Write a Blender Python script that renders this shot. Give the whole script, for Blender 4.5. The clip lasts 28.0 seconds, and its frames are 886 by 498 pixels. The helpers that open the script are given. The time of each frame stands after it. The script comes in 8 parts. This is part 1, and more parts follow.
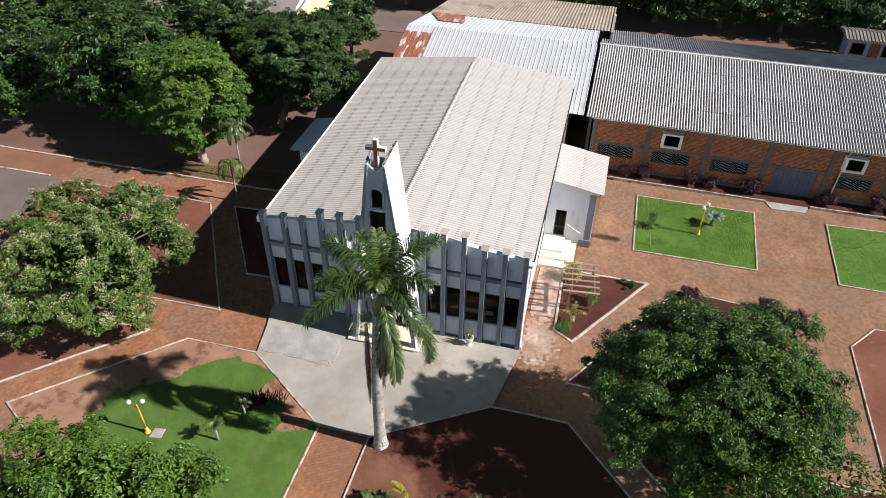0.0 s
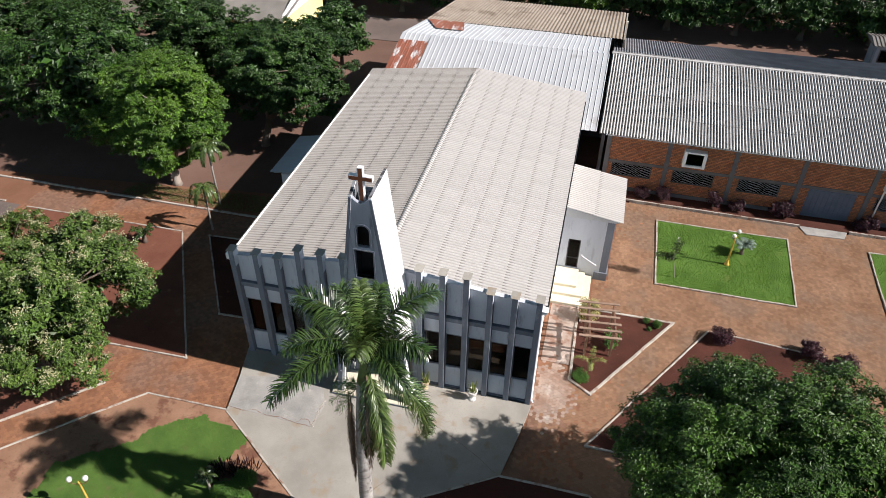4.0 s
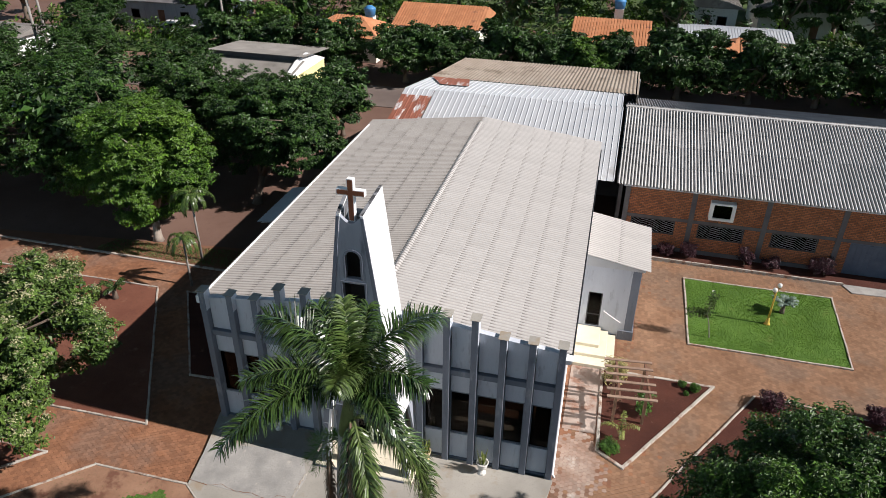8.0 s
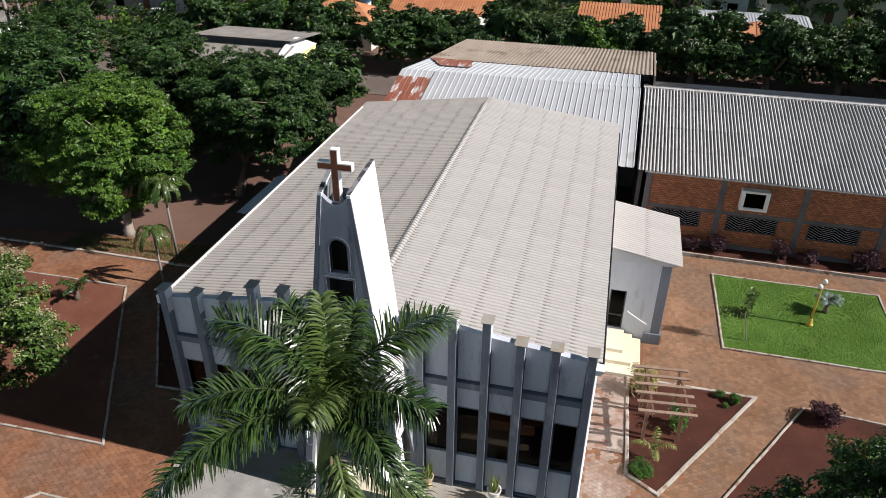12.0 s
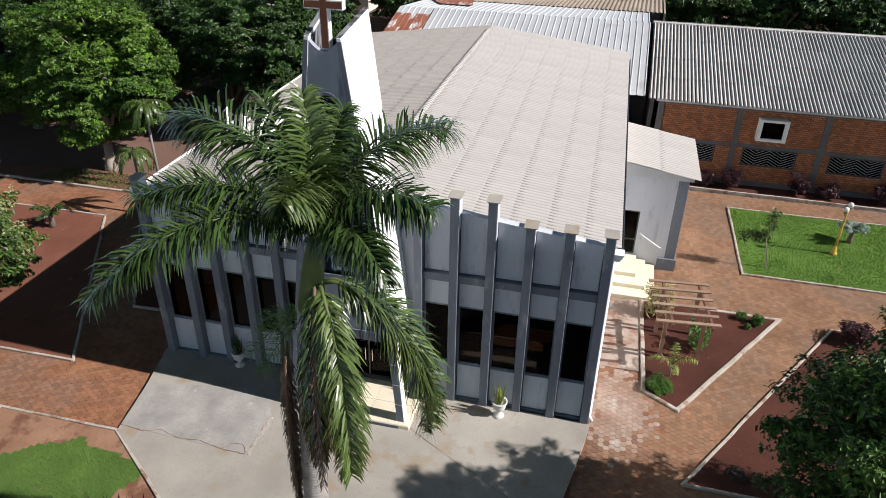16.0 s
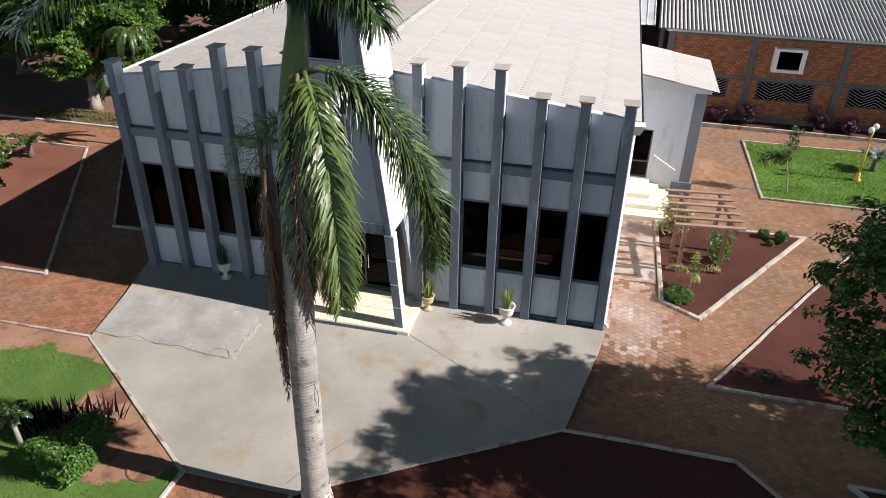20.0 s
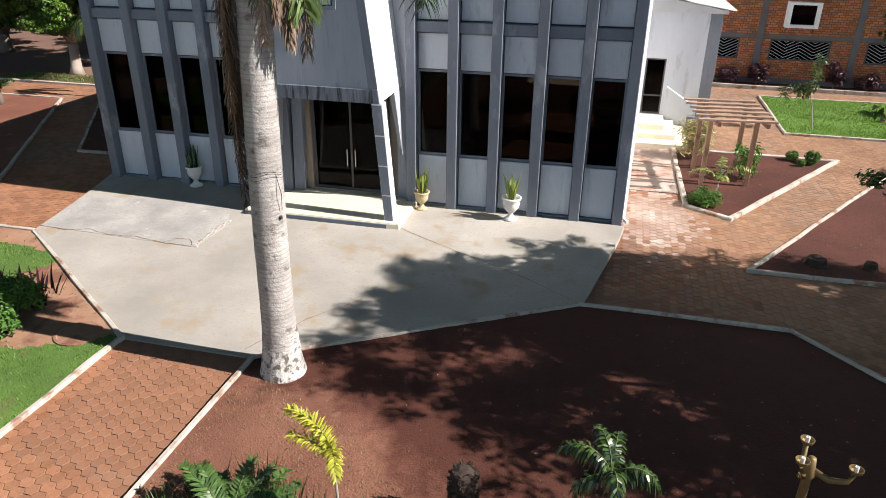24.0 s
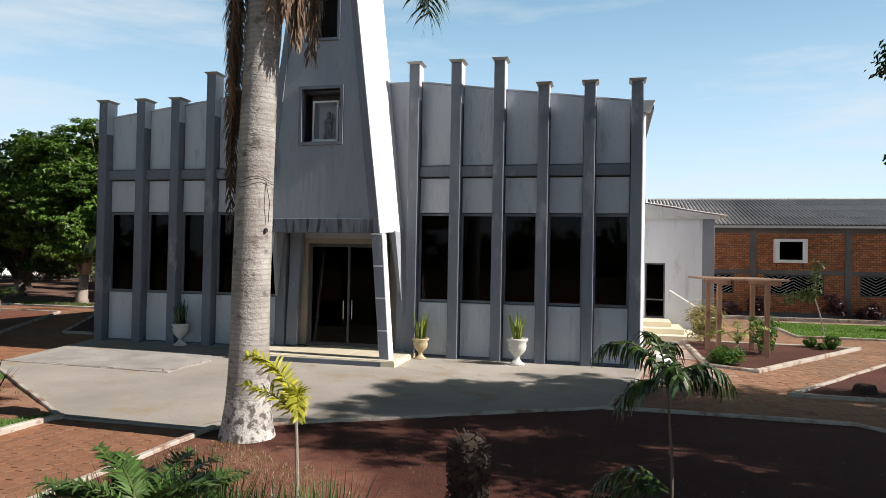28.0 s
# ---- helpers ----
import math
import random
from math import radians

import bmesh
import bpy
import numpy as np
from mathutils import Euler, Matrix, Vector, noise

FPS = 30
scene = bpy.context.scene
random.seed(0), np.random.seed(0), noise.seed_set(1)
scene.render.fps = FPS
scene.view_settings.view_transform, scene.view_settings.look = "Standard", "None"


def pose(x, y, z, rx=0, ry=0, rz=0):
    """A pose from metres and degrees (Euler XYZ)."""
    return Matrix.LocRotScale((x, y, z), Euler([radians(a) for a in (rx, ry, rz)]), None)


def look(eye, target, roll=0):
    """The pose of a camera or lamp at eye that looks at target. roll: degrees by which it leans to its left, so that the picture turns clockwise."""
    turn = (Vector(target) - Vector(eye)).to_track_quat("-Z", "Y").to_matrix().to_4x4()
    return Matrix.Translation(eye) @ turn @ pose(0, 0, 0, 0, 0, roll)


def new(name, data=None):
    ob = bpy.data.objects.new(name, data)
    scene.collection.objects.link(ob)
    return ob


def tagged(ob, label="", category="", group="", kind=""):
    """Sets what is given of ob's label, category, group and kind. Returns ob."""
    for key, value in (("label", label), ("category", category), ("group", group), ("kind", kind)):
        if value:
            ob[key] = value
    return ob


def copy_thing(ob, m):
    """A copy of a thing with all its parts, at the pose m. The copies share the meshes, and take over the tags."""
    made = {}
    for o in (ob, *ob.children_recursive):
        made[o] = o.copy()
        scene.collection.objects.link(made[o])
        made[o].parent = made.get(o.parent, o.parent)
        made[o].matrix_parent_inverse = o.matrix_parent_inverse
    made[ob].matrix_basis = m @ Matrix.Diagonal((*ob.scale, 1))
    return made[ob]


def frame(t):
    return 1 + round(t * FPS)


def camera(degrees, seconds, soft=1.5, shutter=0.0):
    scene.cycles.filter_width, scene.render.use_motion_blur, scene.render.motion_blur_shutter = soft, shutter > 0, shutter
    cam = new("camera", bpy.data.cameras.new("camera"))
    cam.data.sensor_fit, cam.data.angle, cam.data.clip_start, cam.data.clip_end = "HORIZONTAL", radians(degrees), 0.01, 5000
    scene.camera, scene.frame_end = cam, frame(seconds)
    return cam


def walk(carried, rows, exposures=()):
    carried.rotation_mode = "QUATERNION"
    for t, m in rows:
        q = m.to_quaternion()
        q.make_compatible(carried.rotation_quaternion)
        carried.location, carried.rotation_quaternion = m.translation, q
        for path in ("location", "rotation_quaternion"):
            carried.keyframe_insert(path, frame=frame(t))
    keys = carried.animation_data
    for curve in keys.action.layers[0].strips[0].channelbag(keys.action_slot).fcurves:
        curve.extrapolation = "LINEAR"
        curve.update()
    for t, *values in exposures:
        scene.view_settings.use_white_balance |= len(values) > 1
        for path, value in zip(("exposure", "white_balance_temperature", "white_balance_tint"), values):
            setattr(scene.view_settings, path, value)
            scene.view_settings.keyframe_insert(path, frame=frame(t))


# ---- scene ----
cam = camera(64.7, 28.0, soft=0.5)
PATH = [
    (0, (8.835, -24.812, 26.343), (8.459, -23.303, 25.085), 1.0),
    (0.5, (8.817, -24.636, 26.325), (8.44, -23.125, 25.07), 0.9),
    (1, (8.78, -24.518, 26.18), (8.403, -22.999, 24.935), 0.8),
    (1.5, (8.641, -24.123, 26.334), (8.267, -22.609, 25.081), 0.9),
    (2, (8.561, -23.672, 26.293), (8.186, -22.159, 25.041), 0.8),
    (2.5, (8.347, -23.06, 26.091), (7.975, -21.545, 24.839), 1.0),
    (3, (8.186, -22.144, 25.656), (7.812, -20.631, 24.402), 0.8),
    (3.5, (7.953, -21.312, 25.105), (7.58, -19.798, 23.853), 0.8),
    (4, (7.74, -20.491, 24.489), (7.364, -18.966, 23.251), 0.8),
    (4.5, (7.562, -19.724, 24.05), (7.163, -18.131, 22.908), 0.7),
    (6.5, (7.537, -19.261, 21.548), (7.106, -17.581, 20.553), 0.5),
    (7, (7.455, -19.178, 21.049), (7.025, -17.502, 20.046), 0.7),
    (7.5, (7.382, -18.953, 20.575), (6.953, -17.279, 19.628), 0.6),
    (8, (7.254, -18.575, 20.319), (6.827, -16.9, 19.312), 0.7),
    (8.5, (7.113, -18.072, 20.136), (6.685, -16.395, 19.133), 0.7),
    (9, (6.923, -17.374, 20.084), (6.496, -15.699, 19.078), 0.7),
    (9.5, (6.898, -16.537, 20.228), (6.463, -14.868, 19.216), 0.4),
    (10, (6.621, -15.81, 20.181), (6.191, -14.139, 19.169), 0.5),
    (10.5, (6.5, -15.474, 19.758), (6.07, -13.802, 18.746), 0.4),
    (11, (6.423, -15.451, 19.204), (5.995, -13.778, 18.196), 0.5),
    (11.5, (6.365, -15.548, 18.603), (5.939, -13.869, 17.603), 0.6),
    (12, (6.297, -15.588, 18.089), (5.876, -13.91, 17.085), 0.6),
    (12.5, (6.323, -15.611, 17.653), (5.902, -13.934, 16.649), 0.6),
    (14.5, (6.258, -15.575, 15.741), (5.84, -13.895, 14.739), 0.8),
    (15, (6.238, -15.52, 15.351), (5.822, -13.843, 14.344), 0.8),
    (15.5, (6.23, -15.563, 14.796), (5.814, -13.881, 13.797), 0.8),
    (16, (6.218, -15.526, 14.379), (5.804, -13.847, 13.375), 0.9),
    (16.5, (6.208, -15.559, 13.936), (5.795, -13.878, 12.934), 0.8),
    (17, (6.175, -15.566, 13.517), (5.764, -13.885, 12.514), 0.9),
    (17.5, (6.221, -15.588, 13.082), (5.807, -13.906, 12.083), 0.8),
    (18, (6.187, -15.616, 12.689), (5.774, -13.933, 11.691), 0.8),
    (18.5, (6.185, -15.59, 12.309), (5.773, -13.908, 11.308), 0.8),
    (19, (6.157, -15.625, 11.899), (5.746, -13.941, 10.901), 0.9),
    (19.5, (6.145, -15.623, 11.488), (5.736, -13.938, 10.49), 0.9),
    (20, (6.195, -15.612, 11.064), (5.783, -13.928, 10.066), 0.8),
    (20.5, (6.161, -15.611, 10.601), (5.754, -13.925, 9.605), 1.0),
    (21, (6.157, -15.606, 10.007), (5.752, -13.921, 9.01), 1.0),
    (21.5, (6.183, -15.636, 9.452), (5.778, -13.949, 8.457), 1.0),
    (22, (6.193, -15.593, 8.833), (5.788, -13.905, 7.84), 1.1),
    (22.5, (6.199, -15.544, 8.322), (5.793, -13.857, 7.327), 1.1),
    (24.5, (6.382, -15.511, 5.673), (5.929, -13.697, 4.963), 0.6),
    (25, (6.409, -15.467, 5.087), (5.937, -13.601, 4.545), 0.7),
    (25.5, (6.401, -15.432, 4.625), (5.919, -13.531, 4.235), 0.8),
    (26, (6.399, -15.437, 4.101), (5.908, -13.51, 3.884), 0.9),
    (26.5, (6.348, -15.381, 3.591), (5.853, -13.444, 3.533), 0.9),
    (27, (6.357, -15.355, 3.070), (5.862, -13.417, 3.104), 1.0),
    (27.5, (6.344, -15.362, 2.650), (5.85, -13.424, 2.684), 1.0),
    (28, (6.355, -15.369, 2.318), (5.861, -13.431, 2.350), 1.1),
]
walk(cam, [(t, look(eye, target, roll)) for t, eye, target, roll in PATH], exposures=[(t, e, k, 15) for t, e, k in ((0, 0.74, 6250), (4.5, 0.62, 6250), (8, 0.45, 6250), (12, 0.40, 6250), (17, 0.52, 6250), (20, 0.71, 6250), (22, 0.99, 6280), (25, 1.12, 6400), (26.0, 0.91, 6450), (27, 0.55, 6450), (28, 0.56, 6550))])

# ---- light ----
SUN = Vector((1.27, -0.03, 1.0)).normalized()
sun = new("sun", bpy.data.lights.new("sun", "SUN"))
sun.data.energy, sun.data.angle, sun.data.color = 5.0, radians(0.53), (1.0, 0.94, 0.86)
sun.rotation_euler = SUN.to_track_quat("Z", "Y").to_euler()
world = bpy.data.worlds.new("sky")
scene.world = world
world.use_nodes = True
wn, wl = world.node_tree.nodes, world.node_tree.links
sky = wn.new("ShaderNodeTexSky")
sky.sky_type, sky.sun_disc = "NISHITA", False
sky.sun_elevation, sky.sun_rotation = math.asin(SUN.z), math.atan2(SUN.x, SUN.y)
sky.air_density, sky.dust_density, sky.ozone_density = 1.0, 0.5, 1.0
background = wn["Background"]
background.inputs["Strength"].default_value = 0.0085
# the pale haze that thickens towards the horizon, and thin high cirrus, all the way round
coord = wn.new("ShaderNodeTexCoord")
height = wn.new("ShaderNodeSeparateXYZ")
tone = wn.new("ShaderNodeValToRGB")
tone.color_ramp.elements[0].color, tone.color_ramp.elements[0].position = (0.77, 0.96, 1.06, 1), 0.02
tone.color_ramp.elements[1].color, tone.color_ramp.elements[1].position = (0.46, 0.92, 1.30, 1), 0.40
lift = wn.new("ShaderNodeVectorMath")
lift.operation = "SCALE"
lift.inputs["Scale"].default_value = 94.0
amount = wn.new("ShaderNodeValToRGB")
amount.color_ramp.elements[0].position, amount.color_ramp.elements[0].color = 0.0, (0.98, 0.98, 0.98, 1)
amount.color_ramp.elements[1].position, amount.color_ramp.elements[1].color = 0.50, (0.02, 0.02, 0.02, 1)
amount.color_ramp.elements.new(0.36).color = (0.44, 0.44, 0.44, 1)
hazy = wn.new("ShaderNodeMix")
hazy.data_type = "RGBA"
spread = wn.new("ShaderNodeMapping")
spread.inputs["Scale"].default_value = (1.5, 1.5, 9.0)
wisps = wn.new("ShaderNodeTexNoise")
wisps.inputs["Scale"].default_value, wisps.inputs["Detail"].default_value, wisps.inputs["Roughness"].default_value = 1.7, 8.0, 0.6
ramp = wn.new("ShaderNodeValToRGB")
ramp.color_ramp.elements[0].position, ramp.color_ramp.elements[1].position = 0.46, 0.70
ramp.color_ramp.elements[1].color = (0.65, 0.65, 0.65, 1)
veil = wn.new("ShaderNodeMix")
veil.data_type = "RGBA"
wl.new(coord.outputs["Generated"], height.inputs[0])
wl.new(height.outputs[2], tone.inputs[0])
wl.new(tone.outputs["Color"], lift.inputs[0])
wl.new(height.outputs[2], amount.inputs[0])
wl.new(amount.outputs[0], hazy.inputs[0])
wl.new(sky.outputs[0], hazy.inputs[6])
wl.new(lift.outputs[0], hazy.inputs[7])
wl.new(coord.outputs["Generated"], spread.inputs["Vector"])
wl.new(spread.outputs[0], wisps.inputs["Vector"])
wl.new(wisps.outputs["Fac"], ramp.inputs["Fac"])
thin = wn.new("ShaderNodeMapRange")
thin.inputs[1].default_value, thin.inputs[2].default_value, thin.inputs[3].default_value, thin.inputs[4].default_value = 0.30, 0.50, 1.0, 0.0
weave = wn.new("ShaderNodeMath")
weave.operation = "MULTIPLY"
wl.new(height.outputs[2], thin.inputs[0])
wl.new(ramp.outputs["Color"], weave.inputs[0])
wl.new(thin.outputs[0], weave.inputs[1])
wl.new(weave.outputs[0], veil.inputs[0])
wl.new(hazy.outputs[2], veil.inputs[6])
veil.inputs[7].default_value = (63.0, 69.0, 70.0, 1)
wl.new(veil.outputs[2], background.inputs["Color"])

# ---- materials ----


def surf(name, low, high, big=0.6, fine=14.0, rough=0.85, bump=0.25, metal=0.0, vary=0.0, island=0.0, grain=0.35, stain=None, stain_scale=1.5, stain_at=0.6, spec=0.35, size=(1, 1, 1)):
    """Two colours mixed at two scales, with fine relief; vary: by object, island: by loose piece; stain: a third colour in patches."""
    m = bpy.data.materials.new(name)
    m.use_nodes = True
    n, l = m.node_tree.nodes, m.node_tree.links
    b = n["Principled BSDF"]
    b.inputs["Roughness"].default_value, b.inputs["Metallic"].default_value = rough, metal
    b.inputs["Specular IOR Level"].default_value = spec
    tc, mp = n.new("ShaderNodeTexCoord"), n.new("ShaderNodeMapping")
    mp.inputs["Scale"].default_value = size
    l.new(tc.outputs["Object"], mp.inputs["Vector"])

    def cloud(scale, detail):
        t = n.new("ShaderNodeTexNoise")
        t.inputs["Scale"].default_value, t.inputs["Detail"].default_value = scale, detail
        t.inputs["Roughness"].default_value = 0.62
        l.new(mp.outputs[0], t.inputs["Vector"])
        return t.outputs["Fac"]

    def span(value, a, c):
        r = n.new("ShaderNodeMapRange")
        r.inputs[1].default_value, r.inputs[2].default_value = a, c
        l.new(value, r.inputs[0])
        return r.outputs[0]

    def mixed(fac, a, c, kind="MIX"):
        x = n.new("ShaderNodeMix")
        x.data_type, x.blend_type = "RGBA", kind
        for k, v in ((0, fac), (6, a), (7, c)):
            if isinstance(v, (int, float)):
                x.inputs[k].default_value = v
            elif isinstance(v, tuple):
                x.inputs[k].default_value = (*v, 1)
            else:
                l.new(v, x.inputs[k])
        return x.outputs[2]

    small = cloud(fine, 6)
    colour = mixed(span(cloud(big, 5), 0.32, 0.68), low, high)
    dim = tuple(v * (1 - grain) for v in high)
    colour = mixed(span(small, 0.55, 0.75), colour, dim)
    if stain:
        colour = mixed(span(cloud(stain_scale, 8), stain_at, stain_at + 0.1), colour, stain)
    for amount, source in ((vary, "ShaderNodeObjectInfo"), (island, "ShaderNodeNewGeometry")):
        if amount:
            g = n.new(source)
            r = n.new("ShaderNodeMapRange")
            r.inputs[3].default_value, r.inputs[4].default_value = 1 - amount, 1 + amount
            l.new(g.outputs["Random" if source.endswith("Info") else "Random Per Island"], r.inputs[0])
            hs = n.new("ShaderNodeHueSaturation")
            l.new(r.outputs[0], hs.inputs["Value"])
            l.new(colour, hs.inputs["Color"])
            colour = hs.outputs[0]
    l.new(colour, b.inputs["Base Color"])
    if bump:
        bp = n.new("ShaderNodeBump")
        bp.inputs["Strength"].default_value, bp.inputs["Distance"].default_value = bump, 0.02
        l.new(small, bp.inputs["Height"])
        l.new(bp.outputs[0], b.inputs["Normal"])
    return m


def leafy(name, low, high, tint=0.35, light=0.35, rough=0.5, spec=0.4):
    """Leaves: colour by piece, some light shining through."""
    m = surf(name, low, high, 0.35, 3.0, rough, 0.0, island=tint, grain=0.25, spec=spec)
    n, l = m.node_tree.nodes, m.node_tree.links
    b = n["Principled BSDF"]
    t, x = n.new("ShaderNodeBsdfTranslucent"), n.new("ShaderNodeMixShader")
    l.new(b.inputs["Base Color"].links[0].from_socket, t.inputs["Color"])
    x.inputs[0].default_value = light
    l.new(b.outputs[0], x.inputs[1])
    l.new(t.outputs[0], x.inputs[2])
    l.new(x.outputs[0], n["Material Output"].inputs["Surface"])
    return m


def glass(name, tint, gloss=0.04, ior=1.33):
    m = bpy.data.materials.new(name)
    m.use_nodes = True
    n, l = m.node_tree.nodes, m.node_tree.links
    t, g, x, f = n.new("ShaderNodeBsdfTransparent"), n.new("ShaderNodeBsdfGlossy"), n.new("ShaderNodeMixShader"), n.new("ShaderNodeFresnel")
    t.inputs["Color"].default_value = (*tint, 1)
    g.inputs["Roughness"].default_value = gloss
    f.inputs["IOR"].default_value = ior
    l.new(f.outputs[0], x.inputs[0])
    l.new(t.outputs[0], x.inputs[1])
    l.new(g.outputs[0], x.inputs[2])
    l.new(x.outputs[0], n["Material Output"].inputs["Surface"])
    return m


def brickwork(name):
    m = surf(name, (0.36, 0.13, 0.055), (0.44, 0.175, 0.08), 0.8, 30, 0.9, 0.3)
    n, l = m.node_tree.nodes, m.node_tree.links
    b = n["Principled BSDF"]
    tc, sp, cb, br = (n.new("ShaderNode" + k) for k in ("TexCoord", "SeparateXYZ", "CombineXYZ", "TexBrick"))
    l.new(tc.outputs["Object"], sp.inputs[0])
    add = n.new("ShaderNodeMath")
    l.new(sp.outputs[0], add.inputs[0])
    l.new(sp.outputs[1], add.inputs[1])
    l.new(add.outputs[0], cb.inputs[0])
    l.new(sp.outputs[2], cb.inputs[1])
    l.new(cb.outputs[0], br.inputs["Vector"])
    br.inputs["Scale"].default_value = 1.0
    br.inputs["Brick Width"].default_value, br.inputs["Row Height"].default_value, br.inputs["Mortar Size"].default_value = 0.22, 0.098, 0.012
    br.inputs["Mortar"].default_value = (0.20, 0.135, 0.10, 1)
    br.inputs["Color1"].default_value, br.inputs["Color2"].default_value = (0.70, 0.70, 0.70, 1), (1.25, 1.2, 1.15, 1)
    old = b.inputs["Base Color"].links[0].from_socket
    tone, x = n.new("ShaderNodeMix"), n.new("ShaderNodeMix")
    tone.data_type = x.data_type = "RGBA"
    tone.blend_type, tone.inputs[0].default_value = "MULTIPLY", 1.0
    l.new(old, tone.inputs[6])
    l.new(br.outputs["Color"], tone.inputs[7])
    l.new(br.outputs["Fac"], x.inputs[0])
    l.new(tone.outputs[2], x.inputs[6])
    x.inputs[7].default_value = (0.12, 0.08, 0.06, 1)
    l.new(x.outputs[2], b.inputs["Base Color"])
    bp = n.new("ShaderNodeBump")
    bp.invert, bp.inputs["Distance"].default_value, bp.inputs["Strength"].default_value = True, 0.012, 0.8
    l.new(br.outputs["Fac"], bp.inputs["Height"])
    l.new(bp.outputs[0], b.inputs["Normal"])
    return m




def valley_darkened(m, pitch, dark, amount=0.55, start=-0.1, lap=0.0):
    """Darkens the valleys of a corrugated sheet, and more so at its lap."""
    n, l = m.node_tree.nodes, m.node_tree.links
    b = n["Principled BSDF"]
    tc, sp = n.new("ShaderNodeTexCoord"), n.new("ShaderNodeSeparateXYZ")
    l.new(tc.outputs["Object"], sp.inputs[0])

    def calc(kind, a, c):
        k = n.new("ShaderNodeMath")
        k.operation = kind
        for i, v in ((0, a), (1, c)):
            if isinstance(v, (int, float)):
                k.inputs[i].default_value = v
            else:
                l.new(v, k.inputs[i])
        return k.outputs[0]
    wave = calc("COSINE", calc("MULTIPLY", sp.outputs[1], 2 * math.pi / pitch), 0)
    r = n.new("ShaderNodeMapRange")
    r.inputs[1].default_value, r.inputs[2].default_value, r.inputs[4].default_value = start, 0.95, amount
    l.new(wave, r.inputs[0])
    darkening = r.outputs[0]
    if lap:
        # a ragged dark band under the edge of the sheet above
        t = n.new("ShaderNodeTexNoise")
        t.inputs["Scale"].default_value = 9.0
        l.new(tc.outputs["Object"], t.inputs["Vector"])
        k = n.new("ShaderNodeMapRange")
        k.inputs[1].default_value, k.inputs[2].default_value, k.inputs[3].default_value, k.inputs[4].default_value = 0.12, 0.12 + lap, 2.0, 0.0
        l.new(calc("ADD", sp.outputs[0], calc("MULTIPLY", calc("SUBTRACT", t.outputs["Fac"], 0.5), 0.3)), k.inputs[0])
        darkening = calc("MINIMUM", calc("ADD", darkening, calc("MULTIPLY", darkening, k.outputs[0])), 1.0)
    x = n.new("ShaderNodeMix")
    x.data_type = "RGBA"
    x.inputs[7].default_value = (*dark, 1)
    l.new(darkening, x.inputs[0])
    l.new(b.inputs["Base Color"].links[0].from_socket, x.inputs[6])
    l.new(x.outputs[2], b.inputs["Base Color"])
    return m


PANEL = surf("pale_grey_plaster", (0.47, 0.50, 0.55), (0.555, 0.585, 0.63), 1.1, 26, 0.9, 0.5, stain=(0.40, 0.42, 0.46), stain_scale=5.0, stain_at=0.57, grain=0.17, size=(1, 1, 0.22))
MOULD = surf("mouldy_render", (0.16, 0.165, 0.175), (0.26, 0.27, 0.285), 1.2, 10, 0.95, 0.4, stain=(0.05, 0.05, 0.052), stain_scale=2.6, stain_at=0.5, grain=0.3, size=(1.6, 1.6, 0.4))
# near-black in place of the shade inside the belfry openings
BELFRYDARK = surf("belfry_shade_dark", (0.018, 0.018, 0.019), (0.03, 0.03, 0.031), 1.0, 10, 0.95, 0.2)
COLUMN = surf("slate_grey_paint", (0.130, 0.148, 0.182), (0.182, 0.202, 0.238), 1.0, 10, 0.85, 0.3, stain=(0.26, 0.277, 0.303), stain_scale=2.5, stain_at=0.58, grain=0.28, size=(1, 1, 0.4))
TOWER = surf("weathered_grey_render", (0.265, 0.287, 0.33), (0.335, 0.358, 0.40), 0.7, 8, 0.9, 0.35, stain=(0.16, 0.176, 0.21), stain_scale=1.5, stain_at=0.57, grain=0.22, size=(1.4, 1.4, 0.22))
WHITE = surf("white_wall_paint", (0.74, 0.74, 0.73), (0.82, 0.82, 0.81), 0.8, 9, 0.8, 0.15, stain=(0.62, 0.61, 0.59), stain_scale=1.2, stain_at=0.66, grain=0.06, size=(1, 1, 0.35))
CREAM = surf("cream_glazed_tile", (0.66, 0.60, 0.45), (0.74, 0.68, 0.53), 1.5, 12, 0.35, 0.05, grain=0.08)
FIBRE = surf("fibre_cement_sheet", (0.45, 0.43, 0.405), (0.53, 0.508, 0.48), 0.7, 9, 0.92, 0.3, vary=0.03, stain=(0.425, 0.403, 0.38), stain_scale=1.1, stain_at=0.60, grain=0.15)
valley_darkened(FIBRE, 0.172, (0.22, 0.205, 0.19), 0.42, -0.2, lap=0.26)
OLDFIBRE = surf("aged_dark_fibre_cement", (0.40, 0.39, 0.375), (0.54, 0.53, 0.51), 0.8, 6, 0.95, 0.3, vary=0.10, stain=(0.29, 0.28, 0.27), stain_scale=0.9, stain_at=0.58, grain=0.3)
# church sheet again, darkened in colour for the slope turned from the sun
FIBRESHADE = surf("fibre_cement_shaded_slope", (0.40, 0.37, 0.335), (0.52, 0.485, 0.445), 0.5, 9, 0.95, 0.3, vary=0.04, stain=(0.30, 0.275, 0.245), stain_scale=0.9, stain_at=0.52, grain=0.25)
valley_darkened(FIBRESHADE, 0.172, (0.17, 0.155, 0.14), 0.55, -0.2, lap=0.26)
# wing roof: shaded flanks of the waves put into the colour as near-black valleys
valley_darkened(OLDFIBRE, 0.1767, (0.022, 0.020, 0.019), 0.95, 0.12)
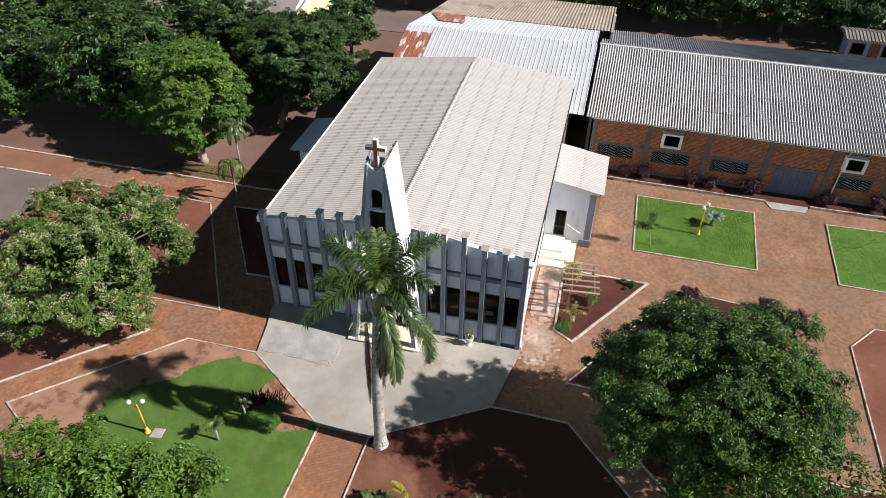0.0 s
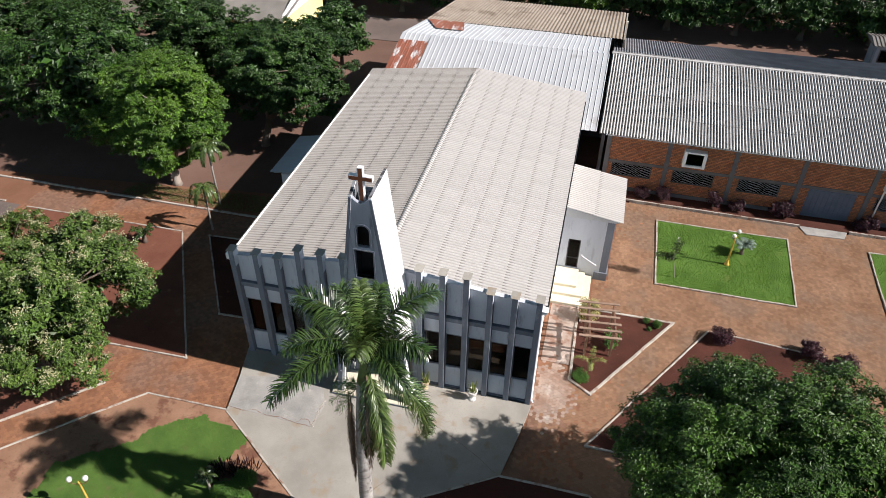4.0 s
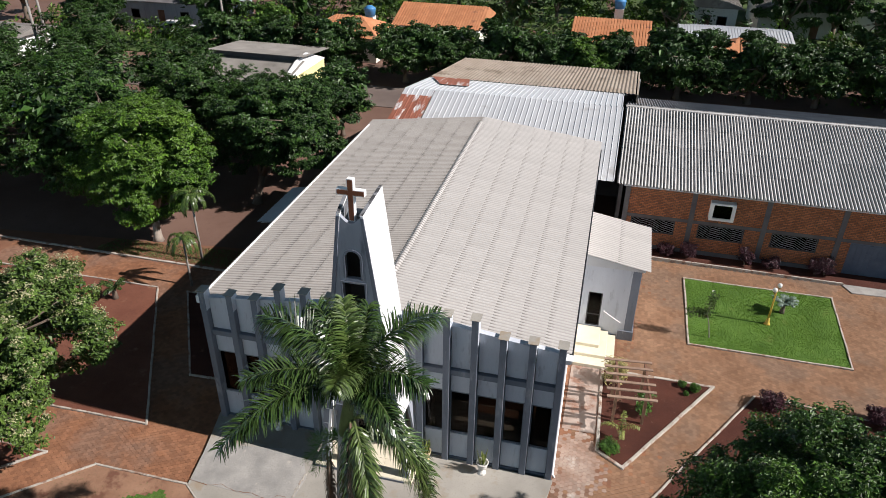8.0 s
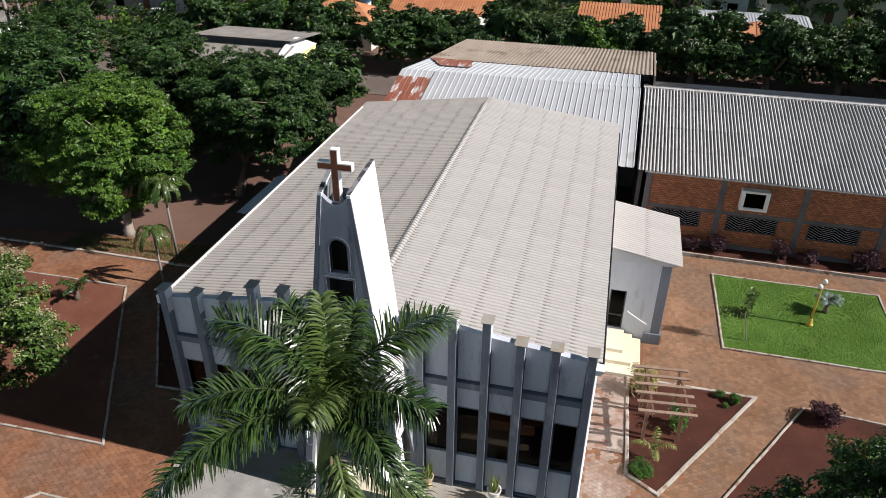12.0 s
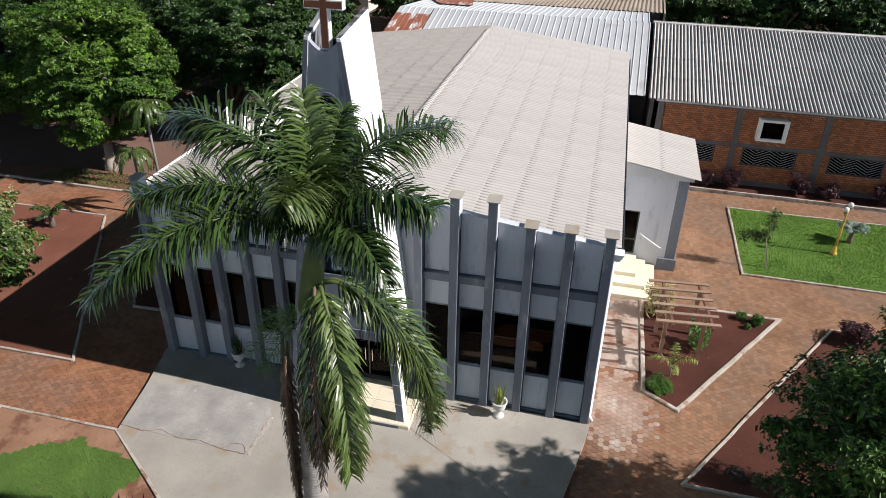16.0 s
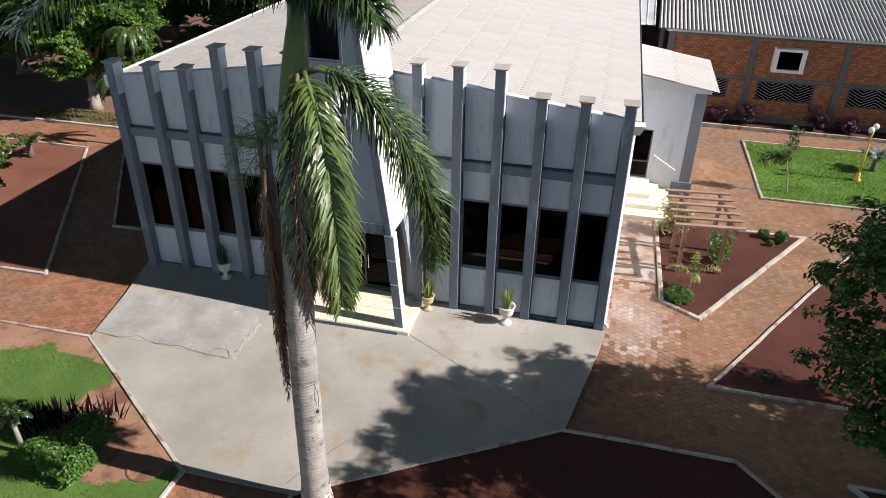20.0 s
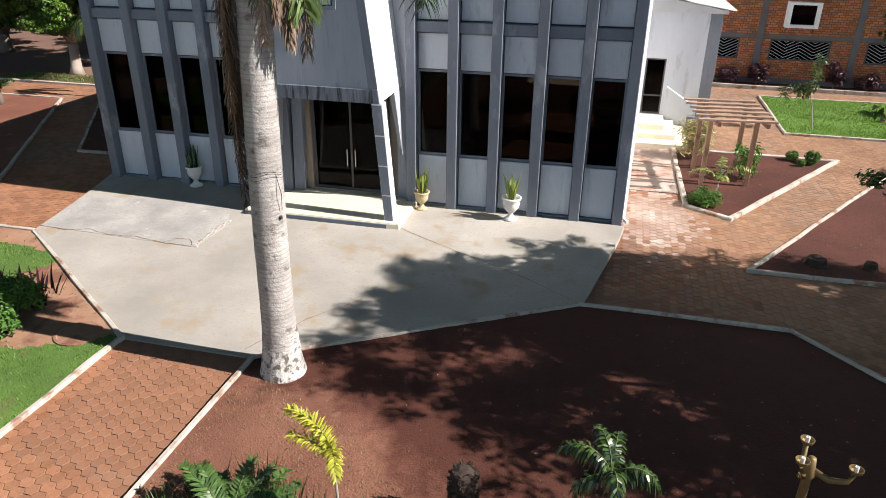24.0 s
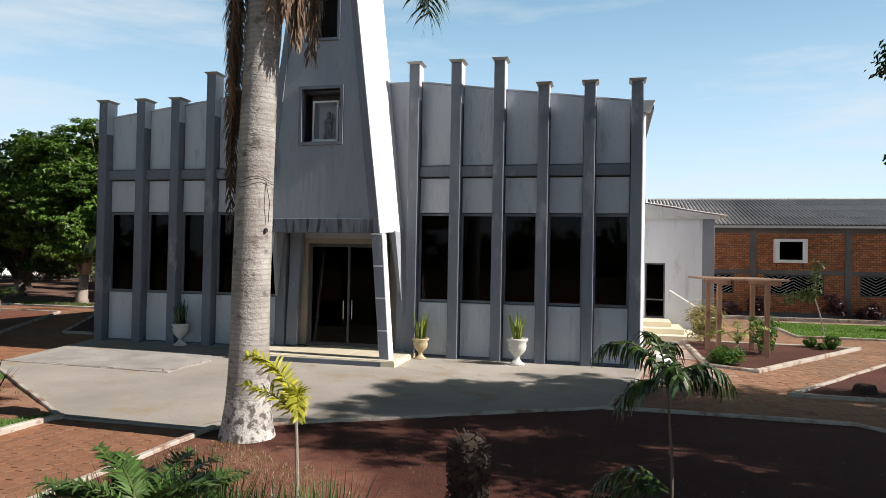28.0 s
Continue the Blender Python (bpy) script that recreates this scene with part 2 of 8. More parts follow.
DARKFIBRE = surf("blackened_fibre_cement", (0.12, 0.12, 0.13), (0.21, 0.21, 0.22), 0.8, 6, 0.95, 0.3, vary=0.1, grain=0.3)
BROWNFIBRE = surf("brown_stained_fibre_cement", (0.25, 0.20, 0.155), (0.36, 0.305, 0.245), 0.5, 6, 0.95, 0.3, vary=0.1, stain=(0.18, 0.14, 0.105), stain_scale=0.7, stain_at=0.56, grain=0.3)
ZINC = surf("pale_zinc_sheet", (0.46, 0.475, 0.49), (0.53, 0.545, 0.555), 0.5, 8, 0.55, 0.08, metal=0.1, vary=0.05, grain=0.1, stain=(0.40, 0.40, 0.40), stain_scale=0.6, stain_at=0.60)
RUST = surf("rusted_sheet", (0.22, 0.075, 0.045), (0.32, 0.12, 0.075), 1.4, 9, 0.9, 0.3, grain=0.4, stain=(0.56, 0.55, 0.54), stain_scale=1.6, stain_at=0.54, size=(2.2, 0.5, 1))
BRICK = brickwork("red_hollow_brick")
DRIP = surf("rain_streaked_beam", (0.10, 0.113, 0.14), (0.185, 0.205, 0.24), 5.0, 22, 0.9, 0.4, stain=(0.045, 0.048, 0.055), stain_scale=9.0, stain_at=0.53, grain=0.4, size=(1, 1, 0.10))
CONCRETE = surf("old_concrete", (0.262, 0.245, 0.212), (0.386, 0.362, 0.316), 0.35, 18, 0.9, 0.25, stain=(0.30, 0.245, 0.18), stain_scale=0.9, stain_at=0.55, grain=0.36)
SCREED = surf("worn_screed", (0.25, 0.243, 0.228), (0.385, 0.37, 0.34), 1.2, 16, 0.9, 0.5, stain=(0.42, 0.39, 0.345), stain_scale=3.0, stain_at=0.62, grain=0.35)
WORN = surf("worn_pinkish_paving", (0.30, 0.215, 0.17), (0.42, 0.35, 0.30), 1.1, 10, 0.92, 0.4, stain=(0.26, 0.15, 0.105), stain_scale=1.3, stain_at=0.52, grain=0.25)
STRAW = surf("red_earth_under_dry_grass", (0.13, 0.05, 0.031), (0.215, 0.098, 0.062), 0.6, 30, 0.97, 0.9, stain=(0.24, 0.135, 0.088), stain_scale=2.2, stain_at=0.60, grain=0.6)


def shade_dark_earth(m, low, high):
    """Bare dark earth, tree shade put into its colour, that gives way to dry grass southwards, in ragged patches."""
    n, l = m.node_tree.nodes, m.node_tree.links
    b = n["Principled BSDF"]
    tc, sp = n.new("ShaderNodeTexCoord"), n.new("ShaderNodeSeparateXYZ")
    l.new(tc.outputs["Object"], sp.inputs[0])

    def calc(kind, a, c, d=0.0):
        k = n.new("ShaderNodeMath")
        k.operation = kind
        for i, v in enumerate((a, c, d)):
            if isinstance(v, (int, float)):
                k.inputs[i].default_value = v
            else:
                l.new(v, k.inputs[i])
        return k.outputs[0]

    def cloud(scale):
        t = n.new("ShaderNodeTexNoise")
        t.inputs["Scale"].default_value, t.inputs["Detail"].default_value, t.inputs["Roughness"].default_value = scale, 10, 0.72
        l.new(tc.outputs["Object"], t.inputs["Vector"])
        return t.outputs["Fac"]
    edge = calc("MULTIPLY_ADD", calc("MAXIMUM", calc("SUBTRACT", sp.outputs[0], 2.6), 0.0), 0.75, sp.outputs[1])
    edge = calc("MULTIPLY_ADD", cloud(0.9), 4.0, edge)
    r = n.new("ShaderNodeMapRange")
    r.inputs[1].default_value, r.inputs[2].default_value = -6.05, -5.35
    l.new(edge, r.inputs[0])
    x, y = n.new("ShaderNodeMix"), n.new("ShaderNodeMix")
    x.data_type = y.data_type = "RGBA"
    l.new(cloud(3.0), y.inputs[0])
    y.inputs[6].default_value, y.inputs[7].default_value = (*low, 1), (*high, 1)
    l.new(r.outputs[0], x.inputs[0])
    l.new(b.inputs["Base Color"].links[0].from_socket, x.inputs[6])
    l.new(y.outputs[2], x.inputs[7])
    l.new(x.outputs[2], b.inputs["Base Color"])


# the two dark tones hold the trees' shade over the bed
shade_dark_earth(STRAW, (0.045, 0.0125, 0.0070), (0.085, 0.027, 0.0155))
DOORBLUE = surf("blue_grey_enamel", (0.07, 0.095, 0.14), (0.10, 0.13, 0.18), 2, 12, 0.5, 0.1, grain=0.2)
BEIGE = surf("beige_plaster", (0.21, 0.175, 0.14), (0.29, 0.245, 0.20), 1.2, 10, 0.9, 0.2, grain=0.15)
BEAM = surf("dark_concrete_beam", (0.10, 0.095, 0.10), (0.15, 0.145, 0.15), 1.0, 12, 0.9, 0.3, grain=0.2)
PAVER = surf("terracotta_paver", (0.185, 0.078, 0.038), (0.285, 0.138, 0.074), 0.55, 24, 0.92, 0.45, vary=0.10, island=0.17, stain=(0.20, 0.112, 0.073), stain_scale=0.22, stain_at=0.47, grain=0.48)
PAVERTAN = surf("sandy_terracotta_paver", (0.20, 0.105, 0.056), (0.29, 0.168, 0.100), 0.55, 24, 0.92, 0.45, vary=0.10, island=0.17, stain=(0.215, 0.135, 0.088), stain_scale=0.3, stain_at=0.5, grain=0.48)
PAVERPALE = surf("limewash_splashed_paver", (0.25, 0.15, 0.105), (0.38, 0.30, 0.245), 0.9, 16, 0.92, 0.3, island=0.15, stain=(0.44, 0.39, 0.34), stain_scale=1.4, stain_at=0.58, grain=0.3)
JOINT = surf("paving_sand", (0.17, 0.078, 0.043), (0.23, 0.112, 0.066), 0.5, 20, 0.95, 0.3, grain=0.3)
SOIL = surf("red_earth", (0.046, 0.0130, 0.0074), (0.092, 0.029, 0.0168), 0.45, 22, 0.97, 1.0, stain=(0.14, 0.062, 0.036), stain_scale=1.3, stain_at=0.62, grain=0.5)
SOILRED = surf("sunbaked_red_earth", (0.13, 0.046, 0.028), (0.20, 0.080, 0.048), 0.45, 14, 0.97, 0.9, stain=(0.225, 0.115, 0.072), stain_scale=1.3, stain_at=0.60, grain=0.5)
DRY = surf("dry_earth_with_thin_turf", (0.235, 0.125, 0.075), (0.325, 0.19, 0.12), 0.7, 9, 0.97, 0.6, stain=(0.16, 0.072, 0.045), stain_scale=1.2, stain_at=0.52, grain=0.35)
DIRT = surf("brown_dirt", (0.115, 0.062, 0.045), (0.18, 0.108, 0.08), 0.12, 5, 0.97, 0.5, stain=(0.10, 0.078, 0.045), stain_scale=0.2, stain_at=0.60, grain=0.3)
ROADWAY = surf("dusty_asphalt", (0.12, 0.092, 0.082), (0.17, 0.135, 0.118), 0.2, 18, 0.95, 0.3, grain=0.25)
TURF = surf("turf", (0.06, 0.125, 0.017), (0.105, 0.20, 0.03), 0.9, 16, 0.95, 0.6, grain=0.4, stain=(0.14, 0.19, 0.04), stain_scale=1.3, stain_at=0.6)
FARTURF = surf("rough_far_grass", (0.035, 0.062, 0.014), (0.075, 0.115, 0.028), 0.5, 6, 0.95, 0.6, grain=0.5, stain=(0.10, 0.085, 0.04), stain_scale=0.4, stain_at=0.55)
GARDENTURF = surf("shady_garden_turf", (0.055, 0.110, 0.018), (0.095, 0.170, 0.030), 0.9, 26, 0.95, 0.6, grain=0.45, stain=(0.11, 0.12, 0.04), stain_scale=1.6, stain_at=0.58)
GARDENBLADE = leafy("garden_blade", (0.082, 0.170, 0.024), (0.150, 0.262, 0.045), 0.5, 0.25)
BLADE = leafy("grass_blade", (0.10, 0.205, 0.020), (0.165, 0.295, 0.036), 0.35, 0.3)
STRAWBLADE = leafy("dry_grass_blade", (0.20, 0.15, 0.07), (0.34, 0.26, 0.13), 0.35, 0.2)
WEED = leafy("rough_grass", (0.07, 0.12, 0.025), (0.13, 0.17, 0.05), 0.3, 0.3)
KERB = surf("limewashed_kerb", (0.35, 0.31, 0.26), (0.50, 0.46, 0.40), 1.4, 14, 0.92, 0.5, stain=(0.25, 0.155, 0.11), stain_scale=2.5, stain_at=0.52, grain=0.35)
BARK = surf("grey_brown_bark", (0.10, 0.075, 0.055), (0.17, 0.135, 0.105), 2.0, 16, 0.95, 0.9, grain=0.4, size=(1, 1, 0.3))
PALEBARK = surf("pale_bark", (0.26, 0.22, 0.18), (0.36, 0.31, 0.26), 2.0, 16, 0.95, 0.9, grain=0.4, size=(1, 1, 0.3))
LEAF = leafy("dark_green_leaf", (0.014, 0.042, 0.006), (0.042, 0.094, 0.013), 0.6, 0.06)
LEAFBRIGHT = leafy("bright_green_leaf", (0.036, 0.094, 0.008), (0.104, 0.192, 0.018), 0.6, 0.10)
LEAFDEEP = leafy("deep_green_leaf", (0.018, 0.054, 0.006), (0.078, 0.158, 0.018), 0.65, 0.02)
LEAFFLOWER = leafy("green_leaf_with_fading_blossom", (0.042, 0.088, 0.013), (0.115, 0.178, 0.033), 0.65, 0.10)
BLOSSOM = leafy("cream_blossom", (0.34, 0.33, 0.17), (0.46, 0.44, 0.26), 0.3, 0.3)
PALMTRUNK = surf("ringed_palm_bark", (0.27, 0.25, 0.225), (0.47, 0.45, 0.415), 2.6, 22, 0.95, 0.7, stain=(0.15, 0.135, 0.12), stain_scale=4.5, stain_at=0.56, grain=0.45, size=(1.0, 1.0, 1.5))


def ringed(m, pitch, dark, amount):
    """Uneven dark rings at about a pitch up a trunk."""
    n, l = m.node_tree.nodes, m.node_tree.links
    b = n["Principled BSDF"]
    tc, sp, t = n.new("ShaderNodeTexCoord"), n.new("ShaderNodeSeparateXYZ"), n.new("ShaderNodeTexNoise")
    t.inputs["Scale"].default_value, t.inputs["Detail"].default_value = 2.2, 4
    l.new(tc.outputs["Object"], sp.inputs[0])
    l.new(tc.outputs["Object"], t.inputs["Vector"])
    k, c, x, r = n.new("ShaderNodeMath"), n.new("ShaderNodeMath"), n.new("ShaderNodeMix"), n.new("ShaderNodeMapRange")
    k.operation, c.operation, x.data_type = "MULTIPLY_ADD", "SINE", "RGBA"
    k.inputs[1].default_value = 2 * math.pi / pitch
    w = n.new("ShaderNodeMath")
    w.operation, w.inputs[1].default_value = "MULTIPLY", 7.0
    l.new(t.outputs["Fac"], w.inputs[0])
    l.new(sp.outputs[2], k.inputs[0])
    l.new(w.outputs[0], k.inputs[2])
    l.new(k.outputs[0], c.inputs[0])
    l.new(c.outputs[0], r.inputs[0])
    r.inputs[1].default_value, r.inputs[2].default_value, r.inputs[4].default_value = 0.25, 0.95, amount
    l.new(r.outputs[0], x.inputs[0])
    l.new(b.inputs["Base Color"].links[0].from_socket, x.inputs[6])
    x.inputs[7].default_value = (*dark, 1)
    l.new(x.outputs[2], b.inputs["Base Color"])


ringed(PALMTRUNK, 0.068, (0.17, 0.155, 0.14), 0.34)
LIME = surf("flaking_limewash", (0.40, 0.38, 0.35), (0.60, 0.58, 0.54), 4.0, 24, 0.95, 0.9, stain=(0.13, 0.115, 0.10), stain_scale=11, stain_at=0.48, grain=0.5)
FROND = leafy("palm_leaflet", (0.013, 0.034, 0.008), (0.050, 0.086, 0.021), 0.7, 0.06, 0.27, 0.6)
CYCAD = leafy("stiff_cycad_leaflet", (0.045, 0.095, 0.022), (0.10, 0.175, 0.045), 0.5, 0.12, 0.35, 0.5)
FRONDLIGHT = leafy("young_palm_leaflet", (0.042, 0.082, 0.017), (0.105, 0.150, 0.038), 0.5, 0.16, 0.34, 0.5)
RACHIS = surf("palm_rib", (0.055, 0.085, 0.022), (0.11, 0.14, 0.04), 2, 9, 0.6, 0.1)
HUSK = surf("dead_palm_sheath", (0.10, 0.068, 0.045), (0.25, 0.18, 0.125), 3, 14, 0.95, 0.6, grain=0.4, island=0.4, size=(1, 1, 0.3))
YELLOWLEAF = leafy("yellow_green_leaflet", (0.38, 0.40, 0.04), (0.52, 0.50, 0.07), 0.3, 0.4)
PURPLE = leafy("purple_leaf", (0.035, 0.012, 0.018), (0.085, 0.026, 0.036), 0.5, 0.15)
PURPLEDARK = leafy("dark_purple_blade", (0.014, 0.005, 0.007), (0.038, 0.012, 0.016), 0.5, 0.08, 0.7, 0.15)
PALELEAF = leafy("pale_variegated_leaf", (0.30, 0.27, 0.09), (0.48, 0.43, 0.20), 0.4, 0.2)
SHRUB = leafy("glossy_shrub_leaf", (0.05, 0.13, 0.02), (0.12, 0.24, 0.035), 0.4, 0.3)
STRIPED = leafy("sword_leaf", (0.10, 0.16, 0.03), (0.34, 0.36, 0.09), 0.3, 0.15)
SILVER = leafy("silvery_blade", (0.13, 0.19, 0.15), (0.23, 0.30, 0.25), 0.25, 0.15)
TIMBERPOST = surf("reddish_timber", (0.17, 0.095, 0.058), (0.27, 0.165, 0.105), 1.5, 18, 0.85, 0.4, grain=0.4, size=(1, 1, 0.15))
TIMBER = surf("weathered_timber", (0.22, 0.145, 0.10), (0.33, 0.235, 0.175), 2, 20, 0.9, 0.5, grain=0.35, vary=0.12)
TIMBERDARK = surf("red_brown_timber", (0.14, 0.07, 0.045), (0.21, 0.11, 0.07), 2, 20, 0.85, 0.4, grain=0.35, vary=0.12)
CROSSWOOD = surf("varnished_timber", (0.15, 0.05, 0.025), (0.24, 0.085, 0.04), 2, 18, 0.45, 0.2, grain=0.35)
METAL = surf("dark_window_metal", (0.05, 0.05, 0.055), (0.09, 0.09, 0.095), 2, 20, 0.5, 0.1, metal=0.4)
CHROME = surf("brushed_steel", (0.60, 0.60, 0.60), (0.70, 0.70, 0.70), 2, 30, 0.25, 0.0, metal=1.0)
YELLOW = surf("yellow_enamel", (0.55, 0.36, 0.06), (0.66, 0.45, 0.09), 2, 14, 0.5, 0.1, grain=0.25)
GOLD = surf("dull_gold_iron", (0.13, 0.09, 0.035), (0.21, 0.15, 0.06), 2, 14, 0.5, 0.2, metal=0.3)
GLOBE = surf("milky_globe", (0.66, 0.66, 0.63), (0.74, 0.74, 0.71), 2, 10, 0.3, 0.0)
POT = surf("white_stone_urn", (0.58, 0.56, 0.52), (0.70, 0.68, 0.63), 3, 14, 0.9, 0.4, stain=(0.42, 0.38, 0.32), stain_scale=5, stain_at=0.58)
POTOLD = surf("sand_coloured_urn", (0.42, 0.34, 0.20), (0.52, 0.43, 0.27), 3, 14, 0.9, 0.4, stain=(0.28, 0.22, 0.14), stain_scale=5, stain_at=0.56)
PANE = glass("smoked_glass", (0.16, 0.15, 0.145), 0.01, 1.2)
CLEAR = glass("clear_glass", (0.9, 0.92, 0.92), 0.01)
# the gloom indoors and under the roofs is put into this dark colour
INSIDE = surf("dim_interior_shade", (0.13, 0.11, 0.095), (0.17, 0.145, 0.12), 1, 8, 0.9, 0.1)
PEWWOOD = surf("pew_wood", (0.26, 0.13, 0.07), (0.36, 0.19, 0.11), 2, 16, 0.5, 0.2)
STATUE = surf("painted_plaster_figure", (0.14, 0.10, 0.085), (0.22, 0.17, 0.14), 6, 20, 0.7, 0.2)
TILEROOF = surf("orange_clay_tile", (0.42, 0.17, 0.075), (0.55, 0.25, 0.12), 0.8, 7, 0.9, 0.5, stain=(0.25, 0.11, 0.07), stain_scale=0.9, stain_at=0.6, vary=0.12)
GREYFIBRE = surf("grey_brown_fibre_cement", (0.15, 0.14, 0.125), (0.23, 0.215, 0.195), 0.6, 6, 0.95, 0.3, vary=0.08, stain=(0.11, 0.10, 0.095), stain_scale=0.8, stain_at=0.58, grain=0.3)
STUMP = surf("dark_shaggy_fibre", (0.02, 0.014, 0.011), (0.055, 0.038, 0.028), 4, 20, 0.97, 0.8, island=0.4, grain=0.4)
HOUSEWALL = surf("far_house_paint", (0.60, 0.58, 0.52), (0.70, 0.68, 0.62), 0.5, 6, 0.9, 0.1, vary=0.15)
YELLOWWALL = surf("pale_yellow_wall", (0.72, 0.64, 0.28), (0.80, 0.72, 0.36), 0.6, 8, 0.9, 0.1)
CARPAINT = surf("white_car_paint", (0.70, 0.70, 0.70), (0.78, 0.78, 0.78), 1, 10, 0.25, 0.0)
TYRE = surf("tyre_rubber", (0.02, 0.02, 0.02), (0.035, 0.035, 0.035), 4, 20, 0.9, 0.2)
TANK = surf("blue_water_tank", (0.05, 0.19, 0.42), (0.07, 0.25, 0.50), 2, 10, 0.5, 0.0)
WOODPOLE = surf("grey_pole", (0.22, 0.20, 0.18), (0.30, 0.28, 0.25), 2, 16, 0.9, 0.3)

# ---- building blocks ----


class Geo:
    """Vertices and faces, gathered into one mesh."""

    def __init__(self):
        self.v, self.f = [], []

    def add(self, verts, faces):
        k = len(self.v)
        self.v += [tuple(p) for p in verts]
        self.f += [tuple(i + k for i in f) for f in faces]
        return self

    def box(self, x0, x1, y0, y1, z0, z1):
        return self.add([(x, y, z) for z in (z0, z1) for x, y in ((x0, y0), (x1, y0), (x1, y1), (x0, y1))],
                        [(3, 2, 1, 0), (4, 5, 6, 7), (0, 1, 5, 4), (1, 2, 6, 5), (2, 3, 7, 6), (3, 0, 4, 7)])

    def hexa(self, low, high):
        """A body between two rings of as many points."""
        n = len(low)
        return self.add(list(low) + list(high), [tuple(range(n - 1, -1, -1)), tuple(range(n, 2 * n))] +
                        [(i, (i + 1) % n, n + (i + 1) % n, n + i) for i in range(n)])

    def prism(self, ring, z0, z1):
        area = sum(a[0] * b[1] - b[0] * a[1] for a, b in zip(ring, ring[1:] + ring[:1]))
        ring = ring if area > 0 else ring[::-1]
        return self.hexa([(x, y, z0) for x, y in ring], [(x, y, z1) for x, y in ring])

    def tube(self, path, radii, n=8, cap=True):
        path = [Vector(p) for p in path]
        rings = []
        for i, p in enumerate(path):
            d = (path[min(i + 1, len(path) - 1)] - path[max(i - 1, 0)]).normalized()
            a = d.orthogonal().normalized() if abs(d.z) < 0.9 else Vector((1, 0, 0)).cross(d).normalized()
            b = d.cross(a)
            rings.append([p + radii[i] * (math.cos(2 * math.pi * k / n) * a + math.sin(2 * math.pi * k / n) * b) for k in range(n)])
        faces = [(i * n + k, i * n + (k + 1) % n, (i + 1) * n + (k + 1) % n, (i + 1) * n + k) for i in range(len(path) - 1) for k in range(n)]
        if cap:
            faces += [tuple(range(n - 1, -1, -1)), tuple((len(path) - 1) * n + k for k in range(n))]
        return self.add([p for r in rings for p in r], faces)

    def lathe(self, profile, n=16, at=(0, 0, 0)):
        verts = [(at[0] + r * math.cos(2 * math.pi * k / n), at[1] + r * math.sin(2 * math.pi * k / n), at[2] + z) for r, z in profile for k in range(n)]
        faces = [(i * n + k, i * n + (k + 1) % n, (i + 1) * n + (k + 1) % n, (i + 1) * n + k) for i in range(len(profile) - 1) for k in range(n)]
        faces += [tuple(range(n - 1, -1, -1)), tuple((len(profile) - 1) * n + k for k in range(n))]
        return self.add(verts, faces)

    def bar(self, a, b, w, h):
        """A square bar from a to b, w wide and h high."""
        a, b = Vector(a), Vector(b)
        d = (b - a).normalized()
        s = (d.cross(Vector((0, 0, 1))) if abs(d.z) < 0.95 else Vector((1, 0, 0))).normalized()
        u = s.cross(d)
        ring = [(-w / 2, -h / 2), (w / 2, -h / 2), (w / 2, h / 2), (-w / 2, h / 2)]
        return self.hexa([a + s * p + u * q for p, q in ring], [b + s * p + u * q for p, q in ring])

    def mesh(self, name, material, bevel=0.0, smooth=False):
        me = bpy.data.meshes.new(name)
        me.from_pydata(self.v, [], self.f)
        me.materials.append(material)
        if bevel:
            bm = bmesh.new()
            bm.from_mesh(me)
            bmesh.ops.recalc_face_normals(bm, faces=bm.faces)
            bmesh.ops.bevel(bm, geom=list(bm.edges), offset=bevel, segments=1, affect="EDGES", clamp_overlap=True)
            bm.to_mesh(me)
            bm.free()
        if smooth:
            me.polygons.foreach_set("use_smooth", [True] * len(me.polygons))
        me.update()
        return me


def part(name, geo, material, parent=None, label="", bevel=0.0, smooth=False, at=None):
    me = geo if isinstance(geo, bpy.types.Mesh) else geo.mesh(name, material, bevel, smooth)
    ob = new(name, me)
    if parent is not None:
        ob.parent = parent
    if at is not None:
        ob.matrix_basis = at
    return tagged(ob, label)


def thing(name, label, category, m=None, group="", kind=""):
    ob = new(name)
    ob.empty_display_size = 0.2
    if m is not None:
        ob.matrix_basis = m
    return tagged(ob, label, category, group, kind)


def setting(name, geo, material, label, category, bevel=0.0):
    return tagged(part(name, geo, material, bevel=bevel), label, category, kind="structure")


def inside(points, ring):
    """Which of the points lie in the ring."""
    x, y = points[:, 0], points[:, 1]
    hit = np.zeros(len(points), bool)
    for (ax, ay), (bx, by) in zip(ring, ring[1:] + ring[:1]):
        if ay == by:
            continue
        hit ^= ((ay > y) != (by > y)) & (x < (bx - ax) * (y - ay) / (by - ay) + ax)
    return hit


def raw(name, verts, faces, material, parent=None, label=""):
    """A large mesh from arrays of alike faces."""
    me = bpy.data.meshes.new(name)
    verts, faces = np.asarray(verts, np.float32).reshape(-1, 3), np.asarray(faces, np.int32)
    me.from_pydata(verts, [], faces)
    me.materials.append(material)
    me.update()
    ob = new(name, me)
    if parent is not None:
        ob.parent = parent
    return tagged(ob, label)


# ---- the ground ----
APRON = [(-6.75, 0.0), (-6.28, -2.0), (-5.97, -3.79), (-1.25, -7.13), (1.15, -7.11), (6.15, -3.97), (6.72, -0.95), (6.82, -0.2)]
BED_FRONT = [(1.15, -7.11), (6.1, -4.0), (9.7, -4.0), (12.8, -7.27), (21.0, -16.0), (21.0, -30.0), (1.15, -30.0)]
BED_LAWN = [(-1.25, -7.13), (-6.04, -3.79), (-9.82, -3.83), (-15.7, -9.7), (-13.9, -10.75), (-9.0, -16.5), (-9.0, -30.0), (-1.25, -30.0)]
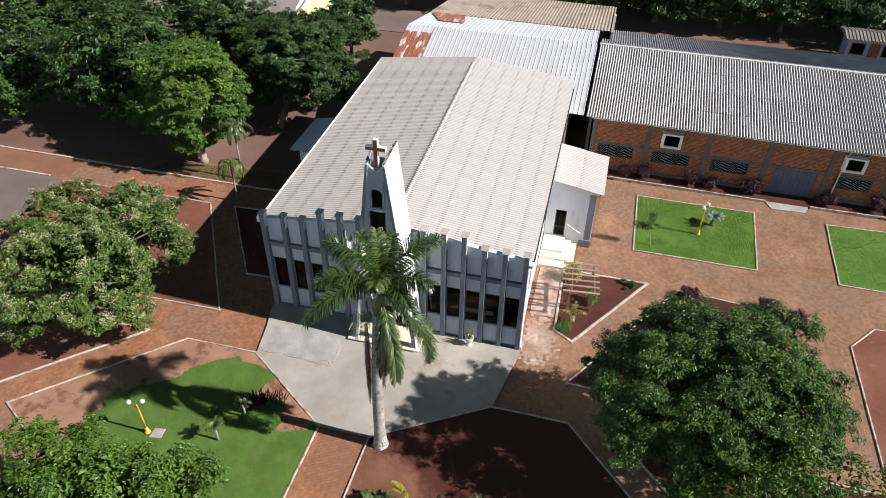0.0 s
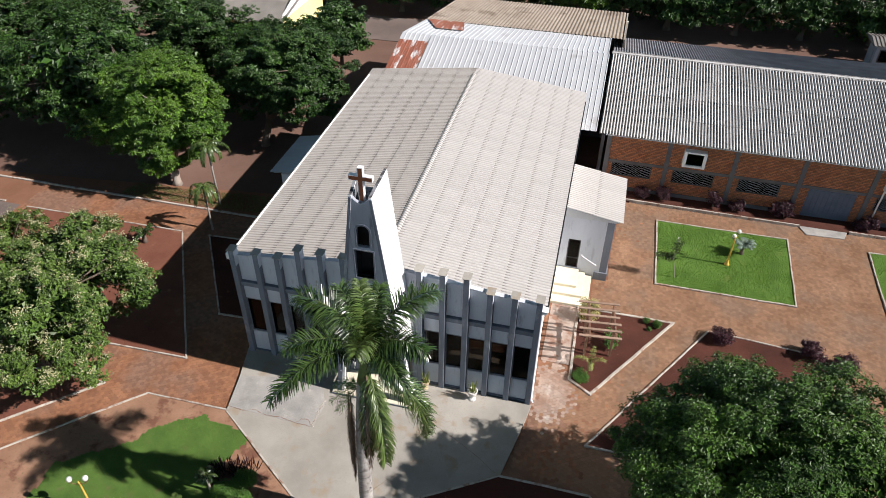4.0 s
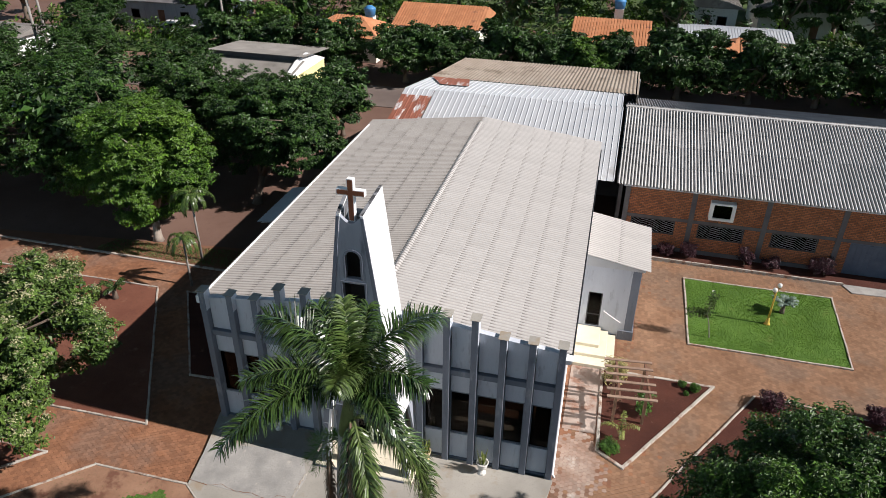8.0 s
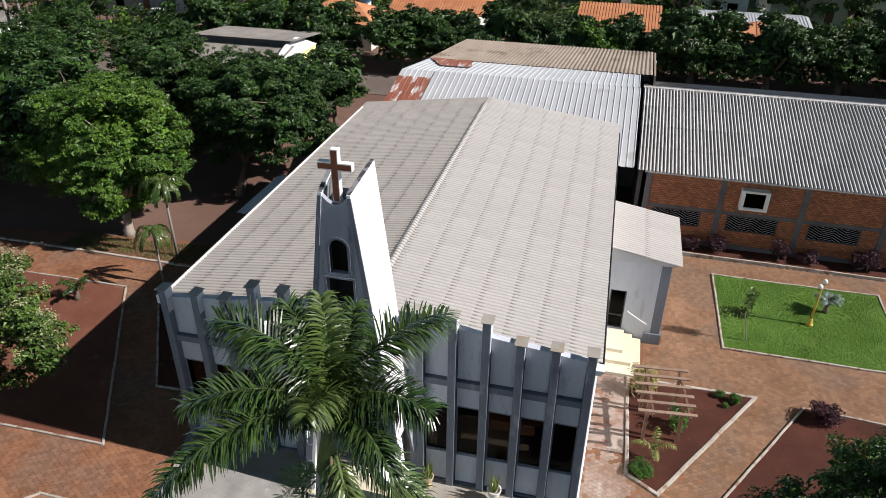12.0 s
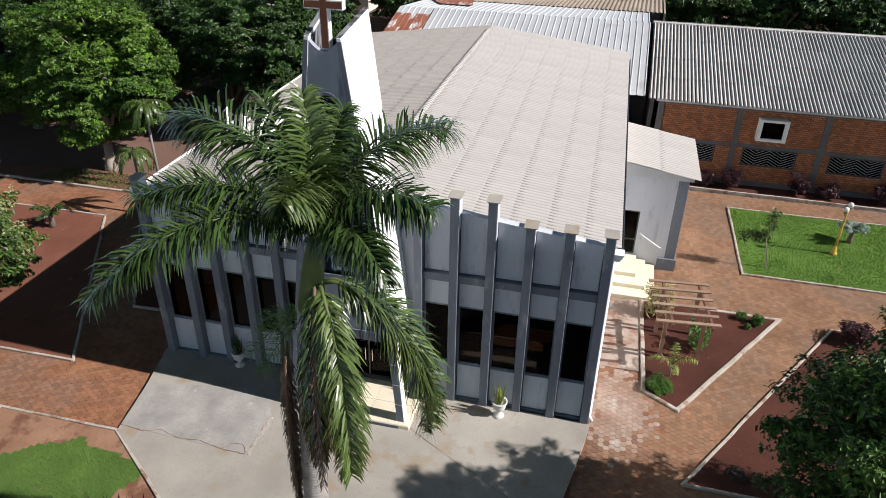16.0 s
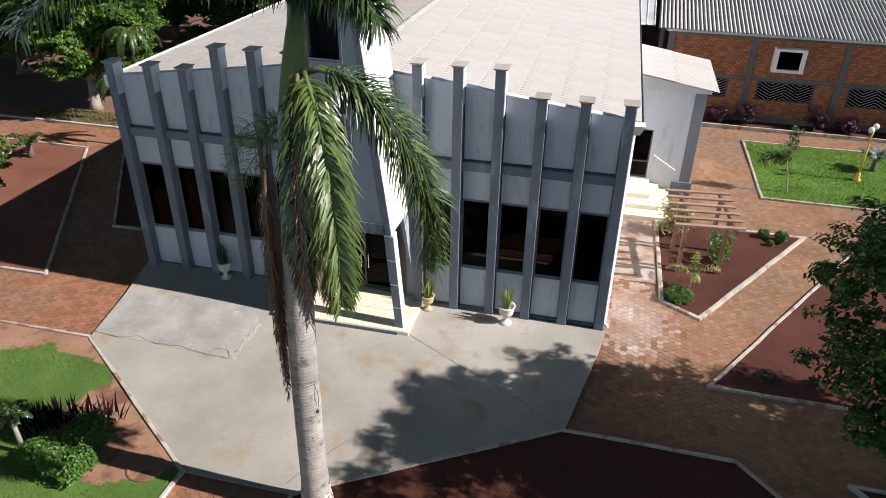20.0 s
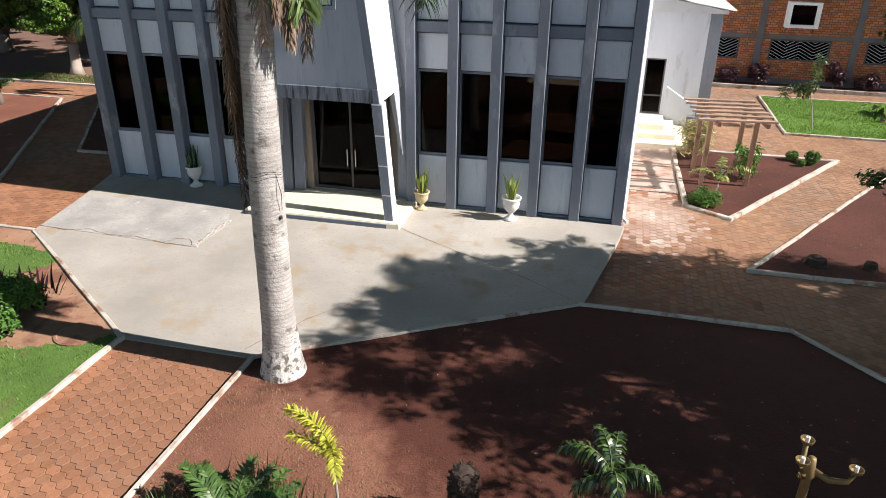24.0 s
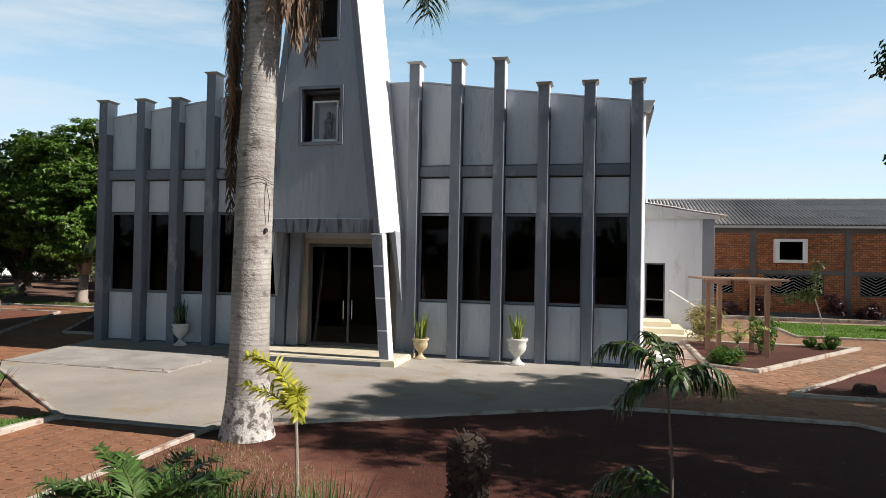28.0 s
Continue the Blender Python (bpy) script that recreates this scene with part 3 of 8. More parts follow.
BED_SAGO = [(-9.28, -1.5), (-14.7, 7.3), (-25.0, 7.1), (-25.0, -1.85)]
BED_TREE = [(-12.05, -3.8), (-25.0, -3.9), (-25.0, -15.8), (-16.94, -8.73)]
BED_SIDE = [(-9.25, 1.6), (-6.58, 1.75), (-6.65, 7.7), (-12.98, 7.35)]
BED_PERGOLA = [(9.29, 1.18), (12.91, 6.83), (8.2, 6.8), (8.3, 1.8)]
BED_RIGHT = [(9.33, -1.67), (14.6, 6.7), (20.0, 6.3), (20.0, -1.65)]
BED_FAR_RIGHT = [(23.27, 4.63), (24.7, 6.3), (33.0, 6.4), (33.0, -3.0), (23.27, -3.0)]
BED_CORNER = [(11.86, -4.09), (13.58, -5.9), (24.0, -16.0), (33.0, -16.0), (33.0, -4.3)]
LAWN_NEAR = [(12.0, 9.72), (12.0, 15.66), (19.37, 15.69), (19.08, 9.72)]
LAWN_FAR = [(23.53, 9.65), (23.71, 15.6), (32.0, 15.9), (32.0, 9.7)]
BEDS = [BED_FRONT, BED_LAWN, BED_SAGO, BED_TREE, BED_SIDE, BED_PERGOLA, BED_RIGHT, BED_FAR_RIGHT, BED_CORNER, LAWN_NEAR, LAWN_FAR]
CHURCH = [(-6.5, -0.2), (6.75, -0.1), (6.6, 18.5), (-6.7, 18.4)]

ground = Geo()
N = 60
edge = [-1500, -700, -320, -160] + [-90 + 180 * i / (N - 8) for i in range(N - 7)] + [160, 320, 700, 1500]
for j, y in enumerate(edge):
    for i, x in enumerate(edge):
        ground.v.append((x, y + 20, -0.05 + (0.03 * noise.noise((x * 0.12, y * 0.12, 3.1)) if abs(x) < 80 and y > -5 else 0) - (0.02 if abs(x) < 40 and y < 0 else 0)))
K = len(edge)
ground.f = [(j * K + i, j * K + i + 1, (j + 1) * K + i + 1, (j + 1) * K + i) for j in range(K - 1) for i in range(K - 1)]
setting("ground", ground, DIRT, "bare reddish brown earth running out to the distance", "ground")
setting("paving_bed", Geo().prism([(-34, -32), (34, -32), (34, 17.7), (-34, 9.6)], -0.12, -0.012), JOINT, "reddish sand showing in the joints of the paving", "paving")
setting("road", Geo().prism([(-60, -2), (-25.6, -2), (-25.6, 7.2), (-60, 7.3)], -0.2, -0.004), ROADWAY, "dusty grey asphalt yard beside the beds", "road")
setting("street", Geo().prism([(-60, 37), (60, 39.5), (60, 45), (-60, 43)], -0.2, -0.004), ROADWAY, "dusty red-brown street behind the hall", "road")

# concrete forecourt, rising gently to the church front
apron = Geo()
rise = lambda x, y: 0.015 + 0.017 * (y + 7.2)
low = [(x, y, -0.15) for x, y in APRON]
apron.hexa(low, [(x, y, rise(x, y)) for x, y in APRON])
setting("forecourt", apron, CONCRETE, "large smooth grey concrete forecourt with stains and hairline cracks", "pavement")
patch = Geo().hexa([(x, y, rise(x, y) - 0.02) for x, y in ((-5.95, -3.6), (-2.0, -3.72), (-1.93, -2.44), (-2.6, -1.2), (-6.3, -1.9))],
                   [(x, y, rise(x, y) + 0.006) for x, y in ((-5.95, -3.6), (-2.0, -3.72), (-1.93, -2.44), (-2.6, -1.2), (-6.3, -1.9))])
setting("screed_patch", patch, SCREED, "broken patch of older rough screed in the forecourt", "pavement")
crack = Geo()
for line in ([(1.9, -1.65), (3.4, -2.5), (4.6, -3.1), (5.95, -3.95)], [(-6.05, -3.60), (-5.25, -3.66), (-4.8, -3.50), (-4.2, -3.65), (-3.5, -3.58), (-2.8, -3.70), (-2.1, -3.70)], [(-2.8, -3.66), (-2.6, -3.45), (-2.3, -3.40), (-2.12, -3.66)],
             [(0.9, -6.9), (1.5, -5.8), (2.2, -4.9)]):
    pts = []
    for (ax, ay), (bx, by) in zip(line, line[1:]):
        for k in range(6):
            t = k / 6
            pts.append((ax + (bx - ax) * t + random.uniform(-0.02, 0.02), ay + (by - ay) * t + random.uniform(-0.02, 0.02)))
    pts.append(line[-1])
    for a, b in zip(pts, pts[1:]):
        d = Vector((b[0] - a[0], b[1] - a[1], 0)).normalized()
        w = random.uniform(0.004, 0.013) if a[0] < -2 else random.uniform(0.003, 0.007)
        n_ = Vector((-d.y, d.x, 0)) * w
        crack.add([(a[0] - n_.x, a[1] - n_.y, rise(*a) + 0.0105), (b[0] - n_.x, b[1] - n_.y, rise(*b) + 0.0105), (b[0] + n_.x, b[1] + n_.y, rise(*b) + 0.0105), (a[0] + n_.x, a[1] + n_.y, rise(*a) + 0.0105)], [(0, 1, 2, 3)])
chips = Geo()
for k in range(46):
    y = -3.68 + 1.42 * k / 45
    x, s = -2.05 + random.gauss(0, 0.025), random.uniform(0.015, 0.045)
    chips.hexa([(x - s, y - s * 0.7, rise(x, y) - 0.01), (x + s, y - s, rise(x, y) - 0.01), (x + s * 0.8, y + s, rise(x, y) - 0.01), (x - s * 0.9, y + s, rise(x, y) - 0.01)],
               [(x - s * 0.7, y - s * 0.5, rise(x, y) + 0.016), (x + s * 0.7, y - s * 0.7, rise(x, y) + 0.013), (x + s * 0.5, y + s * 0.7, rise(x, y) + 0.018), (x - s * 0.6, y + s * 0.7, rise(x, y) + 0.014)])
tagged(setting("broken_screed_edge", chips, KERB, "pale broken edge of the old screed", "rubble"), kind="stuff", label="pale crumbling chips along the broken screed edge", category="rubble")
setting("forecourt_crack", crack, JOINT, "dark hairline crack lines running across the concrete", "crack")

# beds of red earth, lawns and their kerbs


def bed(name, ring, material, label, z=0.03, step=0.35, mask=None, other=None, other_label=""):
    """A softly uneven sheet within a ring; mask splits it between two materials."""
    xs, ys = [p[0] for p in ring], [p[1] for p in ring]
    x0, x1, y0, y1 = min(xs), max(xs), max(min(ys), -24), max(ys)
    setting(name, Geo().prism([(x, max(y, -30)) for x, y in ring], -0.2, z - 0.02), material, label, "soil" if material in (SOIL, SOILRED, DRY, STRAW) else "lawn")
    gx, gy = np.arange(x0, x1, step), np.arange(y0, y1, step)
    verts, faces, faces2 = [], [], []
    index = {}

    def vertex(i, j):
        if (i, j) not in index:
            index[i, j] = len(verts)
            x, y = x0 + i * step, y0 + j * step
            verts.append((x, y, z - 0.008 + 0.018 * (0.5 + noise.noise((x * 0.9, y * 0.9, 1.7))) + 0.006 * noise.noise((x * 4, y * 4, 0.3))))
        return index[i, j]
    cells = [(i, j) for i in range(len(gx)) for j in range(len(gy))]
    corners = np.array([(x0 + (i + a) * step, y0 + (j + b) * step) for i, j in cells for a in (0, 1) for b in (0, 1)])
    ok = inside(corners, ring).reshape(-1, 4).all(axis=1)
    some = inside(corners, ring).reshape(-1, 4).any(axis=1)
    edges_ = [(Vector(p), Vector(q)) for p, q in zip(ring, ring[1:] + ring[:1])]

    def pulled(q):
        """A corner that lies outside the ring moves to the nearest point of its edge."""
        best = None
        for p0, p1 in edges_:
            t = max(0.0, min(1.0, (q - p0).dot(p1 - p0) / (p1 - p0).length_squared))
            c = p0 + (p1 - p0) * t
            if best is None or (c - q).length < (best - q).length:
                best = c
        return best
    for (i, j), good, part_ in zip(cells, ok, some):
        if part_ and not good:
            quad = [(i, j), (i + 1, j), (i + 1, j + 1), (i, j + 1)]
            flags = inside(np.array([(x0 + a * step, y0 + b * step) for a, b in quad]), ring)
            for (a, b), fl in zip(quad, flags):
                if not fl and (a, b) not in index:
                    c = pulled(Vector((x0 + a * step, y0 + b * step)))
                    index[a, b] = len(verts)
                    verts.append((c.x, c.y, z))
            good = True
        if good:
            q = (vertex(i, j), vertex(i + 1, j), vertex(i + 1, j + 1), vertex(i, j + 1))
            (faces2 if mask and mask(x0 + (i + 0.5) * step, y0 + (j + 0.5) * step) else faces).append(q)
    if faces:
        tagged(raw(name + "_surface", verts, faces, material), label, "soil", kind="structure")
    if faces2:
        tagged(raw(name + "_turf", verts, faces2, other), other_label, "lawn", kind="structure")


def turfed(x, y):
    edge_ = 0.8 * noise.noise((x * 0.5, y * 0.5, 7.7)) + 0.35 * noise.noise((x * 1.7, y * 1.7, 2.2))
    bare = Vector((x + 3.2, y + 6.2)).length < 1.5 + edge_
    return not bare and y < -4.3 + (x + 6.0) * 0.02 - max(0, (-6.8 - x)) * 0.75 + edge_ * 0.8 and x > -11.5 + edge_


strewn = lambda x, y: y + 0.9 * noise.noise((x * 0.7, y * 0.7, 4.4)) + 0.4 * noise.noise((x * 2.3, y * 2.3, 8.1)) + 0.7 * noise.noise((x * 9, y * 9, 3.3)) + 0.5 * noise.noise((x * 23, y * 23, 5.1)) < -7.75 - max(0.0, x - 2.6) * 0.75
bed("bed_front", BED_FRONT, STRAW, "broad bed of red earth before the forecourt, thinly covered with dry grass", step=0.12)
bed("bed_lawn", BED_LAWN, DRY, "dry thin earth along the edge of the garden bed", mask=turfed, other=GARDENTURF, other_label="green turf with worn edges in the garden bed", step=0.13)
bed("bed_sago", BED_SAGO, SOILRED, "kerbed bed of bare red earth with one small palm")
bed("bed_tree", BED_TREE, SOILRED, "kerbed bed of red earth under a broad tree")
bed("bed_side", BED_SIDE, SOIL, "shaded strip bed of red earth along the church")
bed("bed_pergola", BED_PERGOLA, SOIL, "small kerbed bed of dark red earth under the pergola")
bed("bed_right", BED_RIGHT, SOIL, "kerbed bed of red earth under spreading trees")
bed("bed_far_right", BED_FAR_RIGHT, SOILRED, "kerbed bed of dry red earth at the yard's edge")
bed("bed_corner", BED_CORNER, SOIL, "shaded bed of red earth with a white kerb")
bed("lawn_near", LAWN_NEAR, TURF, "bright green square lawn with a white kerb")
bed("lawn_far", LAWN_FAR, TURF, "second bright green lawn with a white kerb")


def kerb(name, line, label="low limewashed kerb, chipped and stained with red earth", w=0.085, h=0.07):
    g = Geo()
    for k, (a, b) in enumerate(zip(line, line[1:])):
        a, b = Vector((*a, 0)), Vector((*b, 0))
        d = (b - a).normalized()
        a, b = a - d * w * 0.45, b + d * w * 0.45
        n_ = max(2, int((b - a).length / 0.8))
        s = Vector((-d.y, d.x, 0))
        rings = []
        for i in range(n_ + 1):
            p = a + (b - a) * i / n_ + s * random.uniform(-0.012, 0.012)
            top = h + random.uniform(-0.012, 0.010) + 0.003 * k
            rings.append([p - s * w / 2 + Vector((0, 0, -0.1)), p - s * w / 2 + Vector((0, 0, top - 0.015)), p - s * w * 0.36 + Vector((0, 0, top)), p + s * w * 0.36 + Vector((0, 0, top)), p + s * w / 2 + Vector((0, 0, top - 0.015)), p + s * w / 2 + Vector((0, 0, -0.1))])
        g.add([q for r in rings for q in r], [(i * 6 + k2, i * 6 + (k2 + 1) % 6, (i + 1) * 6 + (k2 + 1) % 6, (i + 1) * 6 + k2)[::-1] for i in range(n_) for k2 in range(6)] + [(0, 1, 2, 3, 4, 5), tuple(n_ * 6 + q for q in (5, 4, 3, 2, 1, 0))])
    setting(name, g, KERB, label, "kerb")


kerb("kerb_front", [(1.15, -30), (1.15, -7.11), (6.1, -4.0), (9.7, -4.0), (12.8, -7.27), (21, -16)])
kerb("kerb_garden", [(-1.25, -30), (-1.25, -7.13), (-6.04, -3.79), (-9.82, -3.83), (-15.7, -9.7), (-13.9, -10.75), (-9, -16.5)])
kerb("kerb_sago", [(-25, -1.85), (-9.28, -1.5), (-14.7, 7.3), (-25, 7.1)])
kerb("kerb_tree", [(-25, -3.9), (-12.05, -3.8), (-16.94, -8.73), (-25, -15.8)])
kerb("kerb_side", [(-6.6, 1.75), (-9.25, 1.6), (-12.98, 7.35), (-6.68, 7.7)])
kerb("kerb_pergola", [(8.3, 1.8), (9.29, 1.18), (12.91, 6.83), (8.2, 6.8), (8.3, 1.8)], w=0.13)
kerb("kerb_right", [(20, -1.65), (9.33, -1.67), (14.6, 6.7), (20.0, 6.3)])
kerb("kerb_far_right", [(23.27, -3), (23.27, 4.63), (24.7, 6.3), (33, 6.4)])
kerb("kerb_corner", [(33, -4.3), (11.86, -4.09), (13.58, -5.9), (24, -16)])
kerb("kerb_lawn_near", LAWN_NEAR + LAWN_NEAR[:1])
kerb("kerb_lawn_far", [LAWN_FAR[3], LAWN_FAR[0], LAWN_FAR[1], LAWN_FAR[2]])
kerb("kerb_yard", [(-33, 9.6), (-14.64, 9.7), (-7.4, 9.75)], w=0.14)
kerb("kerb_road", [(-33, 7.25), (-26.8, 7.3)], w=0.14)
kerb("kerb_wing", [(9.8, 17.35), (20.2, 17.25)], h=0.16)
kerb("kerb_wing_east", [(23.0, 17.3), (33, 17.4)], h=0.16)
setting("wing_border_soil", Geo().box(9.8, 33, 17.3, 18.5, -0.1, 0.06), SOIL, "narrow border of red earth along the brick wing", "soil")
setting("door_pad", Geo().prism([(20.1, 17.4), (20.5, 16.5), (22.6, 16.6), (22.9, 17.4), (22.9, 18.4), (20.2, 18.4)], -0.1, 0.055), SCREED, "pale concrete pad before the wing's door", "pavement", bevel=0.01)
setting("side_path", Geo().prism([(6.85, 2.7), (8.17, 2.7), (8.15, 6.77), (6.85, 6.77)], -0.1, 0.012), WORN, "worn pinkish concrete strip beside the church", "pavement")

# ---- the church ----
# the church stands turned by 0.7 degrees; its tower and door lie a little east of its middle
W = pose(6.64, 0.03, 0) @ pose(0, 0, 0, 0, 0, 0.7) @ pose(-6.64, 0, 0)
F, SHIFT = pose(0, 0, 0), pose(0.12, 0, 0)
FT = W @ SHIFT
church = thing("church", "grey and white concrete church with a low gabled sheet roof", "church", W)
COLS = [(-6.42, 6.15), (-5.325, 6.15), (-4.35, 6.15), (-3.375, 6.735), (-2.40, 6.735), (-1.43, 6.735), (1.765, 6.735), (2.74, 6.74), (3.71, 6.74), (4.682, 6.16), (5.663, 6.16), (6.64, 6.16)]
FLOOR = 0.13
roofline = lambda u: 6.58 - 0.125 * abs(u - 0.10)
CW = 0.118
for u, top in COLS:
    shaft = part("column", Geo().box(u - CW, u + CW, -0.26, 0.12, 0.0, top), COLUMN, church, "slate-grey square column", bevel=0.012, at=F)
    part("column_cap", Geo().hexa([(u + a * 0.125, -0.08 + b * 0.19, top) for a, b in ((-1, -1), (1, -1), (1, 1), (-1, 1))], [(u + a * 0.178, -0.08 + b * 0.235, top + 0.05) for a, b in ((-1, -1), (1, -1), (1, 1), (-1, 1))]), CONCRETE, shaft, "thin flared cap of dark weathered concrete")
for k, (u, top) in enumerate(COLS):
    for s_ in (-1, 1):
        z0 = roofline(u) - 0.42
        part("column_cheek", Geo().box(u + s_ * (CW + 0.001) - 0.002, u + s_ * (CW + 0.001) + 0.002, -0.252, 0.112, z0, top - 0.004), PANEL, church, "pale painted side of the column head")
BAYS = [(a[0] + CW, b[0] - CW) for a, b in zip(COLS, COLS[1:]) if b[0] - a[0] < 2]
for a, b in BAYS:
    g = 0.015
    part("base_panel", Geo().box(a + g, b - g, -0.03, 0.11, 0.18, 1.36), PANEL, church, bevel=0.008, at=F)
    part("plinth", Geo().box(a, b, -0.10, 0.10, 0.0, 0.17), COLUMN, church, bevel=0.008, at=F)
    part("spandrel_panel", Geo().box(a + g, b - g, -0.03, 0.11, 3.39, 4.17), PANEL, church, bevel=0.008, at=F)
    part("belt_beam", Geo().box(a, b, -0.16, 0.10, 4.20, 4.43), COLUMN, church, bevel=0.01, at=F)
    part("crown_panel", Geo().hexa([(a + g, -0.03, 4.46), (b - g, -0.03, 4.46), (b - g, 0.11, 4.46), (a + g, 0.11, 4.46)], [(a + g, -0.03, roofline(a)), (b - g, -0.03, roofline(b)), (b - g, 0.11, roofline(b)), (a + g, 0.11, roofline(a))]), PANEL, church, bevel=0.008, at=F)
    part("coping", Geo().hexa([(a, -0.06, roofline(a) + 0.002), (b, -0.06, roofline(b) + 0.002), (b, 0.16, roofline(b) + 0.002), (a, 0.16, roofline(a) + 0.002)], [(a, -0.06, roofline(a) + 0.035), (b, -0.06, roofline(b) + 0.035), (b, 0.16, roofline(b) + 0.035), (a, 0.16, roofline(a) + 0.035)]), PANEL, church, at=F)
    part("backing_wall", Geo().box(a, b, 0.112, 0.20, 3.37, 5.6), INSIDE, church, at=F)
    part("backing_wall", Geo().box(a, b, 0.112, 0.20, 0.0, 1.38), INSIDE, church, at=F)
    frame_ = Geo()
    for x0, x1, z0, z1 in ((a, a + 0.045, 1.38, 3.37), (b - 0.045, b, 1.38, 3.37), (a + 0.045, b - 0.045, 1.38, 1.43), (a + 0.045, b - 0.045, 3.32, 3.37)):
        frame_.box(x0, x1, 0.0, 0.09, z0, z1)
    window = part("window", frame_, COLUMN, church, "tall fixed window in a slim grey frame", at=F)
    pane = part("pane", Geo().box(a + 0.045, b - 0.045, 0.04, 0.05, 1.43, 3.32), PANE, window, "smoked glass")
    pane.visible_shadow = False
# wall between the inner columns, round the door
part("entrance_wall", Geo().box(-1.43, -1.16, -0.03, 0.2, 0.1, 2.95).box(1.25, 1.53, -0.03, 0.2, 0.1, 2.95).box(-1.16, 1.25, -0.03, 0.2, 2.78, 2.95).box(-1.43, 1.53, -0.03, 0.2, 2.95, 6.40), TOWER, church, "plain grey entrance wall", at=SHIFT)
for u in (-1.28, 1.02):
    part("pilaster", Geo().hexa([(u - 0.13, -0.22, 0.25), (u + 0.13, -0.22, 0.25), (u + 0.13, -0.03, 0.25), (u - 0.13, -0.03, 0.25)], [(u - 0.02, -0.22, 2.9), (u + 0.24, -0.22, 2.9), (u + 0.24, -0.03, 2.9), (u - 0.02, -0.03, 2.9)] if u < 0 else [(u - 0.24, -0.22, 2.9), (u + 0.02, -0.22, 2.9), (u + 0.02, -0.03, 2.9), (u - 0.24, -0.03, 2.9)]), COLUMN, church, bevel=0.01, at=SHIFT)
door_frame = Geo()
for x0, x1, z0, z1 in ((-0.97, -0.88, 0.26, 2.66), (0.97, 1.06, 0.26, 2.66), (-0.88, 0.97, 2.58, 2.66), (0.02, 0.07, 0.26, 2.58), (-0.88, 0.97, 0.26, 0.33)):
    door_frame.box(x0, x1, 0.06, 0.14, z0, z1)
entrance = part("entrance_door", door_frame, METAL, church, "closed double door of dark glass with long steel handles", at=SHIFT)
for x0, x1, hx in ((-0.88, 0.02, -0.06), (0.07, 0.97, 0.15)):
    leaf = part("door_leaf", Geo().box(x0, x1, 0.095, 0.107, 0.33, 2.58), PANE, entrance)
    leaf.visible_shadow = False
    part("handle", Geo().tube([(hx, 0.09, 0.88), (hx, 0.03, 0.90), (hx, 0.03, 1.32), (hx, 0.09, 1.34)], [0.016] * 4), CHROME, entrance, "long steel pull handle")
part("door_lining", Geo().box(-1.16, -0.97, 0.0, 0.18, 0.26, 2.78).box(1.06, 1.25, 0.0, 0.18, 0.26, 2.78).box(-0.97, 1.06, 0.0, 0.18, 2.66, 2.78), BEIGE, church, "beige plastered door surround", at=SHIFT)
# side and rear walls
east = Geo().box(6.50, 6.68, 0.13, 18.45, 0.0, 1.4).box(6.50, 6.68, 0.13, 18.45, 3.4, 5.60)
EAST = [(1.6, 3.0), (4.4, 5.8), (14.4, 15.8)]
for y0, y1 in zip([0.13] + [b for a, b in EAST], [a for a, b in EAST] + [18.45]):
    east.box(6.50, 6.68, y0, y1, 1.4, 3.4)
part("side_wall_east", east, WHITE, church, "white side wall")
for y0, y1 in EAST:
    side = part("window", Geo().box(6.55, 6.62, y0, y0 + 0.05, 1.4, 3.4).box(6.55, 6.62, y1 - 0.05, y1, 1.4, 3.4).box(6.55, 6.62, y0 + 0.05, y1 - 0.05, 1.4, 1.45).box(6.55, 6.62, y0 + 0.05, y1 - 0.05, 3.35, 3.4), COLUMN, church)
    part("pane", Geo().box(6.58, 6.59, y0 + 0.05, y1 - 0.05, 1.45, 3.35), PANE, side).visible_shadow = False
part("side_wall_west", Geo().box(-6.53, -6.35, 0.13, 18.45, 0.0, 5.60), WHITE, church, "white side wall")
# dark sheet added over the white wall to keep the nave dim
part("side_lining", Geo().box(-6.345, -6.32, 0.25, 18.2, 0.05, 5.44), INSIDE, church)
part("rear_wall", Geo().box(-6.35, 6.50, 18.25, 18.45, 0, 5.60), WHITE, church, "white rear wall")
part("floor", Geo().box(-6.34, 6.49, 0.21, 18.24, -0.1, FLOOR + 0.12), CREAM, church, "polished tile floor")
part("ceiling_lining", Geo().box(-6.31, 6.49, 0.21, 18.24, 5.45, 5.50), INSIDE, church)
part("downpipe", Geo().tube([(6.78, -0.02, 5.55), (6.78, -0.02, 0.25), (6.86, -0.14, 0.18)], [0.045] * 3, 10), WHITE, church, "white rainwater pipe", smooth=True)
gutter = part("gutter", Geo().box(6.72, 6.835, -0.1, 18.7, 5.58, 5.69), WHITE, church, "white eave board with a dark gutter channel", at=None)
part("gutter_channel", Geo().box(6.838, 6.98, -0.1, 18.7, 5.58, 5.62).box(6.96, 6.98, -0.1, 18.7, 5.62, 5.69), METAL, gutter, "dark metal gutter channel")
part("rainwater_head", Geo().hexa([(6.70, -0.2, 5.52), (6.90, -0.2, 5.52), (6.90, 0.0, 5.52), (6.70, 0.0, 5.52)], [(6.64, -0.26, 5.74), (7.0, -0.26, 5.74), (7.0, 0.06, 5.74), (6.64, 0.06, 5.74)]), WHITE, church)
part("gutter_west", Geo().box(-6.66, -6.59, 0.14, 18.8, 5.60, 5.78), WHITE, church, "white fascia board")
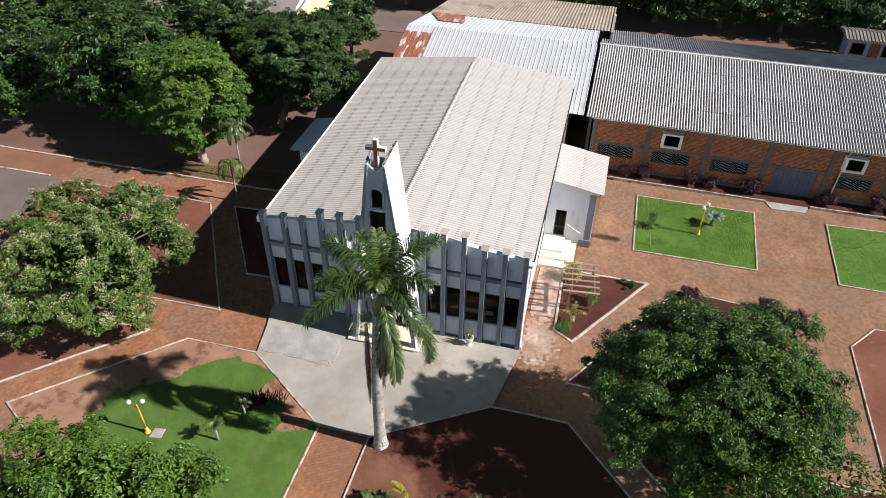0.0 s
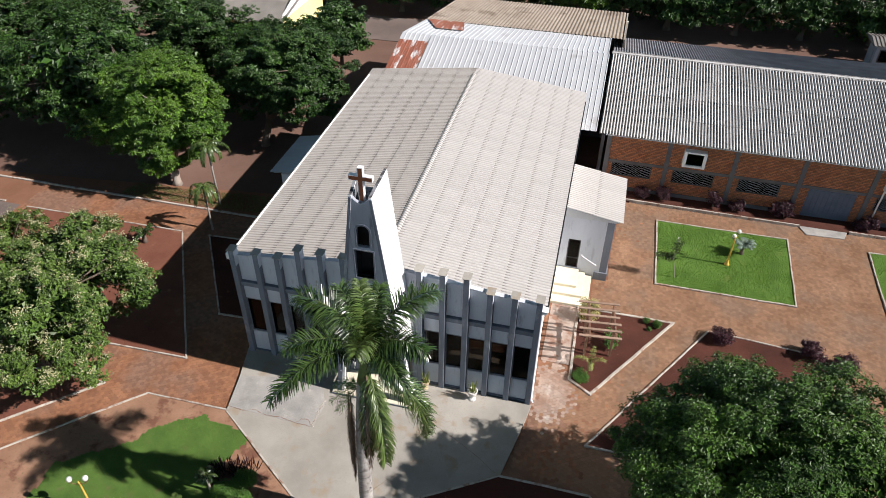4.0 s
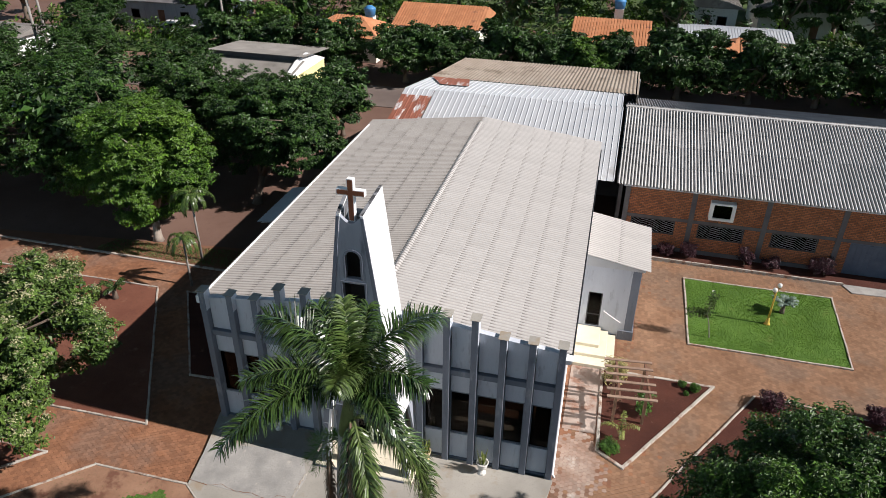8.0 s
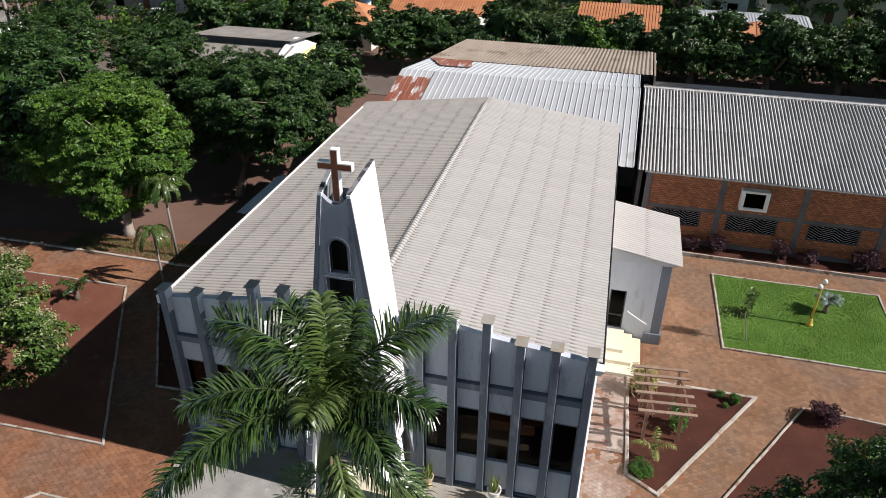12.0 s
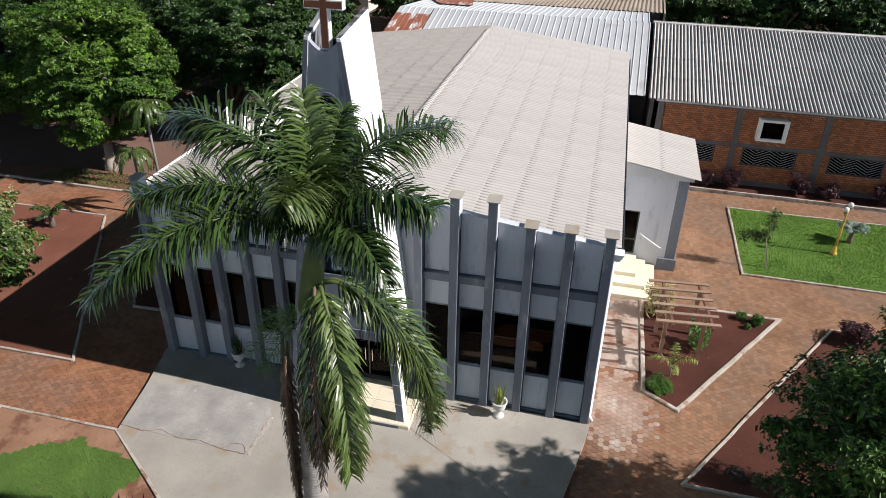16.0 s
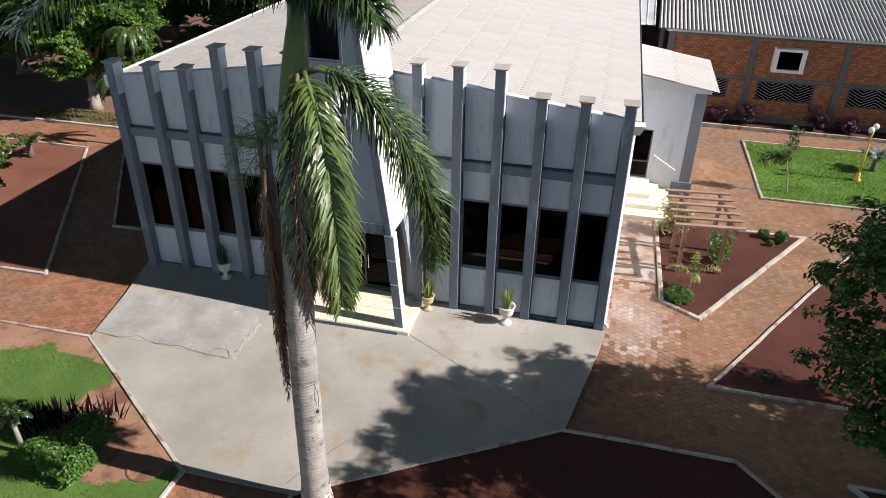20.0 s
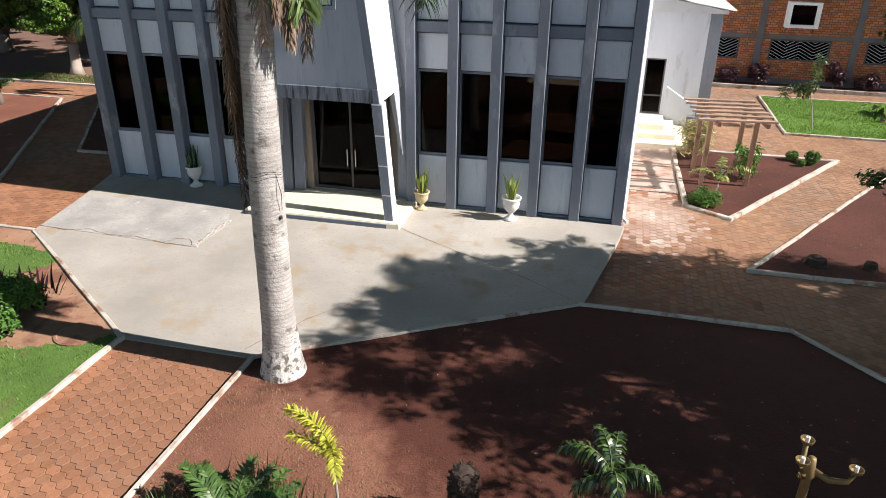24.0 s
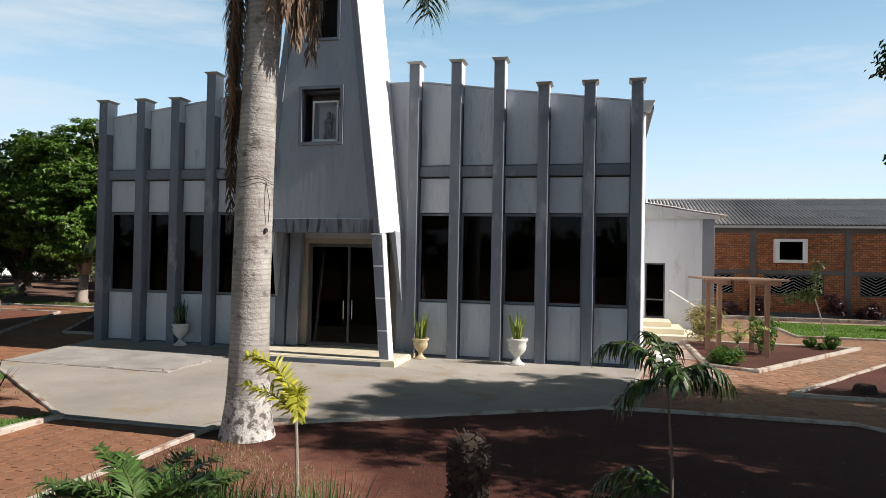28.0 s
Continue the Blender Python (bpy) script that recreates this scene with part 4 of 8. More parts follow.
part("rainwater_head_west", Geo().box(-6.86, -6.67, 0.02, 0.26, 5.44, 5.74), WHITE, church)
for y in np.arange(2.2, 18, 2.6):
    part("gutter_bracket", Geo().box(-6.589, -6.53, y, y + 0.06, 5.48, 5.64), WHITE, church)

# corrugated sheets


def sheet_mesh(name, length, waves, pitch, height, material, rib=False):
    """One corrugated sheet: waves along y, running down along x from the origin; a turned-down lower edge."""
    v, f = [], []
    n = waves * 4
    for i in range(n + 1):
        y = i * pitch / 4
        z = height * (0, 0.5, 1, 0.5)[i % 4] if not rib else height * (0, 0, 1, 1)[i % 4]
        v += [(0, y, z), (length, y, z), (length, y, z - 0.012)]
    for i in range(n):
        a = i * 3
        f += [(a, a + 1, a + 4, a + 3), (a + 1, a + 2, a + 5, a + 4)]
    me = bpy.data.meshes.new(name)
    me.from_pydata(v, [], f)
    me.materials.append(material)
    me.update()
    return me


def slope(parent, high, low, y0, y1, rows, waves, pitch, height, material, rib=False, flip=1, wobble=0.004):
    """Rows of lapped sheets between the ridge line (x, z) and the eave (x, z), from y0 to y1."""
    (hx, hz), (lx, lz) = high, low
    run = math.hypot(lx - hx, lz - hz)
    lap = 0.12
    length = run / rows + lap
    me = sheet_mesh("roof_sheet", length, waves, pitch, height, material, rib)
    tilt = math.atan2(lz - hz, abs(lx - hx))
    wide = waves * pitch
    count = int(math.ceil((y1 - y0) / wide - 0.02))
    for r in range(rows):
        s = r / rows
        for c in range(count):
            x, z = hx + (lx - hx) * s, hz + (lz - hz) * s + 0.012 * (rows - r) / rows
            y = y0 + c * wide
            m = Matrix.Translation((x, y if flip > 0 else y + wide, z + random.uniform(0, wobble)))
            m = m @ (Matrix.Identity(4) if flip > 0 else Matrix.Rotation(math.pi, 4, "Z"))
            m = m @ Matrix.Rotation(-tilt - 0.010, 4, "Y")
            part("roof_sheet", me, material, parent, at=m)


RX = 0.10
roof = part("roof", Geo().hexa([(-6.58, 0.14, 5.66), (RX, 0.14, 6.46), (RX, 18.75, 6.46), (-6.58, 18.75, 5.66)], [(-6.58, 0.14, 5.70), (RX, 0.14, 6.50), (RX, 18.75, 6.50), (-6.58, 18.75, 5.70)]).hexa([(RX, 0.14, 6.46), (6.71, 0.14, 5.66), (6.71, 18.75, 5.66), (RX, 18.75, 6.46)], [(RX, 0.14, 6.50), (6.71, 0.14, 5.70), (6.71, 18.75, 5.70), (RX, 18.75, 6.50)]), INSIDE, church, "low gabled roof of weathered corrugated sheets")
slope(roof, (RX, 6.53), (6.80, 5.71), 0.16, 18.8, 7, 6, 0.172, 0.042, FIBRE)
# west slope, its weaker sunlight put into the darker sheet colour
slope(roof, (RX, 6.53), (-6.60, 5.71), 0.16, 18.8, 7, 6, 0.172, 0.042, FIBRESHADE, flip=-1)
for i in range(12):
    y0, h_ = 0.35 + i * 1.53, 6.625 + 0.006 * (i % 2)
    part("ridge_cap", Geo().hexa([(RX - 0.13, y0, 6.575), (RX + 0.13, y0, 6.575), (RX + 0.13, y0 + 1.56, 6.575), (RX - 0.13, y0 + 1.56, 6.575)], [(RX - 0.03, y0, h_), (RX + 0.03, y0, h_), (RX + 0.03, y0 + 1.56, h_), (RX - 0.03, y0 + 1.56, h_)]), FIBRE, roof)

# pews inside
pew = thing("pew", "plain brown wooden church pew", "bench", W @ pose(1.6, 2.2, FLOOR + 0.12), group="pews in the nave")
part("seat", Geo().box(0, 4.2, -0.2, 0.2, 0.40, 0.44), PEWWOOD, pew)
part("backrest", Geo().hexa([(0, 0.18, 0.5), (4.2, 0.18, 0.5), (4.2, 0.21, 0.5), (0, 0.21, 0.5)], [(0, 0.26, 0.92), (4.2, 0.26, 0.92), (4.2, 0.29, 0.92), (0, 0.29, 0.92)]), PEWWOOD, pew)
for x in (0.0, 4.14):
    part("end_panel", Geo().box(x, x + 0.06, -0.22, 0.30, 0.0, 0.90), PEWWOOD, pew)
for side in (1.6, -5.9):
    for k in range(8):
        if side != 1.6 or k:
            copy_thing(pew, W @ pose(side, 2.2 + k * 1.05, FLOOR + 0.12))
altar = thing("altar_table", "white stone altar table", "table", W @ pose(0, 15.5, FLOOR + 0.12))
part("tabletop", Geo().box(-1.2, 1.2, -0.4, 0.4, 0.88, 0.96), WHITE, altar)
part("pedestal", Geo().box(-0.8, 0.8, -0.25, 0.25, 0.0, 0.88), WHITE, altar)

# ---- the bell tower over the door ----
tower = thing("bell_tower", "tapering concrete bell tower with white flanks over the church door", "tower", FT)
Z0, Z1 = 2.86, 10.78
er = lambda z: 1.31 + (0.32 - 1.31) * (z - Z0) / (Z1 - Z0)
el = lambda z: -0.2 - er(z)
br = lambda z: 1.38 + (0.45 - 1.38) * (z - 2.95) / (11.05 - 2.95)
T = 0.14
part("flank", Geo().hexa([(er(Z0) - T, -1.45, Z0), (er(Z0), -1.45, Z0), (br(Z0), 0.0, 2.95), (br(Z0) - T, 0.0, 2.95)], [(er(Z1) - T * 0.8, -1.45, Z1), (er(Z1), -1.45, Z1), (br(11.05), 0.02, 11.12), (br(11.05) - T * 0.8, 0.02, 11.12)]), WHITE, tower, "smooth white flank wall", bevel=0.012)
part("flank", Geo().hexa([(el(Z0), -1.45, Z0), (el(Z0) + T, -1.45, Z0), (-0.2 - br(Z0) + T, 0.0, 2.95), (-0.2 - br(Z0), 0.0, 2.95)], [(el(Z1), -1.45, Z1), (el(Z1) + T * 0.8, -1.45, Z1), (-0.2 - br(11.05) + T * 0.8, 0.02, 11.12), (-0.2 - br(11.05), 0.02, 11.12)]), WHITE, tower, "smooth white flank wall", bevel=0.012)
# face: strips between the openings, so that they go right through
D0, D1 = -1.44, -1.30


def face(z0, z1, u0=None, u1=None, v0=None, v1=None):
    """A piece of the face between two heights, from edge to edge or from and to given offsets."""
    a0, a1 = (el(z0) + T * 0.5 if u0 is None else u0), (er(z0) - T * 0.5 if u1 is None else u1)
    b0, b1 = (el(z1) + T * 0.5 if v0 is None and u0 is None else (u0 if v0 is None else v0)), (er(z1) - T * 0.5 if v1 is None and u1 is None else (u1 if v1 is None else v1))
    return [(a0, D0, z0), (a1, D0, z0), (a1, D1, z0), (a0, D1, z0)], [(b0, D0, z1), (b1, D0, z1), (b1, D1, z1), (b0, D1, z1)]


shell = Geo()
NL, NR, NB, NT = -0.52, 0.36, 4.81, 5.95
RL, RR, RB, RT = -0.47, 0.26, 7.05, 8.36
AB, AS = 8.52, 9.27
arch_c, arch_r = -0.09, 0.245
shell.hexa(*face(3.16, NB)).hexa(*face(NB, NT, None, NL)).hexa(*face(NB, NT, NR, None)).hexa(*face(NT, RB)).hexa(*face(RB, RT, None, RL)).hexa(*face(RB, RT, RR, None)).hexa(*face(RT, AB)).hexa(*face(AB, AS, None, arch_c - arch_r)).hexa(*face(AB, AS, arch_c + arch_r, None))
for k in range(8):
    a0, a1 = math.pi * k / 8, math.pi * (k + 1) / 8
    x0, x1 = arch_c + arch_r * math.cos(a0), arch_c + arch_r * math.cos(a1)
    z0, z1 = AS + arch_r * math.sin(a0), AS + arch_r * math.sin(a1)
    shell.hexa([(x1, D0, z1), (x0, D0, z0), (x0, D1, z0), (x1, D1, z1)], [(x1, D0, 9.62), (x0, D0, 9.62), (x0, D1, 9.62), (x1, D1, 9.62)])
shell.hexa([(el(AS) + T * 0.5, D0, AS), (arch_c - arch_r, D0, AS), (arch_c - arch_r, D1, AS), (el(AS) + T * 0.5, D1, AS)], [(el(9.62) + T * 0.5, D0, 9.62), (arch_c - arch_r, D0, 9.62), (arch_c - arch_r, D1, 9.62), (el(9.62) + T * 0.5, D1, 9.62)])
shell.hexa([(arch_c + arch_r, D0, AS), (er(AS) - T * 0.5, D0, AS), (er(AS) - T * 0.5, D1, AS), (arch_c + arch_r, D1, AS)], [(arch_c + arch_r, D0, 9.62), (er(9.62) - T * 0.5, D0, 9.62), (er(9.62) - T * 0.5, D1, 9.62), (arch_c + arch_r, D1, 9.62)])
top_l, top_r = el(Z1) + 0.02, er(Z1) - 0.02
shell.hexa(*face(9.62, 10.3))
for k in range(8):
    s0, s1 = k / 8, (k + 1) / 8
    x0, x1 = top_l + (top_r - top_l) * s0, top_l + (top_r - top_l) * s1
    dip = lambda s: Z1 - 0.32 * math.sin(math.pi * s)
    shell.hexa([(x0, D0, 10.3), (x1, D0, 10.3), (x1, D1, 10.3), (x0, D1, 10.3)], [(x0, D0, dip(s0)), (x1, D0, dip(s1)), (x1, D1, dip(s1)), (x0, D1, dip(s0))])
part("face_wall", shell, TOWER, tower, "weathered grey rendered face with openings")
part("canopy_beam", Geo().hexa([(el(Z0), -1.475, Z0), (er(Z0), -1.475, Z0), (er(Z0), -1.28, Z0), (el(Z0), -1.28, Z0)], [(el(3.16), -1.475, 3.16), (er(3.16), -1.475, 3.16), (er(3.16), -1.28, 3.16), (el(3.16), -1.28, 3.16)]), DRIP, tower, "dark stained lintel beam", bevel=0.01)
for s, e in ((1, er), (-1, el)):
    part("corner_rib", Geo().hexa([(e(3.17) - s * 0.20, -1.472, 3.17), (e(3.17), -1.472, 3.17), (e(3.17), -1.43, 3.17), (e(3.17) - s * 0.20, -1.43, 3.17)], [(e(10.7) - s * 0.10, -1.472, 10.7), (e(10.7), -1.472, 10.7), (e(10.7), -1.43, 10.7), (e(10.7) - s * 0.10, -1.43, 10.7)]), COLUMN, tower, "raised grey edge strip", at=None)
    leg = part("leg", Geo().hexa([(s * 1.50 - 0.1 - 0.10, -1.58, 0.24), (s * 1.50 - 0.1 + 0.12, -1.58, 0.24), (s * 1.50 - 0.1 + 0.12, -1.28, 0.24), (s * 1.50 - 0.1 - 0.10, -1.28, 0.24)] if s < 0 else [(1.40, -1.58, 0.14), (1.61, -1.58, 0.14), (1.61, -1.28, 0.14), (1.40, -1.28, 0.14)],
              [(s * 1.25 - 0.1 - 0.12, -1.46, Z0), (s * 1.25 - 0.1 + 0.12, -1.46, Z0), (s * 1.25 - 0.1 + 0.12, -1.20, Z0), (s * 1.25 - 0.1 - 0.12, -1.20, Z0)] if s < 0 else [(1.12, -1.46, Z0), (1.36, -1.46, Z0), (1.36, -1.20, Z0), (1.12, -1.20, Z0)]), WHITE, tower, "slanting leg clad in dark tiles")
    for k in range(4):
        q = lambda t: (1.405 - 0.28 * t, 1.595 - 0.25 * t, -1.586 + 0.12 * t, 0.16 + 2.68 * t)
        t0, t1 = k / 4 + 0.006, (k + 1) / 4 - 0.006
        (xa, xb, ya, za), (xc, xd, yc, zc) = q(t0), q(t1)
        ring = [(xa, ya, za), (xb, ya, za), (xd, yc, zc), (xc, yc, zc)]
        if s < 0:
            ring = [(-0.2 - x, y, z) for x, y, z in ring][::-1]
        part("tile", Geo().hexa(ring, [(x, y + 0.012, z) for x, y, z in ring]), COLUMN, leg)
part("soffit", Geo().hexa([(el(Z0) + T, -1.28, 2.90), (er(Z0) - T, -1.28, 2.90), (br(Z0) - T, -0.05, 2.95), (-0.2 - br(Z0) + T, -0.05, 2.95)], [(el(Z0) + T, -1.28, 2.98), (er(Z0) - T, -1.28, 2.98), (br(Z0) - T, -0.05, 3.02), (-0.2 - br(Z0) + T, -0.05, 3.02)]), TOWER, tower)
for e0, e1, b0, b1 in ((er(Z1) - T * 0.8, er(Z1), br(11.05) - T * 0.8, br(11.05)), (el(Z1), el(Z1) + T * 0.8, -0.2 - br(11.05), -0.2 - br(11.05) + T * 0.8)):
    part("flank_coping", Geo().hexa([(e0, -1.44, Z1 + 0.003), (e1, -1.44, Z1 + 0.003), (b1, 0.01, 11.123), (b0, 0.01, 11.123)], [(e0, -1.44, Z1 + 0.018), (e1, -1.44, Z1 + 0.018), (b1, 0.01, 11.138), (b0, 0.01, 11.138)]), MOULD, tower, "mouldy top edge of the flank")
part("back_wall", Geo().hexa([(-0.2 - br(6.3) + T, -0.06, 6.3), (br(6.3) - T, -0.06, 6.3), (br(6.3) - T, 0.02, 6.3), (-0.2 - br(6.3) + T, 0.02, 6.3)], [(-0.2 - br(10.2) + T, -0.06, 10.2), (br(10.2) - T, -0.06, 10.2), (br(10.2) - T, 0.02, 10.2), (-0.2 - br(10.2) + T, 0.02, 10.2)]), TOWER, tower)
part("top_slab", Geo().hexa([(el(10.2) + 0.1, -1.30, 10.14), (er(10.2) - 0.1, -1.30, 10.14), (br(10.2) - 0.1, 0, 10.14), (-0.2 - br(10.2) + 0.1, 0, 10.14)], [(el(10.2) + 0.1, -1.30, 10.24), (er(10.2) - 0.1, -1.30, 10.24), (br(10.2) - 0.1, 0, 10.24), (-0.2 - br(10.2) + 0.1, 0, 10.24)]), MOULD, tower, "mould-stained saddle between the flanks")
for s, e, b in ((1, er, br), (-1, el, lambda z: -0.2 - br(z))):
    part("saddle_lining", Geo().hexa([(e(10.2) - s * 0.16, -1.29, 10.24), (e(10.2) - s * 0.13, -1.29, 10.24), (b(10.2) - s * 0.13, 0.0, 10.24), (b(10.2) - s * 0.16, 0.0, 10.24)][::s], [(e(10.74) - s * 0.15, -1.29, 10.74), (e(10.74) - s * 0.115, -1.29, 10.74), (b(11.0) - s * 0.115, 0.0, 11.04), (b(11.0) - s * 0.15, 0.0, 11.04)][::s]), MOULD, tower, "mouldy inner side of the flank")
for s in (1, -1):
    c = lambda u: u if s > 0 else -0.2 - u
    wedge = [(c(1.30), -0.62, 2.94), (c(1.37), -0.62, 2.94), (c(1.40), -0.28, 1.40), (c(1.37), -0.28, 1.40)]
    part("rear_fin", Geo().hexa([(c(1.27), -0.66, 2.94), (c(1.39), -0.66, 2.94), (c(1.39), -0.27, 2.94), (c(1.27), -0.27, 2.94)][::s], [(c(1.40), -0.29, 1.40), (c(1.45), -0.29, 1.40), (c(1.45), -0.27, 1.40), (c(1.40), -0.27, 1.40)][::s]), TOWER, tower)
# frames of the openings


def surround(u0, u1, z0, z1, w, name, label):
    g = Geo()
    for a, b, c, d in ((u0 - w, u0, z0 - w, z1 + w), (u1, u1 + w, z0 - w, z1 + w), (u0, u1, z0 - w, z0), (u0, u1, z1, z1 + w)):
        g.box(a, b, D0 - 0.045, D1 + 0.02, c, d)
    return part(name, g, COLUMN, tower, label)


niche = surround(NL, NR, NB, NT, 0.07, "niche_frame", "square grey window surround")
part("niche_back", Geo().box(NL - 0.1, NR + 0.1, -0.72, -0.68, NB - 0.1, NT + 0.1).box(NL - 0.1, NR + 0.1, -1.29, -0.72, NB - 0.12, NB - 0.02).box(NL - 0.1, NR + 0.1, -1.29, -0.72, NT + 0.02, NT + 0.1), TOWER, niche, "blue-grey lining")
surround(RL, RR, RB, RT, 0.06, "belfry_frame", "square belfry opening surround")
arch = Geo()
for k in range(10):
    a0, a1 = math.pi * k / 10, math.pi * (k + 1) / 10
    p = lambda a, r: (arch_c + r * math.cos(a), AS + r * math.sin(a))
    (x0, z0), (x1, z1), (x2, z2), (x3, z3) = p(a0, arch_r), p(a1, arch_r), p(a1, arch_r + 0.07), p(a0, arch_r + 0.07)
    arch.hexa([(x0, D0 - 0.04, z0), (x3, D0 - 0.04, z3), (x2, D0 - 0.04, z2), (x1, D0 - 0.04, z1)], [(x0, D1, z0), (x3, D1, z3), (x2, D1, z2), (x1, D1, z1)])
arch.box(arch_c - arch_r - 0.07, arch_c - arch_r, D0 - 0.04, D1, AB, AS).box(arch_c + arch_r, arch_c + arch_r + 0.07, D0 - 0.04, D1, AB, AS)
part("arch_frame", arch, COLUMN, tower, "rounded belfry arch surround")
# lining whose near-black colour holds the shade of the hollow belfry
part("belfry_shade", Geo().box(-0.52, 0.42, -0.80, -0.76, 6.7, 9.8).box(-0.52, -0.48, -1.29, -0.80, 6.7, 9.8).box(0.38, 0.42, -1.29, -0.80, 6.7, 9.8).box(-0.52, 0.42, -1.29, -0.76, 6.66, 6.70), BELFRYDARK, tower, "dark inside of the belfry")
# cross
cross = part("cross", Geo().box(-0.10, 0.10, -0.09, 0.09, 0.0, 1.38).box(-0.44, -0.1005, -0.09, 0.09, 0.84, 1.04).box(0.1005, 0.44, -0.09, 0.09, 0.84, 1.04), WHITE, tower, "white-edged brown timber cross", bevel=0.006, at=pose(-0.10, -1.20, 10.47))
part("cross_face", Geo().box(-0.075, 0.075, -0.098, -0.091, 0.03, 1.35).box(-0.42, -0.077, -0.098, -0.091, 0.87, 1.01).box(0.077, 0.42, -0.098, -0.091, 0.87, 1.01), CROSSWOOD, cross, "varnished brown timber face")
part("cross_back", Geo().box(-0.075, 0.075, 0.091, 0.098, 0.03, 1.35).box(-0.42, -0.077, 0.091, 0.098, 0.87, 1.01).box(0.077, 0.42, 0.091, 0.098, 0.87, 1.01), CROSSWOOD, cross)
part("cross_base", Geo().hexa([(-0.28, -1.28, 10.242), (0.08, -1.28, 10.242), (0.08, -1.03, 10.242), (-0.28, -1.03, 10.242)], [(-0.22, -1.28, 10.475), (0.02, -1.28, 10.475), (0.02, -1.10, 10.475), (-0.22, -1.10, 10.475)]), TOWER, tower)
# glass case and figure in the niche
case = thing("display_case", "white-framed glass case standing in the tower niche", "display case", FT @ pose(-0.08, -1.02, NB - 0.02))
cg = Geo()
for a, b in ((-0.30, -0.26), (0.26, 0.30)):
    cg.box(a, b, -0.2, -0.16, 0.12, 0.92).box(a, b, 0.16, 0.2, 0.12, 0.92)
cg.box(-0.30, 0.30, -0.2, 0.2, 0.92, 0.96)
part("case_frame", cg, WHITE, case)
part("case_back", Geo().box(-0.26, 0.26, 0.17, 0.19, 0.12, 0.92), WHITE, case)
part("case_base", Geo().box(-0.31, 0.31, -0.21, 0.21, 0.0, 0.12), WHITE, case, bevel=0.008)
part("case_glass", Geo().box(-0.26, 0.26, -0.185, -0.18, 0.12, 0.92), CLEAR, case).visible_shadow = False
figure = Geo().lathe([(0.085, 0), (0.105, 0.05), (0.08, 0.2), (0.09, 0.34), (0.10, 0.42), (0.055, 0.48), (0.035, 0.50), (0.055, 0.55), (0.05, 0.61), (0.015, 0.64)], 12)
figure.lathe([(0.03, 0), (0.045, 0.06), (0.04, 0.13), (0.025, 0.16), (0.035, 0.2), (0.02, 0.24)], 8, (0.09, -0.04, 0.34))
saint = part("statue", figure, STATUE, smooth=True, at=FT @ pose(-0.08, -1.02, NB + 0.10))
tagged(saint, "small dark painted plaster statue inside the glass case", "statue")
# landing
landing = thing("entrance_landing", "low landing of cream marble tiles before the church door", "step")
part("landing_slab", Geo().box(-2.05, 1.72, -1.72, -0.0, 0.0, 0.225), CREAM, landing, bevel=0.01, at=FT @ pose(0.05, 0, 0))
for i in range(6):
    part("tile", Geo().box(-2.03 + i * 0.622, -2.03 + i * 0.622 + 0.612, -1.71, -0.87, 0.226, 0.24), CREAM, landing, bevel=0.004, at=FT @ pose(0.05, 0, 0))
    part("tile", Geo().box(-2.03 + i * 0.622, -2.03 + i * 0.622 + 0.612, -0.86, -0.27, 0.226, 0.24), CREAM, landing, bevel=0.004, at=FT @ pose(0.05, 0, 0))

part("riser", Geo().box(-2.05, 1.42, -1.735, -1.722, 0.02, 0.20), COLUMN, landing, "dark tiled riser", at=FT @ pose(0.05, 0, 0))

# ---- right annex with steps ----
annex = thing("side_annex", "small white side annex with a corrugated lean-to roof", "building")
part("wall_front", Geo().box(6.62, 7.15, 9.35, 9.5, 0, 3.86).box(7.80, 8.97, 9.35, 9.5, 0, 3.86).box(7.15, 7.80, 9.35, 9.5, 2.36, 3.86).box(7.15, 7.80, 9.35, 9.5, 0, 0.5), PANEL, annex)
part("wall_side", Geo().box(9.17, 9.32, 9.5, 12.9, 0, 3.86), WHITE, annex)
part("wall_rear", Geo().box(6.62, 9.32, 12.9, 13.05, 0, 3.86), WHITE, annex)
part("corner_pier", Geo().box(8.97, 9.35, 9.32, 9.5, 0, 3.88), COLUMN, annex, "grey corner pier", bevel=0.01)
part("base_course", Geo().box(8.70, 9.41, 9.24, 9.317, 0, 0.50).box(9.352, 9.41, 9.32, 12.9, 0, 0.50), COLUMN, annex, "grey plinth")
part("floor", Geo().box(6.62, 9.17, 9.5, 12.9, 0, 0.5), CREAM, annex)
lean = part("lean_to_roof", Geo().hexa([(6.62, 9.2, 4.38), (9.46, 9.2, 3.90), (9.46, 13.1, 3.90), (6.62, 13.1, 4.38)], [(6.62, 9.2, 4.42), (9.46, 9.2, 3.94), (9.46, 13.1, 3.94), (6.62, 13.1, 4.42)]), ZINC, annex, "pale corrugated lean-to roof")
slope(lean, (6.62, 4.45), (9.58, 3.95), 9.14, 13.1, 2, 5, 0.172, 0.035, FIBRE)
fascia = Geo()
for i in range(24):
    x = 6.64 + i * 0.118
    zt = 4.43 - 0.167 * (x - 6.62)
    fascia.hexa([(x, 9.17, 3.85), (x + 0.086, 9.17, 3.85), (x + 0.086, 9.19, 3.85), (x, 9.19, 3.85)], [(x, 9.17, zt), (x + 0.086, 9.17, zt), (x + 0.086, 9.19, zt), (x, 9.19, zt)])
